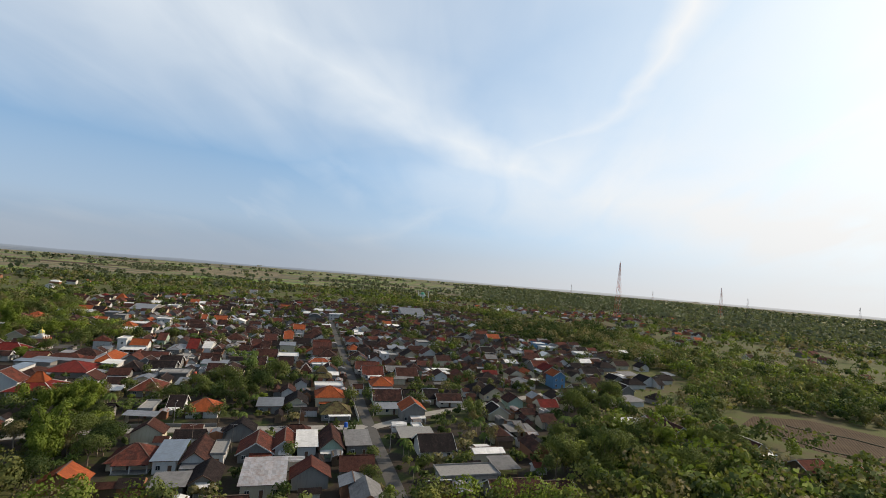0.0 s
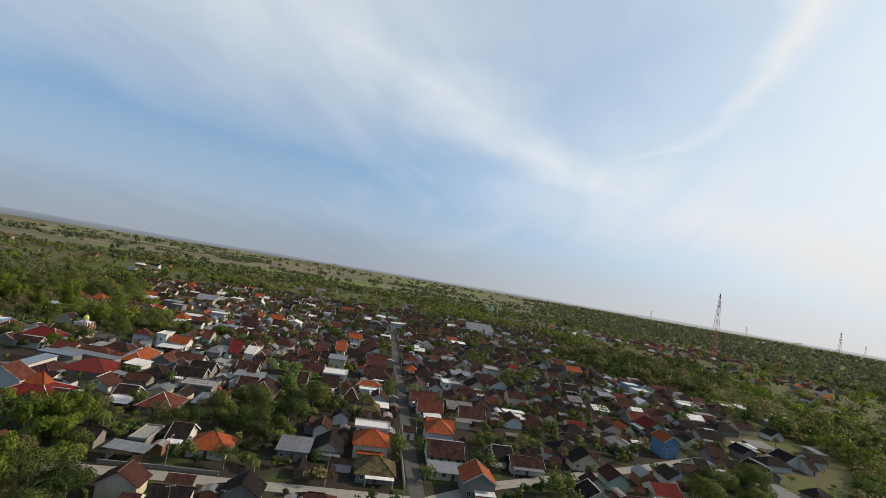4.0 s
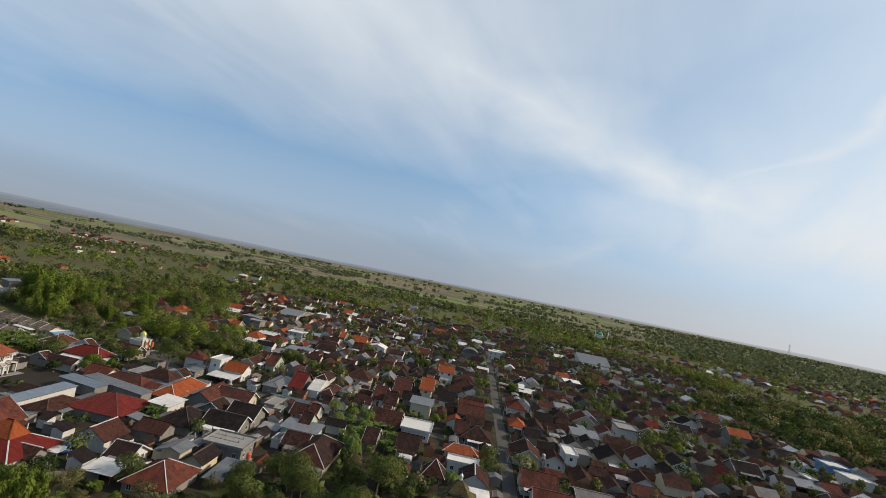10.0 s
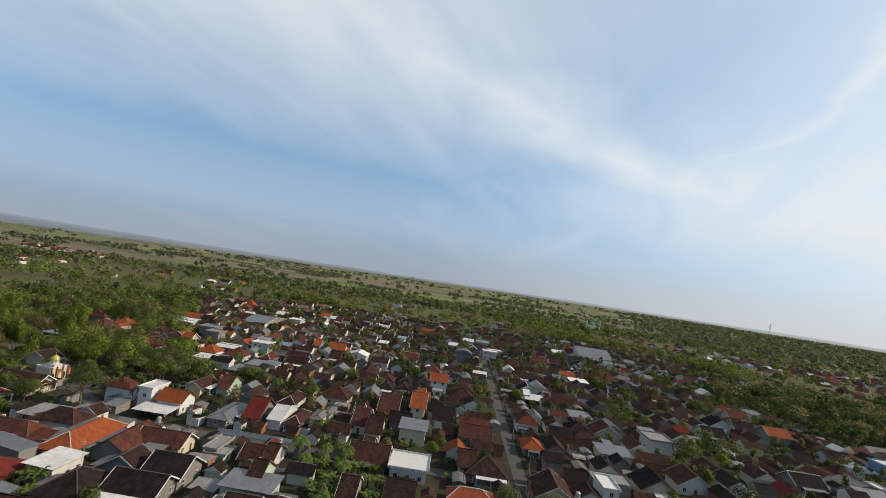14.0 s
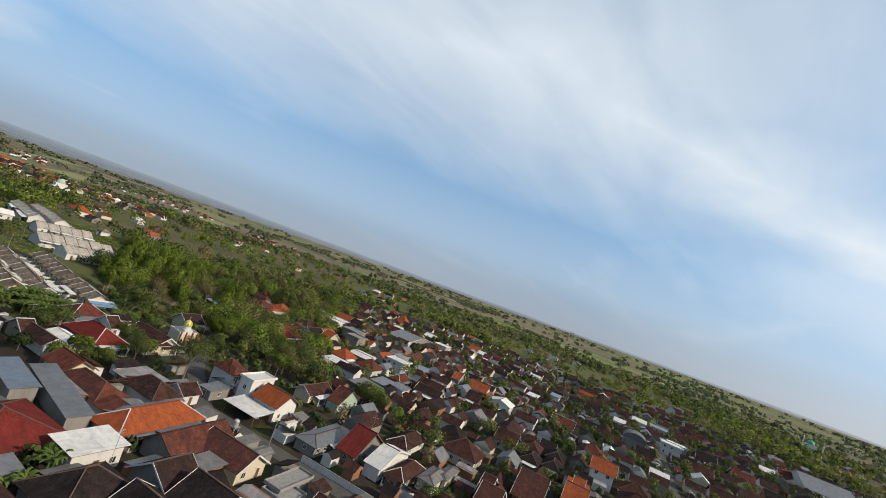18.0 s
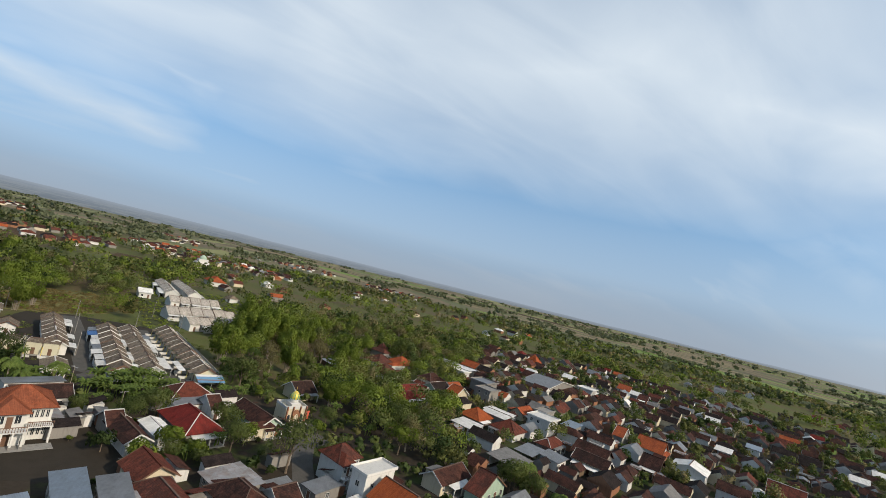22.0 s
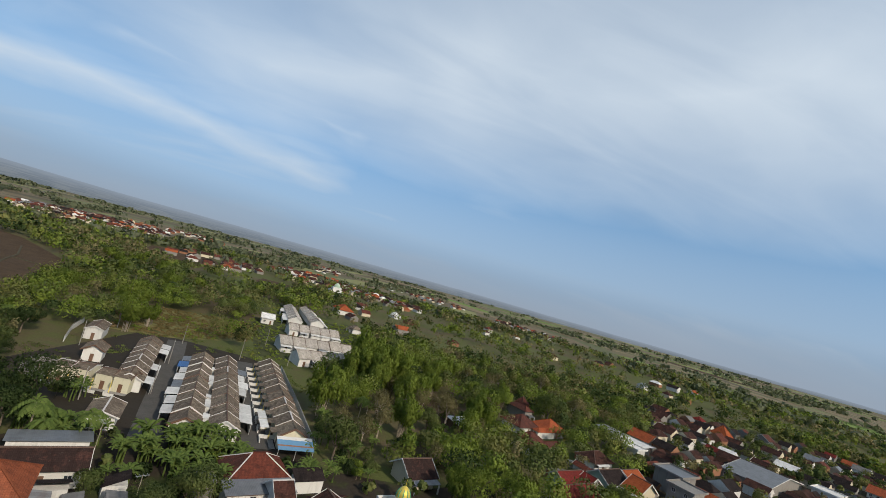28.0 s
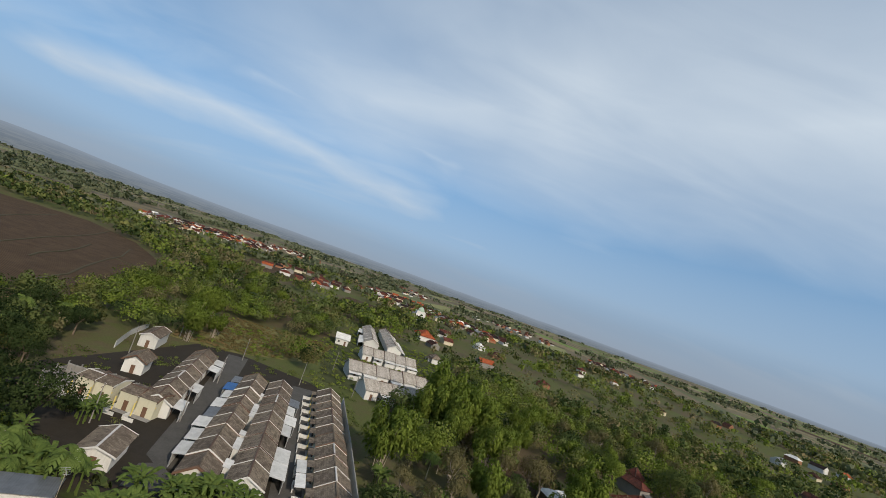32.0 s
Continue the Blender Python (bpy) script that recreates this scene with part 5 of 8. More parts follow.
put_house(-331.3, 388.9, 11.8, 10.0, 22, 3.1, "shed", "zinc")
put_house(-45.1, 262.3, 10.9, 7.7, 22, 3.5, "gx", "orange")
put_house(-74.2, 401.8, 10.1, 10.0, 22, 2.9, "shed", "zinc")
put_house(45.7, 285.1, 5.5, 10.5, 292, 2.7, "gy", "brown")
put_house(-45.7, 401.9, 6.8, 10.0, 22, 2.9, "shed", "zinc")
put_house(23.4, 296.9, 11.5, 10.5, 292, 2.5, "gx", "grey")
put_house(73.7, 283.7, 11.6, 10.0, 292, 2.3, "shed", "grey")
put_house(-129.0, 396.6, 11.5, 10.5, 22, 3, "hip", "brown")
put_house(-159.5, 388.2, 6.1, 8.2, 22, 3, "gx", "dark")
put_house(-229.4, 412.3, 4.5, 10.5, 22, 3.5, "gx", "orange")
put_house(-218.4, 417.0, 11.5, 10.5, 112, 3.1, "gy", "orange")
put_house(24.3, 403.3, 11.5, 10.5, 22, 2.7, "gy", "grey")
put_house(-114.9, 460.2, 11.5, 10.5, 22, 2.7, "gx", "brown")
put_house(-98.6, 414.0, 12.0, 10.0, 22, 2.5, "shed", "white")
put_house(-313.4, 385.2, 11.5, 7.4, 22, 3.5, "flat", "white")
put_house(-177.4, 389.9, 3.5, 10.5, 22, 3, "gy", "brown")
put_house(-181.2, 439.9, 11.5, 10.5, 22, 2.9, "gx", "redbrown")
put_house(49.7, 290.7, 6.4, 10.5, 22, 2.5, "gx", "dark")
put_house(-41.1, 393.7, 5.4, 8.5, 22, 3.5, "shed", "zinc")
put_house(-102.5, 418.0, 3.5, 10.5, 22, 3.5, "gx", "white", "blue")
put_house(-149.5, 415.2, 3.9, 10.5, 22, 3, "hip", "orange")
put_house(-104.8, 428.4, 10.5, 10.4, 22, 3, "gy", "dark")
put_house(-19.5, 429.4, 11.1, 10.5, 22, 2.9, "gx", "dark")
put_house(41.2, 305.0, 8.5, 9.5, 22, 6.7, "gy", "orange", "blue")
put_house(-87.0, 294.3, 12.0, 6.4, 22, 3.2, "hip", "orange")
put_house(-82.6, 285.6, 10.0, 5.4, 22, 3.3, "flat", "white")
put_house(-36.3, 302.4, 9.0, 10.5, 22, 2.9, "hip", "brown")
put_house(-332.3, 407.2, 9.8, 10.5, 112, 2.9, "gy", "orange")
put_house(18.9, 354.3, 9.3, 10.5, 22, 2.5, "gx", "white")
put_house(-216.9, 468.1, 6.9, 10.0, 22, 3.1, "shed", "white")
put_house(-132.0, 492.7, 11.5, 10.5, 22, 2.7, "gx", "brown")
put_house(27.9, 438.0, 11.5, 10.5, 22, 2.9, "gx", "dark")
put_house(8.7, 449.7, 11.5, 10.5, 22, 5.2, "gx", "orange")
put_house(93.2, 351.3, 12.0, 10.0, 22, 2.5, "shed", "grey")
put_house(-309.1, 448.5, 17.9, 40.0, 22, 3.4, "gx", "zinc", "grey", rise=0.16)
put_house(-103.0, 454.0, 11.5, 9.9, 22, 2.9, "hip", "brown")
put_house(67.2, 344.1, 11.5, 10.5, 22, 2.7, "gx", "dark")
put_house(48.0, 441.6, 11.5, 10.0, 22, 4.7, "flat", "white", "blue")
put_house(-2.9, 458.8, 11.5, 10.5, 22, 2.9, "gx", "dark")
put_house(-95.4, 313.6, 5.6, 10.5, 22, 3.5, "gx", "brown")
put_house(97.6, 334.5, 9.8, 10.5, 292, 2.7, "gx", "dark")
put_house(41.3, 336.2, 11.5, 10.5, 292, 3.5, "gx", "red")
put_house(-216.5, 494.0, 6.5, 10.0, 22, 4.7, "shed", "zincblue")
put_house(-302.0, 474.9, 11.5, 10.0, 112, 4.2, "flat", "white")
put_house(84.2, 344.2, 10.0, 5.8, 22, 2.3, "shed", "white")
put_house(26.2, 392.4, 12.0, 10.0, 22, 3, "shed", "zinc")
put_house(-14.5, 452.1, 11.5, 10.5, 22, 2.9, "gy", "dark")
put_house(103.0, 331.4, 4.3, 10.5, 22, 2.5, "gx", "dark")
put_house(-301.5, 488.0, 6.9, 10.5, 22, 2.5, "gx", "grey")
put_house(85.1, 339.9, 3.5, 9.7, 22, 2.5, "shed", "zinc")
put_house(-1.3, 486.4, 11.5, 10.5, 22, 2.9, "gx", "redbrown")
put_house(-85.7, 488.7, 12.0, 10.0, 22, 2.7, "shed", "white")
put_house(-160.8, 479.7, 11.5, 10.5, 22, 5.2, "barrel", "grey", "grey")
put_house(-121.2, 535.1, 11.5, 10.5, 22, 2.7, "gx", "redbrown")
put_house(-152.6, 525.1, 11.2, 10.0, 22, 5.2, "flat", "white", "grey")
put_house(123.0, 364.9, 5.9, 10.0, 22, 2.5, "shed", "zinc")
put_house(34.7, 397.7, 7.7, 7.7, 22, 2.9, "gx", "redbrown")
put_house(-140.9, 542.1, 11.5, 10.5, 22, 2.7, "gx", "dark")
put_house(35.1, 380.6, 11.5, 10.5, 22, 2.5, "gx", "brown")
put_house(52.3, 427.9, 11.5, 10.0, 22, 4.2, "flat", "white")
put_house(76.9, 414.5, 11.5, 9.4, 22, 3.5, "flat", "white")
put_house(-296.2, 523.1, 6.5, 10.5, 22, 2.7, "gx", "redbrown")
put_house(-320.7, 536.4, 9.2, 10.5, 22, 2.9, "gx", "orange")
put_house(-178.8, 576.5, 12.0, 10.0, 22, 2.9, "shed", "zinc")
put_house(-152.2, 512.9, 11.5, 10.0, 22, 5.7, "flat", "white")
put_house(128.0, 426.6, 12.0, 10.0, 22, 2.5, "shed", "zinc")
put_house(29.8, 403.4, 3.8, 6.6, 22, 3.5, "flat", "white")
put_house(-378.7, 499.9, 10.0, 10.0, 112, 3.5, "pyr", "orange")
put_house(11.5, 509.2, 8.1, 10.0, 22, 2.9, "shed", "zinc")
put_house(80.2, 425.6, 12.0, 8.6, 22, 2.5, "shed", "white")
put_house(-124.8, 539.9, 3.5, 10.5, 22, 3.1, "gx", "red")
put_house(80.4, 419.5, 3.5, 10.0, 22, 2.5, "shed", "white")
put_house(143.2, 451.2, 12.0, 10.0, 22, 2.5, "shed", "white")
put_house(-396.8, 554.2, 11.5, 10.5, 112, 3.1, "gx", "redbrown")
put_house(122.5, 456.2, 8.2, 10.0, 22, 2.5, "shed", "white")
put_house(-93.5, 635.1, 29.6, 40.0, 22, 3.5, "gx", "zinc")
put_house(-113.3, 633.2, 8.6, 10.5, 22, 3.1, "gx", "red")
put_house(-465.9, 666.1, 11.5, 10.0, 112, 3.5, "flat", "white")
for x, y, w, d, turn, h, form, roof in ((53.0, 364.0, 11.0, 8.0, 22, 3.4, "gy", "redbrown"), (61.0, 356.0, 8.0, 9.0, 22, 3.0, "gx", "dark"), (83.5, 371.0, 14.0, 10.0, 22, 3.0, "hip", "dark"), (79.0, 331.0, 9.0, 8.0, 292, 2.9, "gx", "dark"),
                                        (87.5, 322.5, 13.0, 8.0, 22, 3.0, "hip", "dark"), (60.5, 283.0, 7.0, 14.0, 45, 2.8, "gy", "zinc"), (29.5, 366.5, 10.0, 8.5, 22, 3.0, "hip", "brown"), (82.5, 398.0, 12.0, 7.0, 22, 2.6, "shed", "grey"),
                                        (112.0, 447.0, 10.0, 8.0, 22, 2.7, "shed", "white"), (149.0, 419.0, 8.0, 6.0, 22, 2.6, "shed", "white"), (97.0, 384.0, 11.0, 9.0, 22, 2.9, "gx", "brown"), (112.0, 345.0, 10.0, 8.0, 22, 2.9, "gx", "dark"),
                                        (66.0, 392.0, 10.0, 8.0, 112, 2.9, "gx", "brown"), (62.0, 314.0, 9.0, 8.0, 22, 2.9, "gx", "brown"), (112.0, 384.0, 9.0, 8.0, 22, 2.8, "gy", "dark"), (89.0, 292.0, 10.0, 8.0, 45, 2.8, "hip", "dark")):
    put_house(x, y, w, d, turn, h, form, roof, detail=0)


VILLAGE = [(-130, 150), (-35, 138), (30, 190), (62, 262), (70, 330), (105, 437), (60, 640), (-70, 760), (-230, 690), (-400, 600), (-420, 483), (-300, 380), (-240, 335), (-180, 300), (-150, 190)]


HAMLET = [(44, 268), (66, 330), (52, 380), (84, 425), (112, 412), (134, 372), (124, 335), (104, 296), (82, 268)]
GREEN = []   # plots that stay gardens
GREEN.append([(-252, 306), (-263, 345), (-216, 314), (-215, 296)])
GREEN.append([(-99, 141), (-80, 152), (-84, 161), (-103, 176), (-120, 175), (-132, 176), (-130, 150)])
GREEN.append([(-105, 256), (-95, 268), (-114, 294), (-123, 281)])
GREEN.append([(-143, 184), (-145, 193), (-130, 195), (-100, 171), (-106, 162)])
GREEN.append([(-117, 186), (-102, 203), (-109, 210), (-130, 204)])
GREEN.append([(-133, 189), (-144, 193), (-140, 213), (-126, 217), (-126, 233), (-111, 253), (-95, 270), (-81, 275), (-73, 259), (-95, 222), (-108, 205)])
GREEN.append([(-92, 206), (-95, 219), (-87, 232), (-70, 198), (-80, 194)])
GREEN.append([(-135, 287), (-120, 307), (-102, 278), (-115, 267)])
GREEN.append([(40, 266), (70, 293), (74, 227), (50, 185), (19, 176), (23, 222)])
GREEN.append([(73, 253), (112, 267), (81, 197), (56, 182)])
GREEN.append([(-12, 210), (4, 235), (6, 200), (-8, 191)])
GREEN.append([(-24, 191), (-13, 190), (-10, 165), (-19, 162)])


RAVINE = [(-12, 518), (16, 514), (30, 495), (45, 478), (100, 470), (150, 560), (160, 730), (99, 655), (68, 655), (22, 617), (0, 612)]
GROVES = [[(-32, 462), (-22, 513), (-11, 518), (-14, 470)], [(-38, 374), (-20, 380), (-8, 413), (-25, 424)], [(-70, 450), (-57, 487), (-50, 430), (-62, 401)]]
GREEN += [RAVINE] + GROVES


class Lump:
    """Far houses that stay one mesh: walls and roofs, sorted by material."""

    def __init__(self):
        self.verts, self.faces, self.slots, self.names, self.maps = [], [], [], [], []

    def add(self, verts, faces, mat, uvs=None):
        k = len(self.verts)
        self.verts += verts
        if mat not in self.names:
            self.names.append(mat)
        for f in faces:
            self.faces.append(tuple(i + k for i in f))
            self.slots.append(self.names.index(mat))
            self.maps.append([(verts[i][0] + verts[i][1], verts[i][2] * 1.9) for i in f])

    def home(self, x, y, w, d, turn, h, roof, wall, hip=False, pitch=0.55):
        c, s = math.cos(radians(turn)), math.sin(radians(turn))

        def at(px, py, pz):
            return (x + px * c - py * s, y + px * s + py * c, pz)

        a, b = w / 2, d / 2
        top, low, r = h + b * pitch, h - 0.25, (a - b * 0.9 if hip else a)
        self.add([at(*v) for v in box_verts(-a + 0.4, -b + 0.4, 0, a - 0.4, b - 0.4, h)], BOX_FACES, wall)
        v = [at(-a, -b, low), at(a, -b, low), at(a, b, low), at(-a, b, low), at(-max(r, 0.1), 0, top), at(max(r, 0.1), 0, top)]
        self.add(v, [(0, 1, 5, 4), (2, 3, 4, 5), (0, 3, 2, 1)], roof)
        self.add([v[1], v[2], v[5], v[3], v[0], v[4]], [(0, 1, 2), (3, 4, 5)], roof if hip else wall)

    def finish(self, name, label):
        me = mesh_of(name, self.verts, self.faces, self.names, self.maps)
        me.polygons.foreach_set("material_index", self.slots)
        return tagged(new(name, me), label, "houses", kind="stuff")


# villages among the trees farther off: middle, half axes, houses
FAR_VILLAGES = [(-985, -90, 165, 85, 190), (-996, 666, 90, 60, 45), (-886, 250, 130, 70, 60), (-740, 130, 80, 60, 26), (-800, 345, 80, 50, 44), (-1290, -60, 160, 90, 40), (-1400, 250, 200, 60, 40), (-560, 330, 90, 60, 8),
                (190, 720, 130, 120, 40), (40, 900, 150, 100, 60), (170, 890, 110, 70, 50), (290, 1040, 120, 80, 30), (330, 520, 130, 120, 14), (-330, 760, 120, 110, 22), (-620, 560, 160, 130, 12), (-1300, 500, 160, 120, 30)]


def settled(x, y, more=1.0):
    return any(((x - cx) / (rx * more)) ** 2 + ((y - cy) / (ry * more)) ** 2 < 1 for cx, cy, rx, ry, many in FAR_VILLAGES)


def fill_village(poly, count, single, seed):
    """Small houses on the remaining plots, in line with the streets; the far ones joined."""
    rng = random.Random(seed)
    c, s = math.cos(radians(22)), math.sin(radians(22))
    cells = [(i * 5.0, j * 5.0) for i in range(-140, 140) for j in range(-30, 175)]
    cells.sort(key=lambda q: math.hypot(q[0] * c - q[1] * s + 80, q[0] * s + q[1] * c - 230) + rng.uniform(0, 50))
    put, rest = 0, Lump()
    for i, j in cells:
        x, y = i * c - j * s + rng.uniform(-2, 2), i * s + j * c + rng.uniform(-2, 2)
        w, d = rng.uniform(6.0, 10.5), rng.uniform(5.5, 9.0)
        if put >= count or not inside(x, y, poly) or any(inside(x, y, g) for g in GREEN) or rng.random() < 0.25 or noise.noise((x / 26, y / 26, 9.0)) < -0.16 - (0.1 if y > 330 else 0) or noise.noise((x / 17, y / 17, 4.0)) < -0.24 or not all(free_of(x + dx * c - dy * s, y + dx * s + dy * c, 0.4) for dx in (-w / 2, 0, w / 2) for dy in (-d / 2, 0, d / 2)):
            continue
        roof = rng.choices(["brown", "dark", "redbrown", "zinc", "white", "orange", "red", "grey"], [44, 36, 6, 5, 4, 2, 1, 4])[0]
        form = rng.choices(["gx", "gy", "hip"], [5, 3, 1])[0] if roof not in ("zinc", "white", "grey") else rng.choice(["shed", "gx"])
        quarter = rng.randint(0, 3)
        size = (w, d) if quarter % 2 == 0 else (d, w)
        if put < single:
            put_house(x, y, *size, 22 + 90 * quarter, rng.uniform(2.7, 3.5), form, roof, detail=0)
        else:
            take(x, y, *size, 22 + 90 * quarter)
            rest.home(x, y, max(size), min(size), 22 + 90 * (quarter % 2 == 0), rng.uniform(2.7, 3.5), roof, rng.choice(["w_white", "w_grey", "w_cream", "w_brick"]), form == "hip")
        put += 1
    # villages among the trees farther off
    for cx, cy, rx, ry, many in FAR_VILLAGES:
        put = tries = 0
        while put < many and tries < many * 12:
            tries += 1
            turn, far = rng.uniform(0, math.tau), math.sqrt(rng.random())
            x, y = cx + rx * far * math.cos(turn), cy + ry * far * math.sin(turn)
            if free_of(x, y, 4):
                take(x, y, 12, 12, 0)
                put += 1
                rest.home(x, y, rng.uniform(8, 13), rng.uniform(7, 10), 22 + 90 * rng.randint(0, 1), rng.uniform(2.6, 3.8), rng.choices(["brown", "redbrown", "orange", "white", "zinc", "dark"], [8, 8, 2, 1, 2, 3])[0], rng.choice(["w_white", "w_grey", "w_cream", "w_brick"]), rng.random() < 0.4)
    rest.finish("far_houses", "far houses with brown, red and pale roofs")


fill_village(VILLAGE, 700, 42, 5)


def fill_yards(poly, count, seed):
    """Lean-to roofs, kitchens and sheds that close the gaps between the houses."""
    rng = random.Random(seed)
    c, s = math.cos(radians(22)), math.sin(radians(22))
    cells = [(i * 3.4, j * 3.4) for i in range(-140, 100) for j in range(30, 200)]
    rng.shuffle(cells)
    cells.sort(key=lambda q: math.hypot(q[0] * c - q[1] * s + 100, q[0] * s + q[1] * c - 250) + rng.uniform(0, 90))
    put, rest = 0, Lump()
    for i, j in cells:
        x, y = i * c - j * s + rng.uniform(-1.2, 1.2), i * s + j * c + rng.uniform(-1.2, 1.2)
        w, d = rng.uniform(3.2, 6.5), rng.uniform(2.8, 4.6)
        turn = 22 + 90 * rng.randint(0, 1)
        cc, ss = math.cos(radians(turn)), math.sin(radians(turn))
        if put >= count or not inside(x, y, poly) or any(inside(x, y, g) for g in GREEN) or rng.random() < 0.3 or noise.noise((x / 17, y / 17, 4.0)) < -0.08 or not all(free_of(x + dx * cc - dy * ss, y + dx * ss + dy * cc, 0.1) for dx in (-w / 2, 0, w / 2) for dy in (-d / 2, d / 2)):
            continue
        take(x, y, w, d, turn)
        roof = rng.choices(["grey", "zinc", "brown", "dark", "rust", "redbrown", "white"], [3, 2, 8, 8, 3, 2, 1])[0]
        rest.home(x, y, w, d, turn, rng.uniform(2.2, 2.9), roof, rng.choice(["w_grey", "w_brick", "w_brick", "w_white", "w_wood"]), False, 0.2 if roof in ("grey", "zinc", "rust", "white") else 0.5)
        put += 1
    shed = rest.finish("yard_sheds", "small lean-to roofs and kitchens between the houses")
    tagged(shed, category="sheds")


fill_yards(VILLAGE, 480, 15)


BLOCK = [(-150, 196), (-236, 222), (-250, 262), (-208, 292), (-180, 302), (-138, 304), (-122, 215)]


def lean_to(x, y, w, d, turn, h, roof, wall, pitch):
    """A low kitchen or store with one sloping roof, beside a house."""
    home = thing("lean_to", x, y, 0, turn, f"low {WALL_WORD[wall]} lean-to with {ROOF_WORD[roof]} roof between houses", "shed", "lean-to sheds")
    box("wall", (-w / 2 + 0.3, -d / 2 + 0.3, 0), (w / 2 - 0.3, d / 2 - 0.2, h), "w_" + wall, home)
    slab("roof_slope", [(-w / 2, -d / 2, h - 0.05), (w / 2, -d / 2, h - 0.05), (w / 2, d / 2, h + 0.05 + d * pitch), (-w / 2, d / 2, h + 0.05 + d * pitch)], 0.07, roof, home)
    take(x, y, w, d, turn)


def fill_block(count, seed):
    """Lean-to roofs in the narrow gaps of the block that the camera passes."""
    rng = random.Random(seed)
    put = tries = 0
    while put < count and tries < 9000:
        tries += 1
        x, y = rng.uniform(-250, -122), rng.uniform(196, 304)
        w, d = rng.uniform(3.0, 6.5), rng.uniform(2.4, 4.4)
        turn = 22 + 90 * rng.randint(0, 3)
        c, s = math.cos(radians(turn)), math.sin(radians(turn))
        if not inside(x, y, BLOCK) or any(inside(x, y, g) for g in GREEN) or math.hypot(x + 207, y - 229) < 13 or math.hypot(x + 223, y - 249) < 16 or math.hypot(x + 158.5, y - 203) < 13 or not all(free_of(x + dx * c - dy * s, y + dx * s + dy * c, 0.0) for dx in (-w / 2, 0, w / 2) for dy in (-d / 2, 0, d / 2)):
            continue
        # only beside a house, as its outbuilding
        if free_of(x, y, 3.6):
            continue
        roof = rng.choices(["grey", "zinc", "brown", "dark", "rust", "redbrown", "white"], [3, 3, 8, 6, 3, 3, 1])[0]
        lean_to(x, y, w, d, turn, rng.uniform(2.1, 2.6), roof, rng.choice(["grey", "white", "white", "grey"]), 0.12 if roof in ("grey", "zinc", "rust", "white") else 0.34)
        put += 1


fill_block(46, 23)


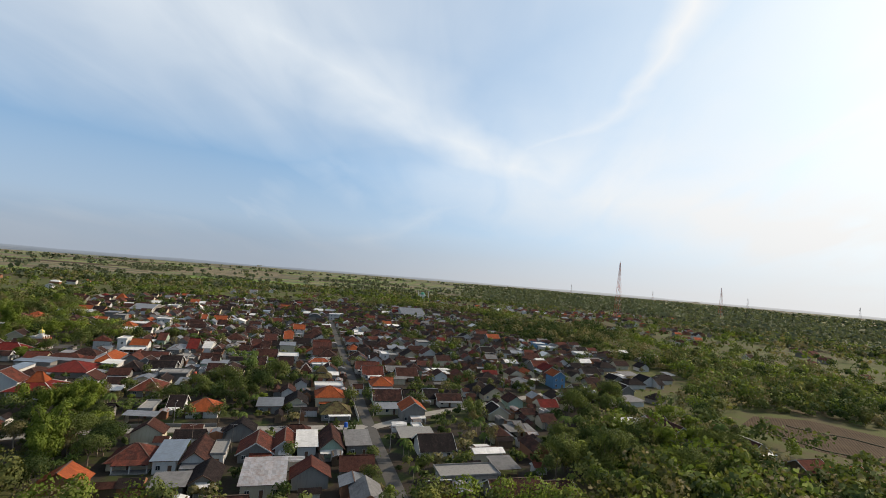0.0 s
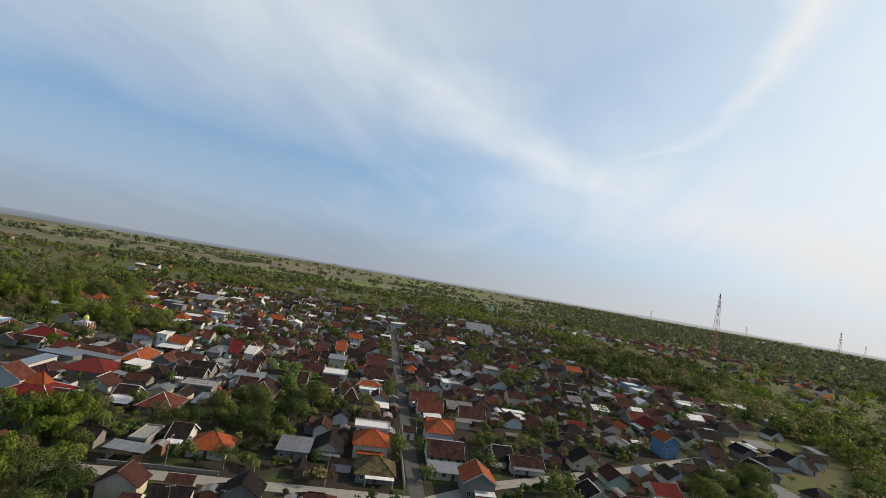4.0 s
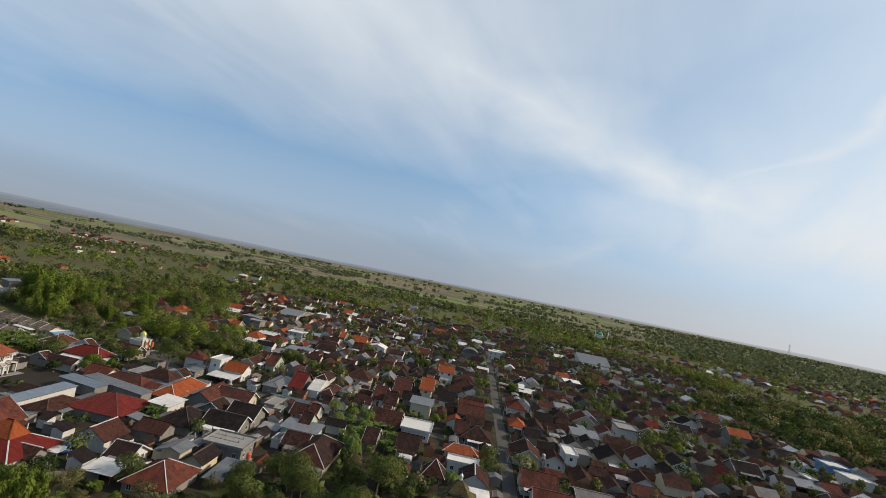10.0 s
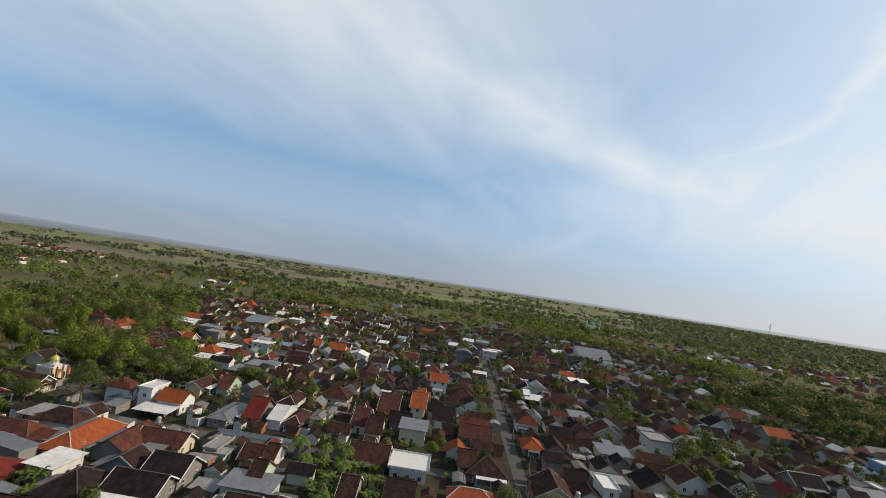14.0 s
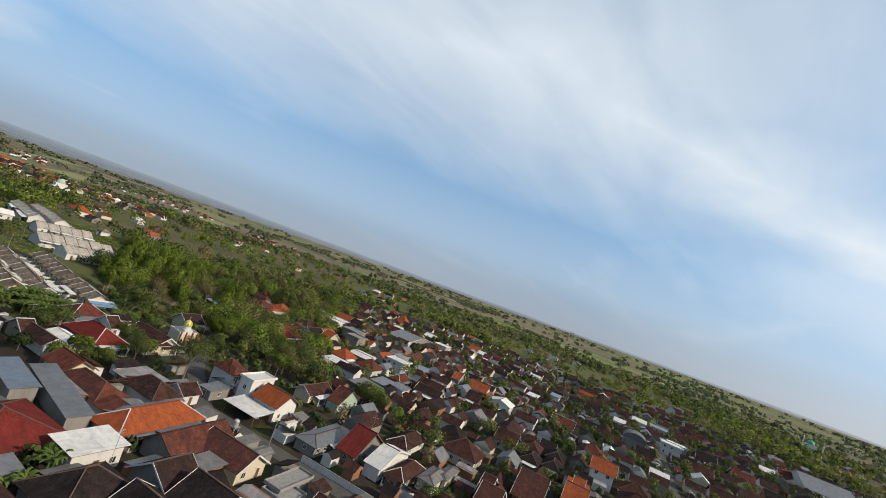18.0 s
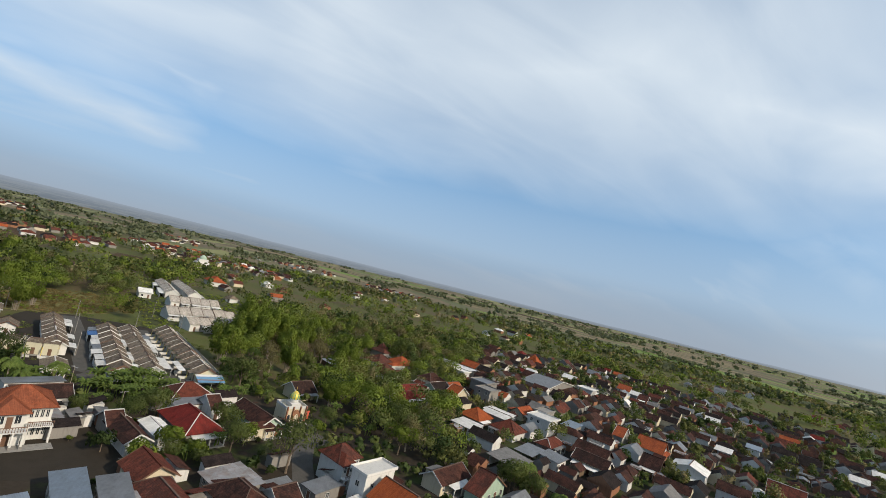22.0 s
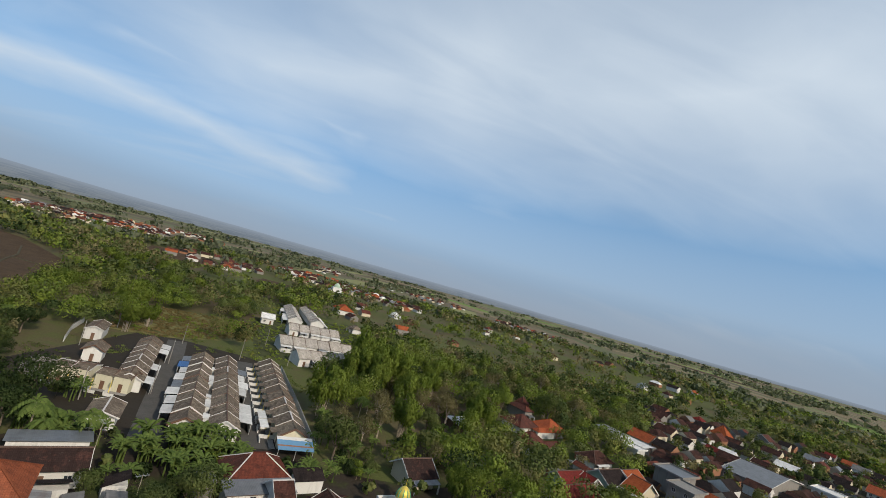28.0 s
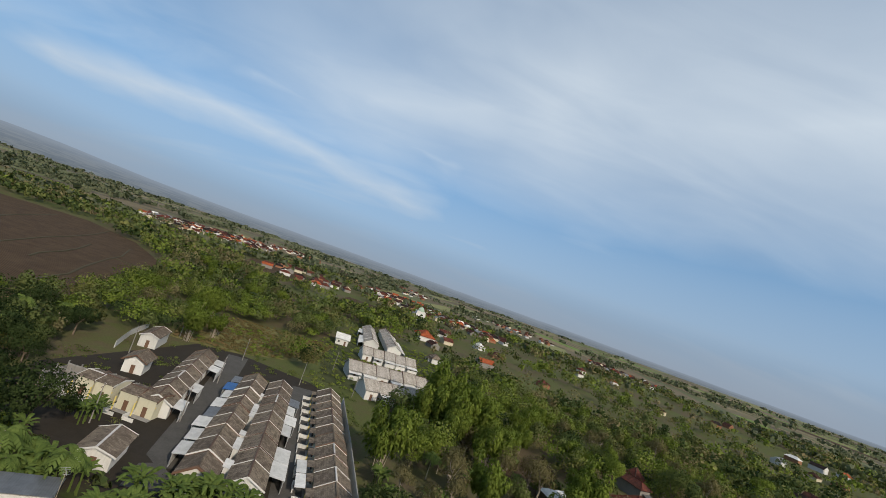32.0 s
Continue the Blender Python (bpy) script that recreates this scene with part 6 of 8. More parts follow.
# ---- the estate of small row houses ----
def row(x0, y0, x1, y1, units, deep, h, front, wall, seed, tiles="estate"):
    """Row houses side by side along a line; front: which side their porches face."""
    rng = random.Random(seed)
    turn = math.degrees(math.atan2(y1 - y0, x1 - x0))
    long = math.hypot(x1 - x0, y1 - y0) / units
    for k in range(units):
        f = (k + 0.5) / units
        x, y = x0 + (x1 - x0) * f, y0 + (y1 - y0) * f
        unit = put_house(x, y, long - 0.05, deep, turn + (180 if front < 0 else 0), h + rng.uniform(-0.22, 0.22), "gx", tiles, wall, detail=1, rise=0.55 if seed != 5 else 0.2, annex=False, over=0.55 if seed != 5 else 0.2,
                         label="small row house with grey-brown tile gable roof")
        unit.name = "row_house"
        tagged(unit, group="estate row houses")
        b = deep / 2 - 0.44
        # party wall that stands a little above the tiles
        top = h + b * 0.55
        bar("party_wall", (long / 2 - 0.06, -deep / 2, h - 0.12), (long / 2 - 0.06, 0, top + 0.16), 0.1, "cap", unit, "weathered party-wall coping", 0.2)
        bar("party_wall", (long / 2 - 0.06, deep / 2, h - 0.12), (long / 2 - 0.06, 0, top + 0.16), 0.1, "cap", unit, "weathered party-wall coping", 0.2)
        kind = rng.random()
        if wall == "yellow":
            boxes("garden_wall", [((-long / 2 + 0.05, -b - 3.6, 0), (-long / 2 + 0.2, -b - 0.01, 0.95)), ((-long / 2 + 0.2, -b - 3.6, 0), (0.3, -b - 3.45, 0.7))], "w_white", unit)
            box("porch_post", (-long / 2 + 0.25, -b - 1.5, 0), (-long / 2 + 0.45, -b - 1.3, 2.7), "yellow", unit, "yellow painted porch post")
            if seed != 5: slab("porch_roof", [(-long / 2 + 0.1, -b - 1.7, 2.72), (0.2, -b - 1.7, 2.72), (0.2, -b - 0.3, 2.95), (-long / 2 + 0.1, -b - 0.3, 2.95)], 0.1, "estate", unit)
            box("yellow_band", (0.3, -b - 0.2, 2.3), (long / 2 - 0.1, -b - 0.004, 2.6), "yellow", unit, "yellow painted lintel band")
            box("porch_floor", (-long / 2 + 0.2, -b - 1.6, 0), (long / 2 - 0.1, -b - 0.36, 0.15), "concrete", unit)
            if rng.random() < 0.3:
                slab("carport_roof", [(-long / 2 + 0.2, -b - 3.6, 2.4), (long / 2 - 0.1, -b - 3.6, 2.4), (long / 2 - 0.1, -b - 1.75, 2.6), (-long / 2 + 0.2, -b - 1.75, 2.6)], 0.05, "white", unit)
                box("post", (0.0, -b - 3.4, 0), (0.12, -b - 3.28, 2.39), "steel", unit)
        elif kind < 0.78:
            cover = rng.choices(["white", "zinc", "bluesheet"], [14, 1, 0.7])[0]
            deepen, cut = rng.uniform(2.2, 3.3), rng.uniform(0.1, 0.9)
            if seed == 2 and k in (1, 2, 3):   # three carports under one long pale roof
                cover, deepen, cut = "white", 3.3, 0.0
            slab("carport_roof", [(-long / 2 + 0.1, -b - deepen, 2.5), (long / 2 - cut, -b - deepen, 2.5), (long / 2 - cut, -b - 0.01, 2.85), (-long / 2 + 0.1, -b - 0.01, 2.85)], 0.05, cover, unit)
            for sx in (-long / 2 + 0.2, long / 2 - cut - 0.25):
                box("post", (sx, -b - deepen + 0.15, 0), (sx + 0.12, -b - deepen + 0.27, 2.5), "steel", unit)
            box("front_wall", (-long / 2 + 0.33, -b - deepen + 0.15, 0), (long / 2 - cut - 0.26, -b - deepen + 0.27, rng.uniform(1.4, 2.2)), "w_white", unit)


row(-260.0, 236.0, -314.2, 226.3, 9, 6.5, 3.1, -1, "white", 1)
row(-261.2, 243.6, -315.6, 233.0, 9, 6.5, 3.1, 1, "white", 2)
row(-264.0, 258.0, -322.5, 245.3, 11, 7.0, 3.1, -1, "yellow", 3)
awning = thing("striped_awning", -264.0, 258.0, 0, 12, "blue and white sheet awning beside a row house", "awning")
for k, (mat, f0, f1) in enumerate((("w_white", 0.0, 0.25), ("w_blue", 0.255, 0.62), ("w_brick", 0.625, 0.72), ("w_blue", 0.725, 1.0))):
    slab("awning_strip", [(0.6 + 4.6 * f1, -3.9, 3.3 - 1.0 * f1), (0.6 + 4.6 * f1, 3.9, 3.3 - 1.0 * f1), (0.6 + 4.6 * f0, 3.9, 3.3 - 1.0 * f0), (0.6 + 4.6 * f0, -3.9, 3.3 - 1.0 * f0)], 0.05, mat, awning)
for sy in (-3.7, 0.0, 3.7):
    box("awning_post", (4.9, sy - 0.06, 0), (5.02, sy + 0.06, 2.28), "steel", awning)
row(-281.0, 217.5, -320.6, 209.2, 7, 6.5, 3.1, 1, "white", 4)
row(-283.2, 201.8, -282.8, 209.6, 2, 6.0, 3.5, 1, "yellow", 5)
row(-282.7, 210.9, -282.3, 218.8, 2, 6.0, 3.5, 1, "yellow", 5)
for k, f in enumerate((0.12, 0.27, 0.36, 0.55, 0.63, 0.8)):
    cover = thing("yard_cover", -260.6 - 54.3 * f, 239.8 - 10.2 * f, 0, 190.6, "pale sheet over the narrow yard between house rows", "canopy", "yard covers")
    wide = (3.2, 5.0, 2.4)[k % 3]
    slab("sheet", [(-wide / 2, -0.75, 3.0), (wide / 2, -0.75, 3.0), (wide / 2, 0.75, 3.2), (-wide / 2, 0.75, 3.2)], 0.04, "white", cover)
    box("yard_wall", (-wide / 2 + 0.1, -0.5, 0), (-wide / 2 + 0.24, 0.5, 2.98), "w_white", cover)
# the end of the estate: sheds, an unfinished house and rows farther off
put_house(-262.3, 220.6, 6.2, 8.8, 102, 2.9, "gy", "estate", "white", detail=1, annex=False, rise=0.35, label="low white building with worn grey-brown roof")
put_house(-301.5, 201.5, 5.8, 7.2, 102, 3.3, "gy", "estate", "white", detail=1, annex=False, rise=0.55, label="white gabled house with grey tile roof")
put_house(-324.5, 192.0, 5.4, 11.0, 102, 3.3, "gy", "estate", "white", detail=1, annex=False, rise=0.4, label="white detached house at the estate edge")
row(-343.5, 252.5, -356.5, 277.0, 5, 9.5, 3.2, 1, "white", 6, "estatepale")
row(-364.5, 244.0, -376.0, 276.0, 6, 10.5, 3.3, 1, "white", 7, "estatepale")
row(-402.0, 245.0, -410.0, 271.0, 5, 10.0, 3.3, 1, "white", 8, "estatepale")
row(-428.0, 247.5, -482.0, 240.0, 7, 8.5, 3.3, -1, "white", 9, "estatepale")
row(-434.0, 260.0, -492.0, 250.0, 7, 8.5, 3.3, 1, "white", 10, "estatepale")
put_house(-391.0, 290.0, 10.5, 8.0, 100, 4.6, "shed", "zinc", "grey", detail=1, label="modern grey house with a sloping sheet roof")
put_house(-456.0, 284.0, 9.0, 7.0, 15, 3.4, "hip", "estate", "white", detail=1)
put_house(-545.0, 279.0, 18.0, 14.0, 15, 4.0, "hip", "orange", "white", detail=1)
put_house(-421.0, 233.0, 7.5, 12, 100, 3.2, "gx", "white", "white", detail=1, annex=False)


def unfinished_house(x, y, w, d, turn, h):
    t = thing("unfinished_house", x, y, 0, turn, "unfinished concrete house without a roof", "house")
    take(x, y, w, d, turn)
    a, b = w / 2, d / 2
    for sx in (-a, 0, a - 0.2):
        for sy in (-b, 0, b - 0.2):
            box("column", (sx, sy, 0), (sx + 0.2, sy + 0.2, h + 0.5), "concrete", t)
    for sy in (-b, 0, b - 0.2):
        box("beam", (-a + 0.21, sy + 0.02, h - 0.25), (a - 0.21, sy + 0.18, h), "concrete", t)
    box("back_wall", (-a + 0.2, b - 0.17, 0), (a - 0.21, b - 0.03, h - 0.26), "w_grey", t)
    box("side_wall", (-a + 0.03, -b + 0.21, 0), (-a + 0.17, b - 0.21, h - 0.4), "w_grey", t)
    box("floor_slab", (-a + 0.2, -b + 0.2, 0.0), (a - 0.2, b - 0.2, 0.12), "concrete", t)
    return t


unfinished_house(-282.0, 199.0, 5.4, 7.0, 92, 3.2)
unfinished_house(-135.5, 241.5, 10.5, 5.0, 22, 3.8)


def pole(x, y, tall, turn, lamp=False):
    t = thing("street_lamp" if lamp else "utility_pole", x, y, 0, turn, "slim grey street lamp with curved arm" if lamp else "grey concrete utility pole with cross arm", "street lamp" if lamp else "pole", "poles along the streets")
    part("shaft", limbs_mesh("shaft", [[((0, 0, 0), 0.13), ((0, 0, tall * 0.6), 0.10), ((0, 0, tall), 0.07)]], "w_grey", 8), t)
    if lamp:
        bar("arm", (0, 0, tall - 0.06), (1.5, 0, tall + 0.25), 0.07, "steel", t)
        box("lamp_head", (1.4, -0.12, tall + 0.2), (2.0, 0.12, tall + 0.32), "w_white", t)
    else:
        box("cross_arm", (-0.9, -0.06, tall - 0.7), (0.9, 0.06, tall - 0.58), "wood", t)
        for sx in (-0.8, -0.3, 0.3, 0.8):
            part("insulator", limbs_mesh("insulator", [[((sx, 0, tall - 0.58), 0.05), ((sx, 0, tall - 0.4), 0.05)]], "w_white", 6), t)
    return t


for px, py, pt in ((-310.9, 193.7, 20), (-339.5, 192.2, 20), (-283.1, 222.5, 12), (-310.5, 218.0, 12), (-337.4, 214.2, 12), (-331.7, 234.9, 12), (-362.3, 239.9, 12), (-337.1, 251.2, 12), (-271.5, 212.0, 12)):
    pole(px, py, 7.5, pt)
for k in range(9):
    pole(-25.5 - 13.2 * k, 190.0 + 32.5 * k, 8.0, 22)
for px, py, pt in ((-166.5, 277.5, 300), (-249.8, 393.3, 0), (-127.0, 294.0, 300), (-96.0, 189.5, 110), (-60.0, 203.5, 110), (12.0, 268.0, 135)):
    pole(px, py, 7.5, pt, True)


def dome_shape(r, high, squash, steps=10, sides=18, point=0.0):
    vs, fs = [], []
    for j in range(steps + 1):
        a = math.pi / 2 * j / steps
        rr = r * math.cos(a) * (1 + 0.12 * math.sin(2 * a))
        z = high * math.sin(a) + point * (j / steps) ** 4
        for k in range(sides):
            vs.append((rr * math.cos(math.tau * k / sides), rr * math.sin(math.tau * k / sides), z))
    for j in range(steps):
        for k in range(sides):
            a, b = j * sides + k, j * sides + (k + 1) % sides
            fs.append((a, b, b + sides, a + sides))
    fs.append(tuple(range(sides))[::-1])
    return vs, fs


def arch_front(wide, high, deep):
    """A solid arched panel for a niche."""
    pts = [(-wide / 2, 0), (wide / 2, 0), (wide / 2, high * 0.6)] + [(wide / 2 * math.cos(math.pi * k / 8), high * 0.6 + high * 0.4 * math.sin(math.pi * k / 8)) for k in range(1, 8)] + [(-wide / 2, high * 0.6)]
    n = len(pts)
    vs = [(x, -deep, z) for x, z in pts] + [(x, 0, z) for x, z in pts]
    return vs, [tuple(range(n)), tuple(range(2 * n - 1, n - 1, -1))] + [(i, i + n, (i + 1) % n + n, (i + 1) % n) for i in range(n)]


def gold_mosque(x, y, turn):
    t = thing("mosque", x, y, 0, turn, "small prayer house with striped gold dome and arched brown front", "mosque")
    take(x, y, 9, 8, turn)
    box("hall", (-3.6, -3.0, 0), (3.6, 3.4, 4.2), "w_cream", t)
    boxes("parapet", [((-3.7, -3.1, 4.2), (3.7, -2.9, 4.9)), ((-3.7, 3.3, 4.2), (3.7, 3.5, 4.9)), ((-3.7, -2.9, 4.2), (-3.5, 3.3, 4.9)), ((3.5, -2.9, 4.2), (3.7, 3.3, 4.9))], "w_white", t)
    for sx in (-3.4, -1.35, 1.05, 3.1):
        box("pillar", (sx, -3.6, 0), (sx + 0.34, -3.11, 4.9), "w_brick", t, "brown stone-clad pillar")
    part("portal", mesh_of("portal", *arch_front(2.2, 4.0, 0.4), "w_brick"), t, "brown arched portal", pose(0.03, -3.12, 0))
    part("niche", mesh_of("niche", *arch_front(1.3, 2.9, 0.1), "w_cream"), t, "pale inner arch", pose(0.03, -3.525, 0))
    for sx in (-2.35, 2.1):
        part("window", mesh_of("window", *arch_front(0.9, 2.2, 0.08), "glass"), t, "dark arched window", pose(sx + 0.1, -3.01, 0.5))
    box("drum_base", (-1.6, -2.2, 4.21), (1.6, 1.4, 5.3), "w_white", t)
    part("drum", limbs_mesh("drum", [[((0, -0.4, 5.3), 1.35), ((0, -0.4, 6.3), 1.35)]], "w_white", 18), t)
    vs, fs = dome_shape(1.4, 1.9, 1.0, 10, 18, 0.25)
    part("dome", mesh_of("dome", vs, fs, "gold"), t, "", pose(0, -0.4, 6.31))
    for k in range(9):
        a = math.tau * k / 9
        ring = [((1.43 * math.cos(a) * math.cos(q) * (1 + .12 * math.sin(2 * q)), 1.43 * math.sin(a) * math.cos(q) * (1 + .12 * math.sin(2 * q)), 1.92 * math.sin(q)), 0.11 * math.cos(q) + 0.02) for q in (0.02, 0.3, 0.6, 0.9, 1.2, 1.45)]
        part("dome_rib", limbs_mesh("dome_rib", [ring], "greendome", 4), t, "green dome rib", pose(0, -0.4, 6.31))
    bar("finial", (0, -0.4, 8.3), (0, -0.4, 9.5), 0.08, "gold", t)
    box("banner", (3.8, -3.4, 1.4), (4.6, -3.35, 3.6), "redsteel", t, "red banner")
    box("terrace", (-4.0, -5.2, 0), (4.0, -3.62, 0.35), "concrete", t)
    return t


gold_mosque(-237.5, 278.0, 105).scale = (0.88, 0.9, 1.0)
patch("mosque_court", [(-226.5, 274.0), (-218.0, 277.5), (-221.5, 287.0), (-230.0, 283.5)], "asphalt", 0.04, "dark paved forecourt of the prayer house", "pavement")


def tiered_mosque(x, y, turn):
    t = thing("mosque", x, y, 0, turn, "old prayer house with mossy two-tier roof and silver finial", "mosque")
    take(x, y, 10, 10, turn)
    box("hall", (-4.2, -4.2, 0), (4.2, 4.2, 3.4), "w_white", t)
    for base, r0, r1, z0, z1 in (("lower_roof", 5.0, 2.2, 3.2, 5.0), ("upper_roof", 2.7, 0.35, 5.4, 8.2)):
        for k in range(4):
            c, s = math.cos(math.pi / 2 * k), math.sin(math.pi / 2 * k)
            q = [(-r0, -r0, z0), (r0, -r0, z0), (r1, -r1, z1), (-r1, -r1, z1)]
            slab(base, [(px * c - py * s, px * s + py * c, z) for px, py, z in q], 0.1, "moss", t)
    box("clerestory", (-2.0, -2.0, 4.5), (2.0, 2.0, 5.42), "w_white", t)
    part("finial_drum", limbs_mesh("finial_drum", [[((0, 0, 8.0), 0.5), ((0, 0, 8.7), 0.45)]], "w_white", 12), t)
    part("finial_dome", mesh_of("finial_dome", *dome_shape(0.55, 0.75, 1, 6, 12, 0.3), "steel"), t, "silver dome", pose(0, 0, 8.7))
    bar("finial", (0, 0, 9.7), (0, 0, 10.3), 0.06, "steel", t)
    return t


tiered_mosque(-74.0, 262.0, 22)


def far_mosque(x, y, size, turn, wall, label):
    t = thing("mosque", x, y, 0, turn, label, "mosque")
    take(x, y, size * 1.6, size * 1.6, turn)
    h = size * 0.45
    box("hall", (-size / 2, -size / 2, 0), (size / 2, size / 2, h), wall, t)
    box("upper_hall", (-size / 3, -size / 3, h + 0.01), (size / 3, size / 3, h * 1.5), "w_white", t)
    part("dome", mesh_of("dome", *dome_shape(size * 0.24, size * 0.28, 1, 8, 16, 0.8), "greendome" if wall != "w_white" else "w_green"), t, "", pose(0, 0, h * 1.5))
    for sx in (-1, 1) if wall != "w_white" else ():
        part("minaret", limbs_mesh("minaret", [[((sx * size * 0.62, -size * 0.5, 0), size * 0.05), ((sx * size * 0.62, -size * 0.5, h * 2.3), size * 0.04), ((sx * size * 0.62, -size * 0.5, h * 2.7), 0.1)]], "w_white", 10), t)
    for k in range(5):
        box("window", (-size * 0.42 + k * size * 0.18, -size / 2 - 0.06, h * 0.25), (-size * 0.34 + k * size * 0.18, -size / 2 - 0.003, h * 0.75), "glass", t)
    return t


far_mosque(-127.0, 990.0, 17.0, 20, "w_green", "far mosque with green dome and slim minarets")
far_mosque(-700.0, 275.0, 15.0, 100, "w_white", "far white mosque with a pale dome")


def villa(x, y, turn, size=1.0, tiles="clay", label="two-storey cream villa with orange hipped roof and balconies"):
    t = thing("villa", x, y, 0, turn, label, "house")
    t.scale = (size, size, min(1.0, size * 1.15))
    take(x, y, 12 * size, 13 * size, turn)
    box("wall", (-4.4, -3.2, 0), (4.4, 5.0, 6.4), "w_white", t)
    box("front_wing", (-4.3, -5.6, 0), (0.2, -3.21, 6.2), "w_white", t)
    low, top = 6.35, 9.4
    c = [(-5.2, -4.0, low), (5.2, -4.0, low), (5.2, 5.8, low), (-5.2, 5.8, low)]
    r1, r2 = (-0.6, 0.9, top), (0.6, 0.9, top)
    for s in ([c[0], c[1], r2, r1], [c[1], c[2], r2], [c[2], c[3], r1, r2], [c[3], c[0], r1]):
        slab("roof_slope", s, 0.1, tiles, t)
    for q, r in ((c[0], r1), (c[1], r2), (c[2], r2), (c[3], r1)):
        bar("hip_cap", q, r, 0.26, tiles, t, "", 0.16)
    w = [(-5.0, -6.4, low - 0.15), (0.9, -6.4, low - 0.15), (0.9, -2.0, low - 0.15), (-5.0, -2.0, low - 0.15)]
    p1, p2 = (-2.05, -3.4, 8.2), (-2.05, 0.2, 8.2)
    for s in ([w[0], w[1], p1], [w[1], w[2], p2, p1], [w[3], w[0], p1, p2]):
        slab("wing_roof_slope", s, 0.1, tiles, t)
    for z in (3.1, 6.12):
        boxes("cornice", [((-4.7, -5.95, z), (0.6, -5.61, z + 0.22)), ((4.41, -3.4, z), (4.75, 5.2, z + 0.22)), ((0.21, -3.55, z), (4.4, -3.21, z + 0.22))], "w_white", t)
    box("balcony_slab", (-4.6, -7.6, 3.12), (0.5, -5.62, 3.3), "w_white", t)
    box("balcony_slab", (0.61, -5.4, 3.12), (4.7, -3.56, 3.3), "w_white", t)
    for x0, x1, yy in ((-4.6, 0.5, -7.6), (0.65, 4.7, -5.4)):
        boxes("balustrade", [((x0, yy, 4.15), (x1, yy + 0.12, 4.27))] + [((x0 + 0.1 + k * (x1 - x0 - 0.2) / 12 - 0.04, yy + 0.02, 3.3), (x0 + 0.1 + k * (x1 - x0 - 0.2) / 12 + 0.04, yy + 0.1, 4.15)) for k in range(13)], "wood", t, "dark balcony railing")
    for sx in (-4.5, -2.9, -1.3, 0.2):
        box("column", (sx - 0.16, -7.5, 0), (sx + 0.16, -7.18, 3.11), "w_white", t)
        box("column_base", (sx - 0.26, -7.58, 0), (sx + 0.26, -7.1, 0.6), "w_grey", t)
    for sx in (0.9, 4.4):
        box("column", (sx - 0.16, -5.3, 0), (sx + 0.16, -4.98, 3.11), "w_white", t)
    for sx in (1.3, 2.1, 2.9, 3.7):
        window(t, sx, -3.2, 4.3, 0.6, 1.5, 0)
        window(t, sx, -3.2, 0.9, 0.6, 1.5, 0)
    window(t, -3.3, -5.6, 4.2, 1.0, 1.6, 0)
    window(t, -0.9, -5.6, 4.2, 1.0, 1.6, 0)
    box("door", (-2.7, -5.68, 0.15), (-1.4, -5.605, 2.5), "wood", t)
    box("upper_door", (-2.5, -5.68, 3.32), (-1.6, -5.605, 5.5), "wood", t)
    for yy in (-1.5, 1.0, 3.5):
        window(t, 4.4, yy, 4.2, 1.0, 1.4, 90)
        window(t, 4.4, yy, 0.9, 1.0, 1.4, 90)
    box("terrace", (-4.9, -8.2, 0), (4.9, -5.63, 0.14), "concrete", t)
    return t


villa(-223.5, 222.0, 108)
villa(-203.5, 281.5, 112, 0.72, "redbrown", "two-storey white house with red-brown hipped roof and balconies")


def joglo(x, y, turn):
    t = thing("joglo_house", x, y, 0, turn, "wide red-roofed house with steep orange joglo peak", "house")
    take(x, y, 17, 15, turn)
    box("wall", (-7, -6, 0), (7, 6, 3.0), "w_white", t)
    for base, a0, b0, a1, b1, z0, z1, mat in (("lower_roof", 8.0, 7.0, 2.9, 2.4, 2.9, 5.2, "red"), ("peak_roof", 3.0, 2.5, 0.9, 0.1, 5.25, 8.4, "orange")):
        c = [(-a0, -b0, z0), (a0, -b0, z0), (a0, b0, z0), (-a0, b0, z0)]
        d = [(-a1, -b1, z1), (a1, -b1, z1), (a1, b1, z1), (-a1, b1, z1)]
        for k in range(4):
            slab(base, [c[k], c[(k + 1) % 4], d[(k + 1) % 4], d[k]], 0.1, mat, t)
            bar("hip_cap", c[k], d[k], 0.26, "orange" if mat == "orange" else "capwhite", t, "", 0.14)
    bar("ridge_cap", (-0.9, 0, 8.45), (0.9, 0, 8.45), 0.35, "orange", t)
    slab("awning", [(7.2, 2.0, 2.5), (10.6, 2.0, 2.5), (10.6, 5.5, 2.7), (7.2, 5.5, 2.7)], 0.05, "white", t)
    for yy in (2.15, 5.2):
        box("awning_post", (10.3, yy, 0), (10.42, yy + 0.12, 2.48), "steel", t)
    for sx in (-4.5, -1.5, 1.5, 4.5):
        window(t, sx, -6, 0.9, 1.1, 1.3, 0)
    return t


joglo(-158.5, 203.0, 22)
put_house(-176.0, 206.0, 8, 13, 112, 3.4, "gx", "redbrown", "white", detail=1)
tarp = thing("tarpaulin_heap", -155.5, 213.5, 0, 20, "blue tarpaulin over a heap in the yard", "tarpaulin")
vs, fs = dome_shape(1.7, 1.9, 1, 6, 12)
rough = random.Random(3)
part("sheet", mesh_of("sheet", [(v[0] * rough.uniform(0.85, 1.15), v[1] * rough.uniform(0.85, 1.15), v[2] * rough.uniform(0.85, 1.1)) for v in vs], fs, "tank"), tarp)


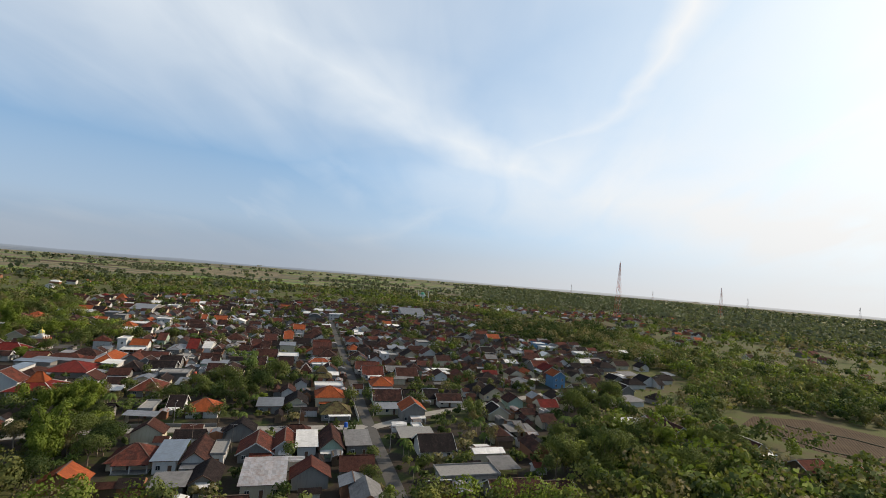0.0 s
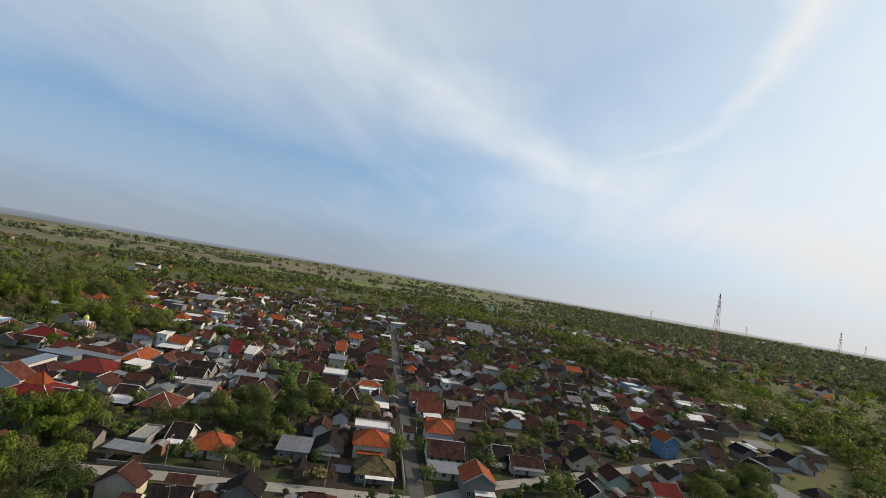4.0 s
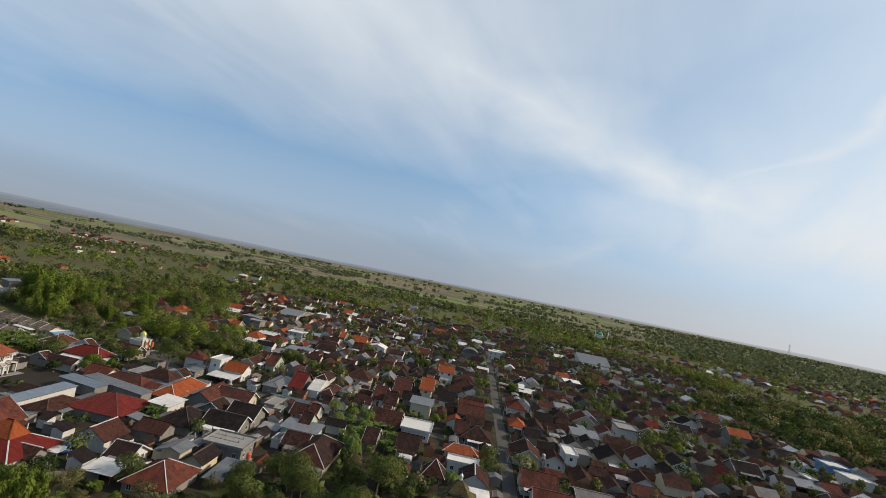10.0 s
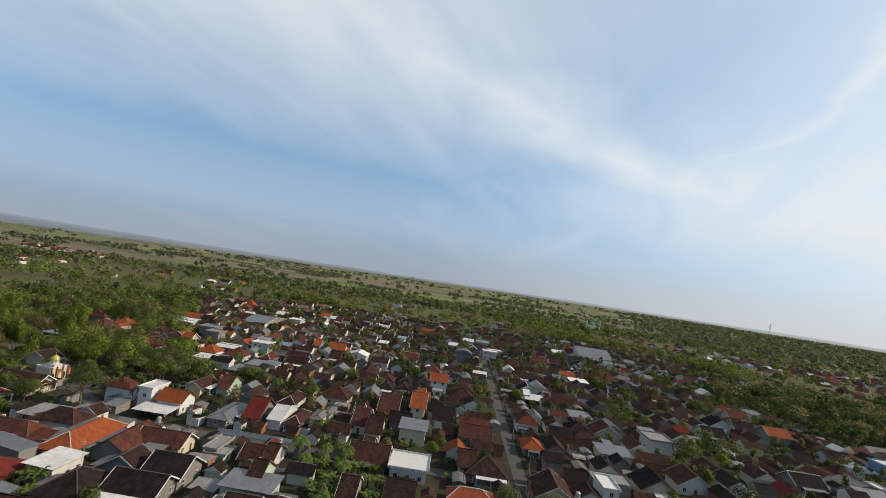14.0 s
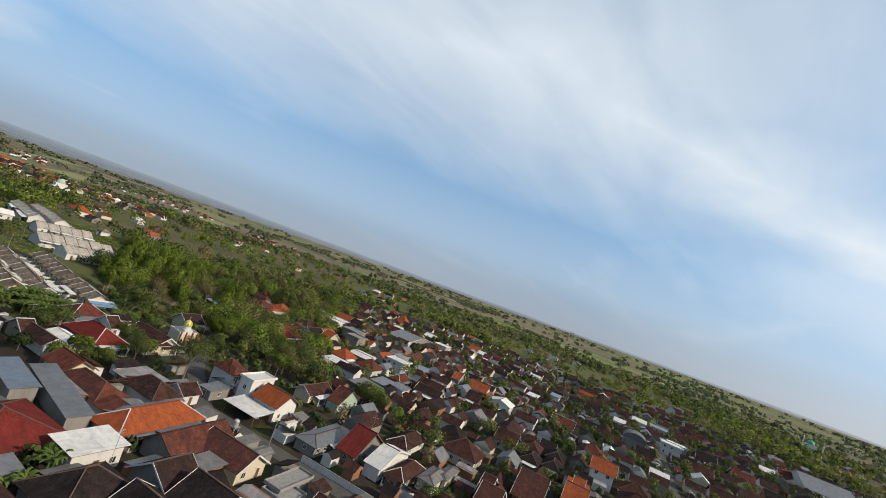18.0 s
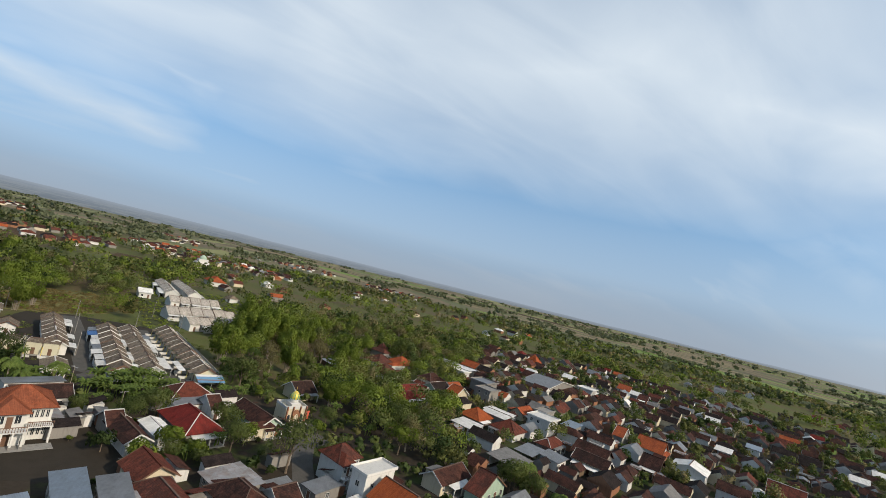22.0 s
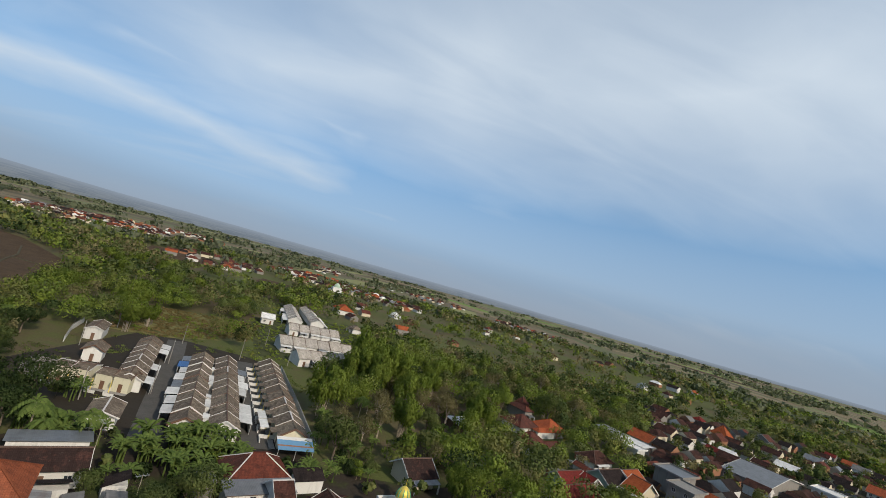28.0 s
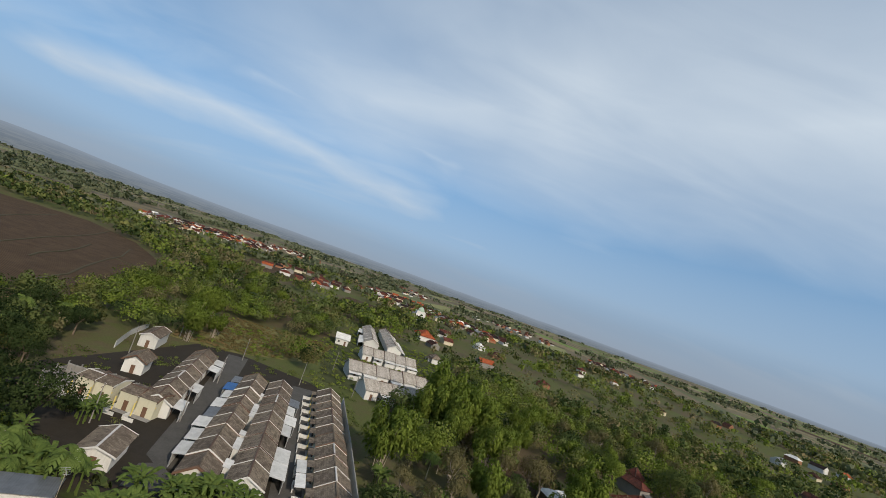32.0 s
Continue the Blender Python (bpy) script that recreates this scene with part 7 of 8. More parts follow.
def garden_wall(points, high, mat="w_grey", label="bare grey garden wall"):
    t = thing("garden_wall", points[0][0], points[0][1], 0, 0, label, "wall")
    for (x0, y0), (x1, y1) in zip(points, points[1:]):
        o = Vector((points[0][0], points[0][1], 0))
        bar("wall_section", Vector((x0, y0, high / 2)) - o, Vector((x1, y1, high / 2)) - o, 0.16, mat, t, "", high)
        bar("coping", Vector((x0, y0, high + 0.05)) - o, Vector((x1, y1, high + 0.05)) - o, 0.24, "concrete", t, "", 0.1)
    return t


garden_wall([(-148.5, 194.5), (-143.0, 203.0), (-138.0, 212.0)], 2.2)
garden_wall([(-311.4, 189.4), (-325.4, 184.7), (-338.7, 182.2)], 1.8, "w_white", "curved white boundary wall of the estate")
garden_wall([(-264.0, 263.0), (-295.0, 256.5), (-326.0, 249.5)], 2.4, "w_white", "pale boundary wall behind the row houses")
garden_wall([(-163.0, 284.5), (-150.0, 290.0), (-138.0, 295.0)], 1.4, "w_white", "low white street wall")
garden_wall([(-110.0, 183.5), (-97.0, 189.0), (-84.0, 194.0)], 1.0, "w_grey")
garden_wall([(-42.0, 214.0), (-50.0, 234.0), (-57.0, 252.0)], 1.6, "w_white", "low white street wall")


def mast(x, y, tall, foot, label, red):
    """A lattice mast of three bays of legs, rings and braces, with dishes near the top."""
    t = thing("lattice_mast", x, y, 0, 15, label, "mast", "radio masts")
    take(x, y, foot * 2, foot * 2, 0)
    bays = 12

    def half(z):
        return foot / 2 * (1 - z / tall) ** 0.9 + 0.5

    for sx, sy in ((-1, -1), (1, -1), (1, 1), (-1, 1)):
        part("leg", limbs_mesh("leg", [[((sx * half(tall * k / bays), sy * half(tall * k / bays), tall * k / bays), 0.26) for k in range(bays + 1)]], "redsteel" if red else "steel", 4), t)
    for k in range(bays):
        z0, z1 = tall * k / bays, tall * (k + 1) / bays
        a, b = half(z0), half(z1)
        mat = "redsteel" if k % 2 == 0 else "w_white"
        bars = []
        for s, q in (((-a, -a), (b, -b)), ((a, -a), (b, b)), ((a, a), (-b, b)), ((-a, a), (-b, -b))):
            bars.append([((s[0], s[1], z0), 0.14), ((q[0], q[1], z1), 0.14)])
        part("brace", limbs_mesh("brace", bars, mat, 4), t)
        boxes("girt", [((-b, -b - 0.1, z1 - 0.1), (b, -b + 0.1, z1 + 0.1)), ((-b, b - 0.1, z1 - 0.1), (b, b + 0.1, z1 + 0.1)), ((-b - 0.1, -b + 0.1, z1 - 0.1), (-b + 0.1, b - 0.1, z1 + 0.1)), ((b - 0.1, -b + 0.1, z1 - 0.1), (b + 0.1, b - 0.1, z1 + 0.1))], mat, t)
    for k in range(3):
        z = tall * (0.78 + 0.07 * k)
        for a in (0.3, 2.4, 4.5):
            box("antenna", (1.5 * math.cos(a) - 0.25, 1.5 * math.sin(a) - 0.25, z), (1.5 * math.cos(a) + 0.25, 1.5 * math.sin(a) + 0.25, z + 3), "w_white", t)
    bar("lightning_rod", (0, 0, tall), (0, 0, tall + 4), 0.15, "steel", t)
    return t


mast(248.0, 935.0, 104.0, 9.0, "tall red and white lattice radio mast", True)
mast(616.0, 1318.0, 80.0, 8.0, "red and white lattice radio mast among trees", True)
for k in range(4):
    mast(520.0 + 420 * k, 2900.0 - 160 * k, 60.0, 9.0, "far grey lattice power pylon", False)



# ---- television aerials on poles beside the houses ----
def tv_aerial(x, y, tall, turn):
    t = thing("tv_antenna", x, y, 0, turn, "thin metal television aerial on a bamboo pole", "antenna", "television aerials")
    bar("mast", (0, 0, 0), (0, 0, tall), 0.07, "palebark", t)
    bar("boom", (-0.9, 0, tall - 0.1), (0.9, 0, tall - 0.1), 0.05, "steel", t)
    for k in range(4):
        bar("rod", (-0.8 + 0.5 * k, -0.5 + 0.05 * k, tall - 0.06), (-0.8 + 0.5 * k, 0.5 - 0.05 * k, tall - 0.06), 0.03, "steel", t)


def water_tank(x, y, z, colour, label):
    """A round tank on a small tower."""
    t = thing("water_tank", x, y, 0, 22, label, "water tank", "water tanks")
    for sx in (-0.6, 0.6):
        for sy in (-0.6, 0.6):
            bar("leg", (sx, sy, 0), (sx, sy, z), 0.14, "concrete", t)
    box("platform", (-0.8, -0.8, z), (0.8, 0.8, z + 0.12), "concrete", t)
    sides = [(0.58 * math.cos(math.tau * k / 14), 0.58 * math.sin(math.tau * k / 14)) for k in range(14)]
    vs = [(a, b, z + q) for q in (0.12, 1.35) for a, b in sides] + [(a * 0.55, b * 0.55, z + 1.6) for a, b in sides]
    fs = [(j * 14 + k, j * 14 + (k + 1) % 14, (j + 1) * 14 + (k + 1) % 14, (j + 1) * 14 + k) for j in (0, 1) for k in range(14)]
    part("tank", mesh_of("tank", vs, fs + [tuple(range(28, 42))], colour), t)


for k, (x, y, w, d, turn, h) in enumerate(HOMES):
    c, s = math.cos(radians(turn)), math.sin(radians(turn))
    px, py = w / 2 + 0.35, d / 2 - 0.6
    if k % 12 == 1:
        tv_aerial(x + px * c - py * s, y + px * s + py * c, h + 4.2 + k % 3 * 0.7, turn + 37 * k)
    elif k % 23 == 5:
        water_tank(x + (px + 0.6) * c - py * s, y + (px + 0.6) * s + py * c, h + 1.6, ("redsteel", "tank", "steel")[k % 3], ("orange plastic water tank on a tower", "blue plastic water tank on a tower", "steel water tank on a tower")[k % 3])

# ---- trees and shrubs, plot by plot ----
grove([(-252, 306), (-263, 345), (-216, 314), (-215, 296)], 15, ["leaf", "young", "banana", "young", "shrub", "shrub"], 0.8, 0.75, 58)
plant("banana", -161.1, 238.9, 1.1)
plant("palm", -165.1, 239.9, 0.8)
plant("banana", -158.1, 235.9, 1.0)
take(-211.0, 229.0, 14, 12, 108)   # forecourt of the villa
take(-203.0, 230.0, 10, 16, 108)
grove([(-99, 141), (-80, 152), (-84, 161), (-103, 176), (-120, 175), (-132, 176), (-130, 150)], 22, ["leaf", "dark", "banana", "palm", "dry"], 0.6, 0.75, 56)
grove([(-105, 256), (-95, 268), (-114, 294), (-123, 281)], 9, ["banana", "palm", "banana"], 0.3, 1.0, 57)
for x, y, kind, size in ((-216.1, 236.7, "shrub", 1.5), (-216.4, 248.2, "shrub", 1.7), (-208.9, 243.2, "shrub", 1.4), (-206.5, 270.8, "leaf", 0.85), (-219.8, 263.7, "shrub", 1.6), (-234.1, 310.3, "leaf", 1.0), (-240.6, 307.3, "dark", 0.9),
                         (-227.7, 283.4, "shrub", 1.2), (-108.4, 158.4, "bamboo", 1.2), (-112.0, 163.0, "bamboo", 1.0), (-105.0, 154.0, "bamboo", 1.0)):
    plant(kind, x, y, size)
grove([(-253, 227), (-261, 247), (-255, 250), (-247, 230)], 15, ["banana"], 0.3, 1.05, 51)
grove([(-249, 194), (-274, 192), (-274, 213), (-252, 215)], 26, ["shrub", "banana", "dark", "shrub", "banana"], 0.4, 0.9, 61)
grove([(-252, 214), (-256, 222), (-250, 224), (-247, 216)], 5, ["banana"], 0.2, 1.1, 52)
grove([(-240, 229), (-240, 250), (-252, 250), (-254, 229)], 14, ["banana", "banana", "shrub"], 0.5, 1.0, 53)
grove([(-248, 262), (-255, 278), (-282, 272), (-277, 263), (-262, 258)], 24, ["banana", "banana", "shrub", "leaf"], 0.4, 0.9, 62)
grove([(-240, 236), (-240, 252), (-222, 266), (-208, 262), (-205, 250), (-222, 238)], 12, ["shrub", "shrub", "banana", "leaf"], 0.6, 0.9, 63)
grove([(-300, 272), (-315, 300), (-345, 300), (-340, 275)], 16, ["bamboo", "bamboo", "young"], 0.6, 1.25, 54)
grove([(-290, 262), (-308, 280), (-319, 318), (-288, 323), (-267, 265)], 34, ["banana", "banana", "shrub", "palm", "dry", "banana"], 0.5, 0.9, 55)

grove([(-143, 184), (-145, 193), (-130, 195), (-100, 171), (-106, 162)], 9, ["bamboo", "young", "leaf"], 1.0, 1.0, 11)
grove([(-117, 186), (-102, 203), (-109, 210), (-130, 204)], 18, ["leaf", "banana", "shrub", "banana"], 0.8, 0.7, 12)
grove([(-133, 189), (-144, 193), (-140, 213), (-126, 217), (-126, 233), (-111, 253), (-95, 270), (-81, 275), (-73, 259), (-95, 222), (-108, 205)], 74, ["leaf", "shrub", "banana", "shrub", "leaf", "palm", "dry", "dark"], 0.8, 0.66, 13)
grove([(-92, 206), (-95, 219), (-87, 232), (-70, 198), (-80, 194)], 14, ["palm", "leaf", "dark", "shrub"], 0.8, 0.8, 14)
grove([(-135, 287), (-120, 307), (-102, 278), (-115, 267)], 18, ["banana", "banana", "palm", "shrub"], 0.6, 0.95, 15)
grove([(-205, 331), (-196, 343), (-178, 324), (-186, 314)], 8, ["palm", "banana", "leaf"], 0.8, 0.9, 16)
grove([(-263, 319), (-274, 342), (-220, 318), (-216, 301), (-228, 291), (-243, 291)], 20, ["leaf", "young", "banana", "shrub", "shrub", "dry"], 0.8, 0.75, 17)
grove([(-312, 276), (-442, 347), (-399, 392), (-320, 335), (-274, 315), (-240, 293), (-268, 292), (-265, 263)], 45, ["banana", "young", "dry", "bamboo", "banana", "dry", "shrub"], 0.8, 0.85, 18)
grove([(-258, 225), (-275, 242), (-263, 261), (-258, 245), (-245, 247), (-237, 237), (-243, 231)], 10, ["banana", "banana", "banana", "shrub"], 0.5, 0.95, 19)
grove([(-252, 213), (-262, 219), (-250, 224), (-246, 216)], 7, ["banana", "palm"], 0.6, 1.0, 20)
grove([(-296, 262), (-344, 271), (-388, 284), (-421, 379), (-389, 458), (-324, 379), (-311, 328), (-267, 309), (-254, 284), (-259, 268)], 50, ["bamboo", "young", "dry", "bamboo", "dry", "leaf", "banana"], 1.0, 0.95, 21)
grove([(-312, 186), (-344, 165), (-424, 138), (-567, 98), (-491, 173), (-468, 230), (-414, 228), (-395, 200), (-327, 198)], 50, ["bamboo", "young", "young", "leaf", "dry"], 1.0, 0.95, 22)
grove([(-303, 160), (-319, 171), (-309, 186), (-286, 190), (-270, 187), (-265, 165)], 24, ["dark", "dark", "leaf", "palm"], 0.8, 0.9, 23)
grove([(40, 266), (70, 293), (74, 227), (50, 185), (19, 176), (23, 222)], 45, ["leaf", "dark", "leaf", "banana", "palm"], 0.8, 0.85, 24)
grove([(73, 253), (112, 267), (81, 197), (56, 182)], 32, ["banana", "leaf", "palm", "shrub", "young"], 0.7, 0.8, 25)
grove([(-12, 210), (4, 235), (6, 200), (-8, 191)], 12, ["dry", "banana", "shrub", "palm"], 0.6, 0.7, 26)
grove([(-24, 191), (-13, 190), (-10, 165), (-19, 162)], 7, ["leaf", "shrub", "palm"], 0.5, 0.6, 27)
grove([(-235, 215), (-180, 225), (-180, 285), (-240, 290), (-250, 250)], 22, ["leaf", "shrub", "shrub", "shrub"], 0.9, 0.5, 28)
grove([(-130, 150), (-35, 138), (70, 207), (126, 300), (100, 400), (-70, 470), (-230, 440), (-300, 380), (-240, 335), (-180, 300), (-150, 190)], 110, ["leaf", "dark", "shrub", "palm", "banana", "shrub", "shrub", "young", "dry"], 0.7, 0.55, 7)


# ---- far woods ----
def woods(name, spots, radius, tall, quads, leaf, size, label, seed):
    """Far tree crowns as tufts of leaf sprays; nobody could count them."""
    rng = np.random.default_rng(seed)
    spots = np.array(spots)
    n = len(spots)
    R = radius * rng.uniform(0.55, 1.6, (n, 1, 1))
    Hh = tall * rng.uniform(0.6, 1.35, (n, 1, 1))
    v = rng.normal(size=(n, quads, 3))
    v /= np.linalg.norm(v, axis=2, keepdims=True)
    v[:, :, 2] = np.abs(v[:, :, 2]) * 1.25 - 0.35
    c = np.concatenate([np.repeat(spots[:, None, :], quads, 1), np.zeros((n, quads, 1))], 2)
    lobe = rng.normal(size=(n, 7, 3))
    lobe /= np.linalg.norm(lobe, axis=2, keepdims=True)
    lobe[:, 0] = 0
    pick = np.take_along_axis(lobe, rng.integers(0, 7, (n, quads, 1)), 1)
    p = c + (v * 0.62 * rng.uniform(0.75, 1.05, (n, quads, 1)) + pick * 0.46) * np.concatenate([R, R, Hh * 0.42], 2)
    p[:, :, 2:] += Hh * 0.55
    out = v + rng.normal(size=v.shape) * 0.42
    out /= np.linalg.norm(out, axis=2, keepdims=True)
    a = np.cross(out, rng.normal(size=v.shape))
    a /= np.linalg.norm(a, axis=2, keepdims=True)
    b = np.cross(out, a)
    s = size * rng.uniform(0.6, 1.3, (n, quads, 1))
    vs = np.stack([p - a * s * 0.5 - b * s * 0.3, p + a * s * 0.2 - b * s * 0.5, p + a * s * 0.7 + b * s * 0.15, p - a * s * 0.2 + b * s * 0.5], 2).reshape(-1, 3)
    middle = np.concatenate([c[:, :, :2], np.broadcast_to(Hh * 0.5, (n, quads, 1))], 2)
    whole = (p - middle) / np.concatenate([R, R, Hh * 0.45], 2)
    bulge = v * 0.7 + whole * 0.7 + rng.normal(size=v.shape) * 0.16
    bulge /= np.linalg.norm(bulge, axis=2, keepdims=True)
    me = bpy.data.meshes.new(name)
    k = len(vs)
    me.vertices.add(k)
    me.vertices.foreach_set("co", vs.ravel())
    me.loops.add(k)
    me.loops.foreach_set("vertex_index", np.arange(k))
    me.polygons.add(k // 4)
    me.polygons.foreach_set("loop_start", np.arange(0, k, 4))
    me.materials.append(MAT[leaf])
    me.update()
    me.validate()
    rounded(me, np.repeat(bulge.reshape(-1, 3), 4, 0).tolist())
    return tagged(new(name, me), label, "trees", kind="stuff")


def spots(count, seed, near, reach, keep, gap=2.0):
    rng = random.Random(seed)
    out, tries = [], 0
    while len(out) < count and tries < 60 * count:
        tries += 1
        a, r = rng.uniform(0, math.tau), math.sqrt(rng.uniform(near ** 2, reach ** 2))
        x, y = -150 + r * math.cos(a), 300 + r * math.sin(a)
        if keep(x, y, rng) and free_of(x, y, gap):
            out.append((x, y))
    return out


OPEN = [VILLAGE]   # plots without woodland
OPEN.append([(-395, 190), (-407, 232), (-363, 232), (-342, 208), (-338, 190), (-370, 180)])
OPEN.append([(-308, 150), (-346, 156), (-382, 143), (-419, 139), (-464, 117), (-531, 56), (-562, -1), (-540, -60), (-448, -40), (-350, 40), (-290, 110)])
OPEN.append([(128, 295), (162, 298), (200, 276), (150, 206), (118, 239), (111, 271)])
OPEN.append([(-235, 180), (-235, 290), (-255, 275), (-345, 262), (-345, 185)])
OPEN.append([(-335, 238), (-365, 300), (-470, 292), (-490, 232), (-405, 222)])
OPEN.append([(-150, 185), (-240, 185), (-262, 235), (-262, 290), (-225, 297), (-180, 305)])
OPEN.append([(-290, 262), (-308, 280), (-319, 318), (-288, 323), (-267, 265)])
OPEN.append([(-324, 300), (-345, 320), (-319, 318), (-295, 300)])
OPEN.append([(-800, 830), (-690, 830), (-690, 1190), (-800, 1190)])
OPEN.append([(-720, 1170), (-480, 1150), (-480, 1280), (-720, 1290)])
OPEN.append(HAMLET)
for plot in BARE:
    OPEN.append(plot)
OPEN.append([(-530, 440), (-490, 440), (-475, 490), (-525, 500)])


def wooded(x, y, rng):
    if any(inside(x, y, p) for p in OPEN):
        return False
    if (settled(x, y, 1.2) or x < -450 and (settled(x - 55, y - 25) or settled(x - 110, y - 50))) and rng.random() < 0.8:
        return False
    return (x + 60) * 0.2 + (y - 60) > 0 or x < -230


def close_by(x, y, rng):
    return wooded(x, y, rng) and math.hypot(x + 190, y - 260) < 250


def beyond(x, y, rng):
    return wooded(x, y, rng) and math.hypot(x + 190, y - 260) >= 235


for kind, many, seed, wide, tall, size, word in (("leaf", 420, 31, 4.6, 9.0, 0.72, "mixed green woodland beside the village"), ("leafdark", 130, 32, 4.6, 8.5, 0.72, "dark green woodland beside the village"),
                                               ("leafdry", 330, 33, 3.0, 7.5, 0.6, "dry half-bare woodland beside the village"), ("leafyoung", 560, 34, 4.8, 9.0, 0.70, "bright green bamboo beside the village")):
    woods("near_woods", spots(many, seed, 0, 420, close_by), wide, tall, 420 if kind != "leafdry" else 200, kind, size * 0.74, word, seed)
def patchy(seed, least):
    """Kinds of trees stand together in groves."""
    def keep(x, y, rng):
        return noise.noise((x / 75, y / 75, seed)) > least and beyond(x, y, rng)
    return keep


def east(x, y, rng):
    return x > 20 and wooded(x, y, rng) and math.hypot(x - 90, y - 270) < 190


for kind, many, seed, wide, tall, quads in (("leaf", 210, 35, 4.4, 8.5, 210), ("leafdark", 130, 36, 4.4, 8.0, 210), ("leafdry", 110, 37, 3.4, 7.5, 110), ("leafyoung", 90, 38, 4.4, 8.5, 200)):
    woods("east_woods", spots(many, seed, 0, 520, east), wide, tall, quads * 3 // 2, kind, 0.58, "mixed woodland east of the village", seed)
woods("east_scrub", spots(520, 39, 0, 520, east), 2.4, 2.6, 60, "leaf", 0.8, "low scrub under the trees", 39)


for kind, mid, far, quads, few, seed, least, word in (("leaf", 1350, 2600, 80, 22, 1, -1.0, "mixed green"), ("leafdark", 650, 1200, 80, 22, 2, -0.12, "dark green"),
                                                    ("leafdry", 950, 1900, 50, 16, 3, 0.0, "dry half-bare"), ("leafyoung", 800, 1200, 80, 22, 4, -0.06, "bright green")):
    wide = 4.8 if kind == "leafdry" else 5.8
    woods("middle_woods", spots(mid, seed, 0, 475, patchy(seed * 2.2, least)), wide, 9.8, quads, kind, 1.2 if kind != "leafdry" else 0.95, word + " woodland round the village", seed)
    woods("far_woods", spots(far, seed + 60, 465, 800, patchy(seed * 2.2, least)), wide, 9.8, few, kind, 2.2, word + " woodland far round the village", seed + 60)


def hedges(x, y, rng):
    """Rows of trees along the borders of the fields, closer in the east."""
    c, s = math.cos(radians(17)), math.sin(radians(17))
    across = (-x * s + y * c + 6.0 * noise.noise((x / 140, y / 140, 8.0))) % 124.0
    thick = noise.noise((x / 420, y / 420, 3.0))
    if x < -120 and y > 380:
        return across < 8 and thick > -0.1 or noise.noise((x / 330, y / 130, 3.0)) > 0.42
    return (across < 15 and thick > -0.45) or noise.noise((x / 330, y / 130, 3.0)) > (-0.25 if x > -50 else 0.26)


def fringe(x, y, rng):
    away = math.hypot(x + 150, y - 300)
    return beyond(x, y, rng) and (x > 0 or away < 720 or noise.noise((x / 300, y / 110, 3.0)) > 0.1 + (away - 900) / 6000)


woods("outer_woods", spots(9000, 9, 620, 1500, fringe), 7.0, 9.5, 11, "leafhazed", 4.4, "woodland far round the village with haze in its leaf colour", 9)
woods("distant_trees", spots(8200, 5, 950, 2750, hedges), 13.0, 9.0, 9, "leafhazed", 8.5, "distant rows of trees between fields", 5)
def yards(x, y, rng):
    return (inside(x, y, VILLAGE) or inside(x, y, [(-150, 190), (-240, 200), (-262, 235), (-262, 290), (-345, 320), (-380, 400), (-300, 420), (-180, 320)])) and noise.noise((x / 14, y / 14, 5.0)) > -0.25


woods("village_shrubs", spots(1100, 6, 0, 420, yards), 1.5, 3.4, 46, "leafdark", 0.75, "garden shrubs and hedges between houses", 6)
def gaps(x, y, rng):
    return inside(x, y, VILLAGE) and noise.noise((x / 17, y / 17, 4.0)) < 0.0


woods("village_crowns", spots(480, 10, 0, 460, gaps, 1.0), 2.6, 6.5, 210, "leaf", 0.52, "broad green garden trees between houses", 10)
woods("village_crowns_dark", spots(330, 11, 0, 460, gaps, 1.0), 2.6, 6.2, 210, "leafdark", 0.52, "dark green garden trees between houses", 11)
woods("village_crowns_dry", spots(140, 12, 0, 460, gaps, 1.0), 2.2, 6.0, 100, "leafdry", 0.7, "dry half-bare garden trees between houses", 12)
woods("ravine_woods", spots(190, 41, 120, 580, lambda x, y, rng: inside(x, y, RAVINE)), 6.4, 10.5, 120, "leafdark", 1.05, "dark green woods along the river", 41)
woods("ravine_bamboo", spots(55, 42, 120, 580, lambda x, y, rng: inside(x, y, RAVINE)), 6.0, 11.0, 120, "leafdry", 1.0, "dry bamboo clumps along the river", 42)
woods("grove_trees", spots(60, 43, 40, 400, lambda x, y, rng: any(inside(x, y, g) for g in GROVES), 1.0), 3.6, 7.5, 230, "leaf", 0.55, "green garden trees in a grove between houses", 43)
woods("village_bushes", spots(800, 8, 0, 420, yards), 1.7, 4.2, 60, "leaf", 0.8, "green garden bushes between houses", 8)


LOT = [(-395, 190), (-407, 232), (-363, 232), (-342, 208), (-338, 190), (-370, 180)]
woods("rank_grass", spots(2600, 14, 0, 420, lambda x, y, rng: inside(x, y, LOT)), 0.9, 0.9, 44, "straw", 0.30, "rank yellowing grass on the vacant lot", 14)
VERGE = [(-254, 224), (-268, 188), (-292, 182), (-350, 194), (-345, 240), (-333, 256), (-262, 272), (-252, 248)]
woods("verge_grass", spots(1300, 16, 0, 420, lambda x, y, rng: inside(x, y, VERGE) and noise.noise((x / 9, y / 9, 1.0)) > -0.02), 1.2, 0.4, 34, "leaf", 0.26, "patches of green grass beside the estate streets", 16)
woods("rank_weeds", spots(900, 15, 0, 420, lambda x, y, rng: inside(x, y, LOT) and noise.noise((x / 16, y / 16, 2.0)) > -0.05 or inside(x, y, OPEN[5])), 1.0, 1.2, 40, "leafyoung", 0.32, "green weeds on the vacant lot", 15)


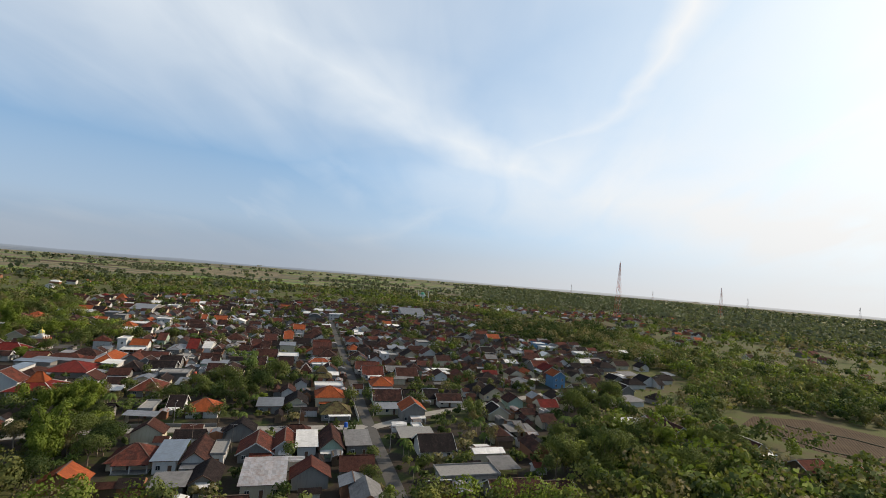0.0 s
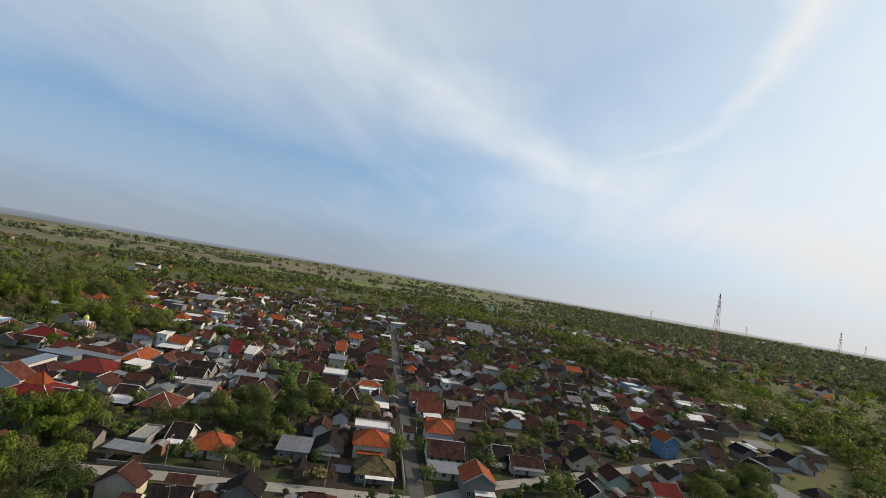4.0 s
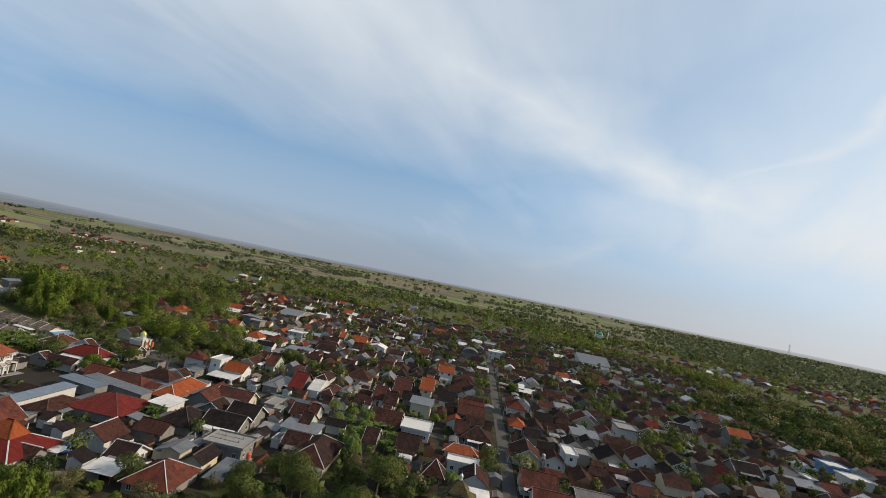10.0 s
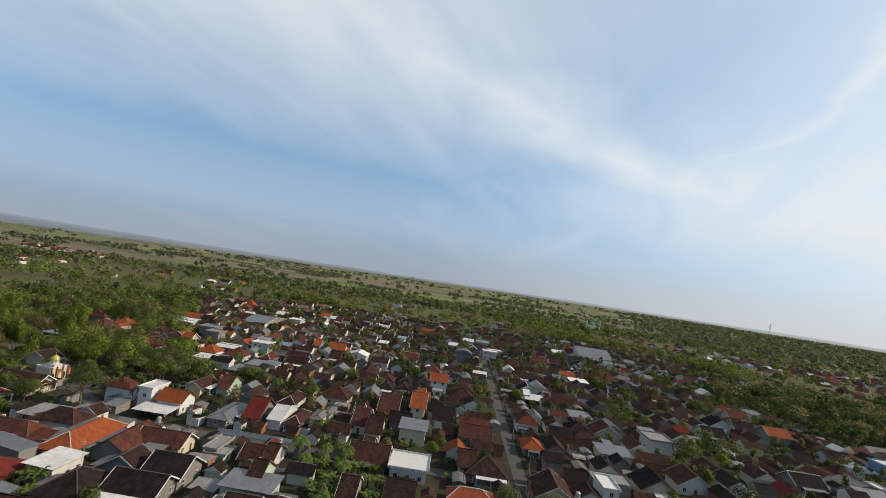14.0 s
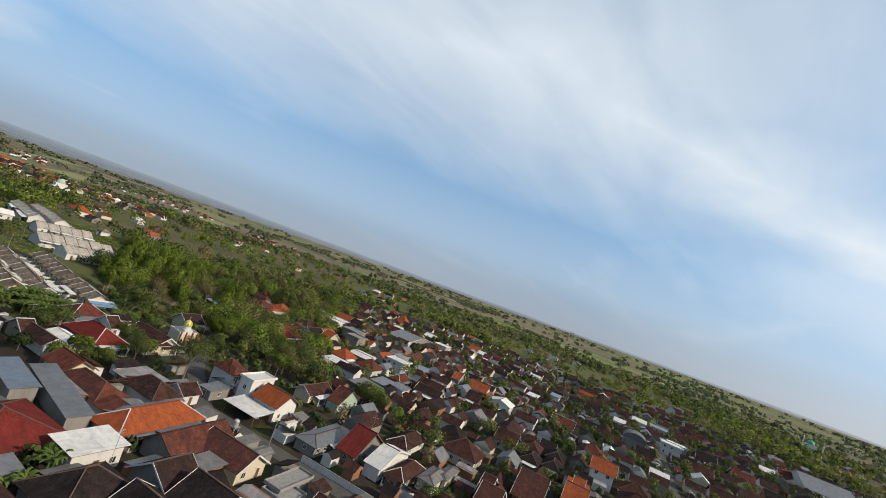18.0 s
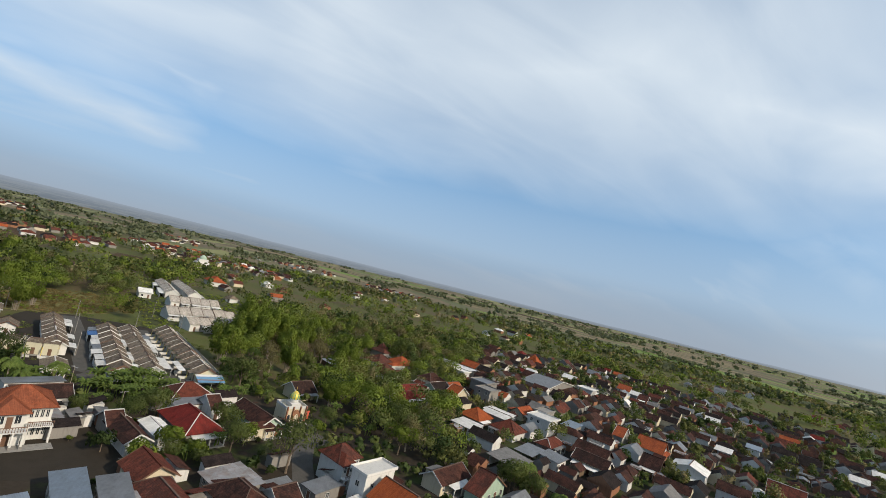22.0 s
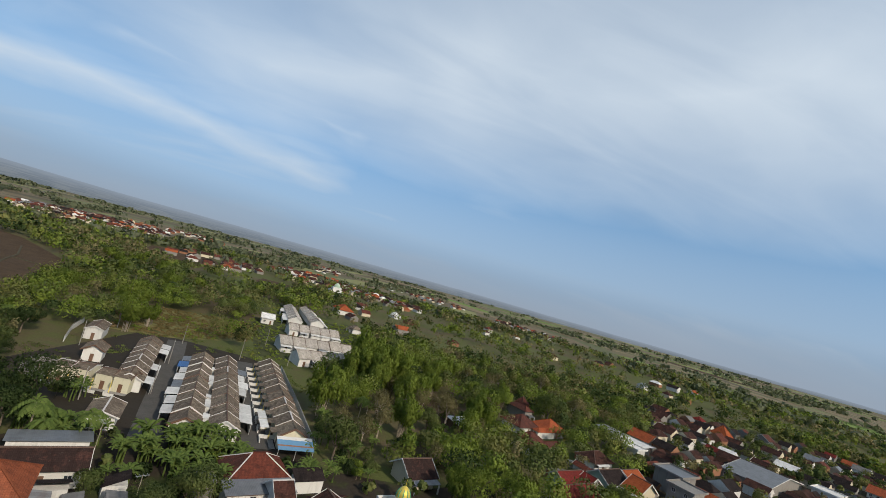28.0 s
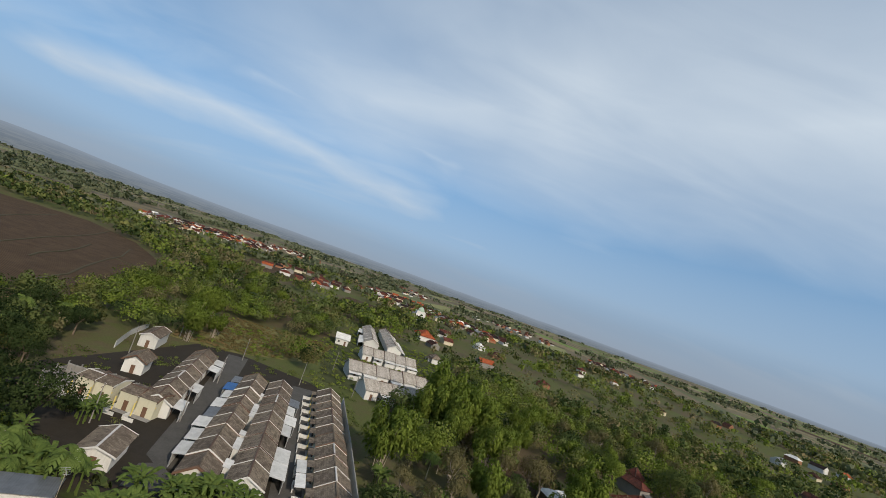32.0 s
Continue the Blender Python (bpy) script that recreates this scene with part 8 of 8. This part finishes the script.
def far_hills():
    """The rise of land at the horizon, all round, its haze painted as emission."""
    vs, fs, N, rings = [], [], 240, ((2700, -9, 0), (3150, -3, 0.12), (3700, 0, 0.45), (4200, 0, 0.72), (4650, 0, 1.0))
    for i in range(N):
        a = math.tau * i / N
        west = max(0.0, math.cos(a - radians(205))) ** 2
        top = 4 + 70 * west + 6 * noise.noise((math.cos(a) * 6, math.sin(a) * 6, 1)) + 4 * noise.noise((math.cos(a) * 30, math.sin(a) * 30, 2))
        top += 62 * math.exp(-((math.degrees(a) - 224) / 11) ** 2)
        for r, z, f in rings:
            vs.append((-150 + r * math.cos(a), 300 + r * math.sin(a), z + top * f))
    k = len(rings)
    for i in range(N):
        j = (i + 1) % N
        fs += [(k * i + q, k * i + q + 1, k * j + q + 1, k * j + q) for q in range(k - 1)]
    # emission paints lit land fading into haze, same colours as the sky's foot
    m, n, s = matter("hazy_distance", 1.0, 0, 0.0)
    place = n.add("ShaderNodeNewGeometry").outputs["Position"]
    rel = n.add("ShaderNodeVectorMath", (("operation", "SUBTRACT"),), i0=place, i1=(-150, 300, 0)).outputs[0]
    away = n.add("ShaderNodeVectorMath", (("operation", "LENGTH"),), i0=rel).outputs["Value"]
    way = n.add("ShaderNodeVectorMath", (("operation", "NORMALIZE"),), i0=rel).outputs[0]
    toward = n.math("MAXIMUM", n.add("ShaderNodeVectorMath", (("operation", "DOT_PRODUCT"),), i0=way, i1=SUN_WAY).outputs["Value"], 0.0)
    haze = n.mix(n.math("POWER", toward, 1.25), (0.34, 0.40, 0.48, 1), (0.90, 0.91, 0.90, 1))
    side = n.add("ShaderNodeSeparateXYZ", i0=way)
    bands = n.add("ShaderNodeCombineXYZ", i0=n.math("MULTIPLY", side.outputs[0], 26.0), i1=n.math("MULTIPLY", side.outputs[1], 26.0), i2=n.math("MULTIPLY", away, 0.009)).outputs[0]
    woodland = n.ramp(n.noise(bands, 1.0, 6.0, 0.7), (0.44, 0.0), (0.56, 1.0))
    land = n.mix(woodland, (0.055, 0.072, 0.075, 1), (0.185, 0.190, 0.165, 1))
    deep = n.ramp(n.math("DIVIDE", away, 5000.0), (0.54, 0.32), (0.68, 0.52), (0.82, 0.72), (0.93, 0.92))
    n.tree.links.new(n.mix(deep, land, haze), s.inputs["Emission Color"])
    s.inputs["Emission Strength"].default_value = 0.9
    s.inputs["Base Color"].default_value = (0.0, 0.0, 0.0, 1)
    return tagged(new("backdrop_hills", mesh_of("backdrop_hills", vs, fs, m)), "low grey-green hills at the horizon with painted glowing haze", "hills", kind="structure")


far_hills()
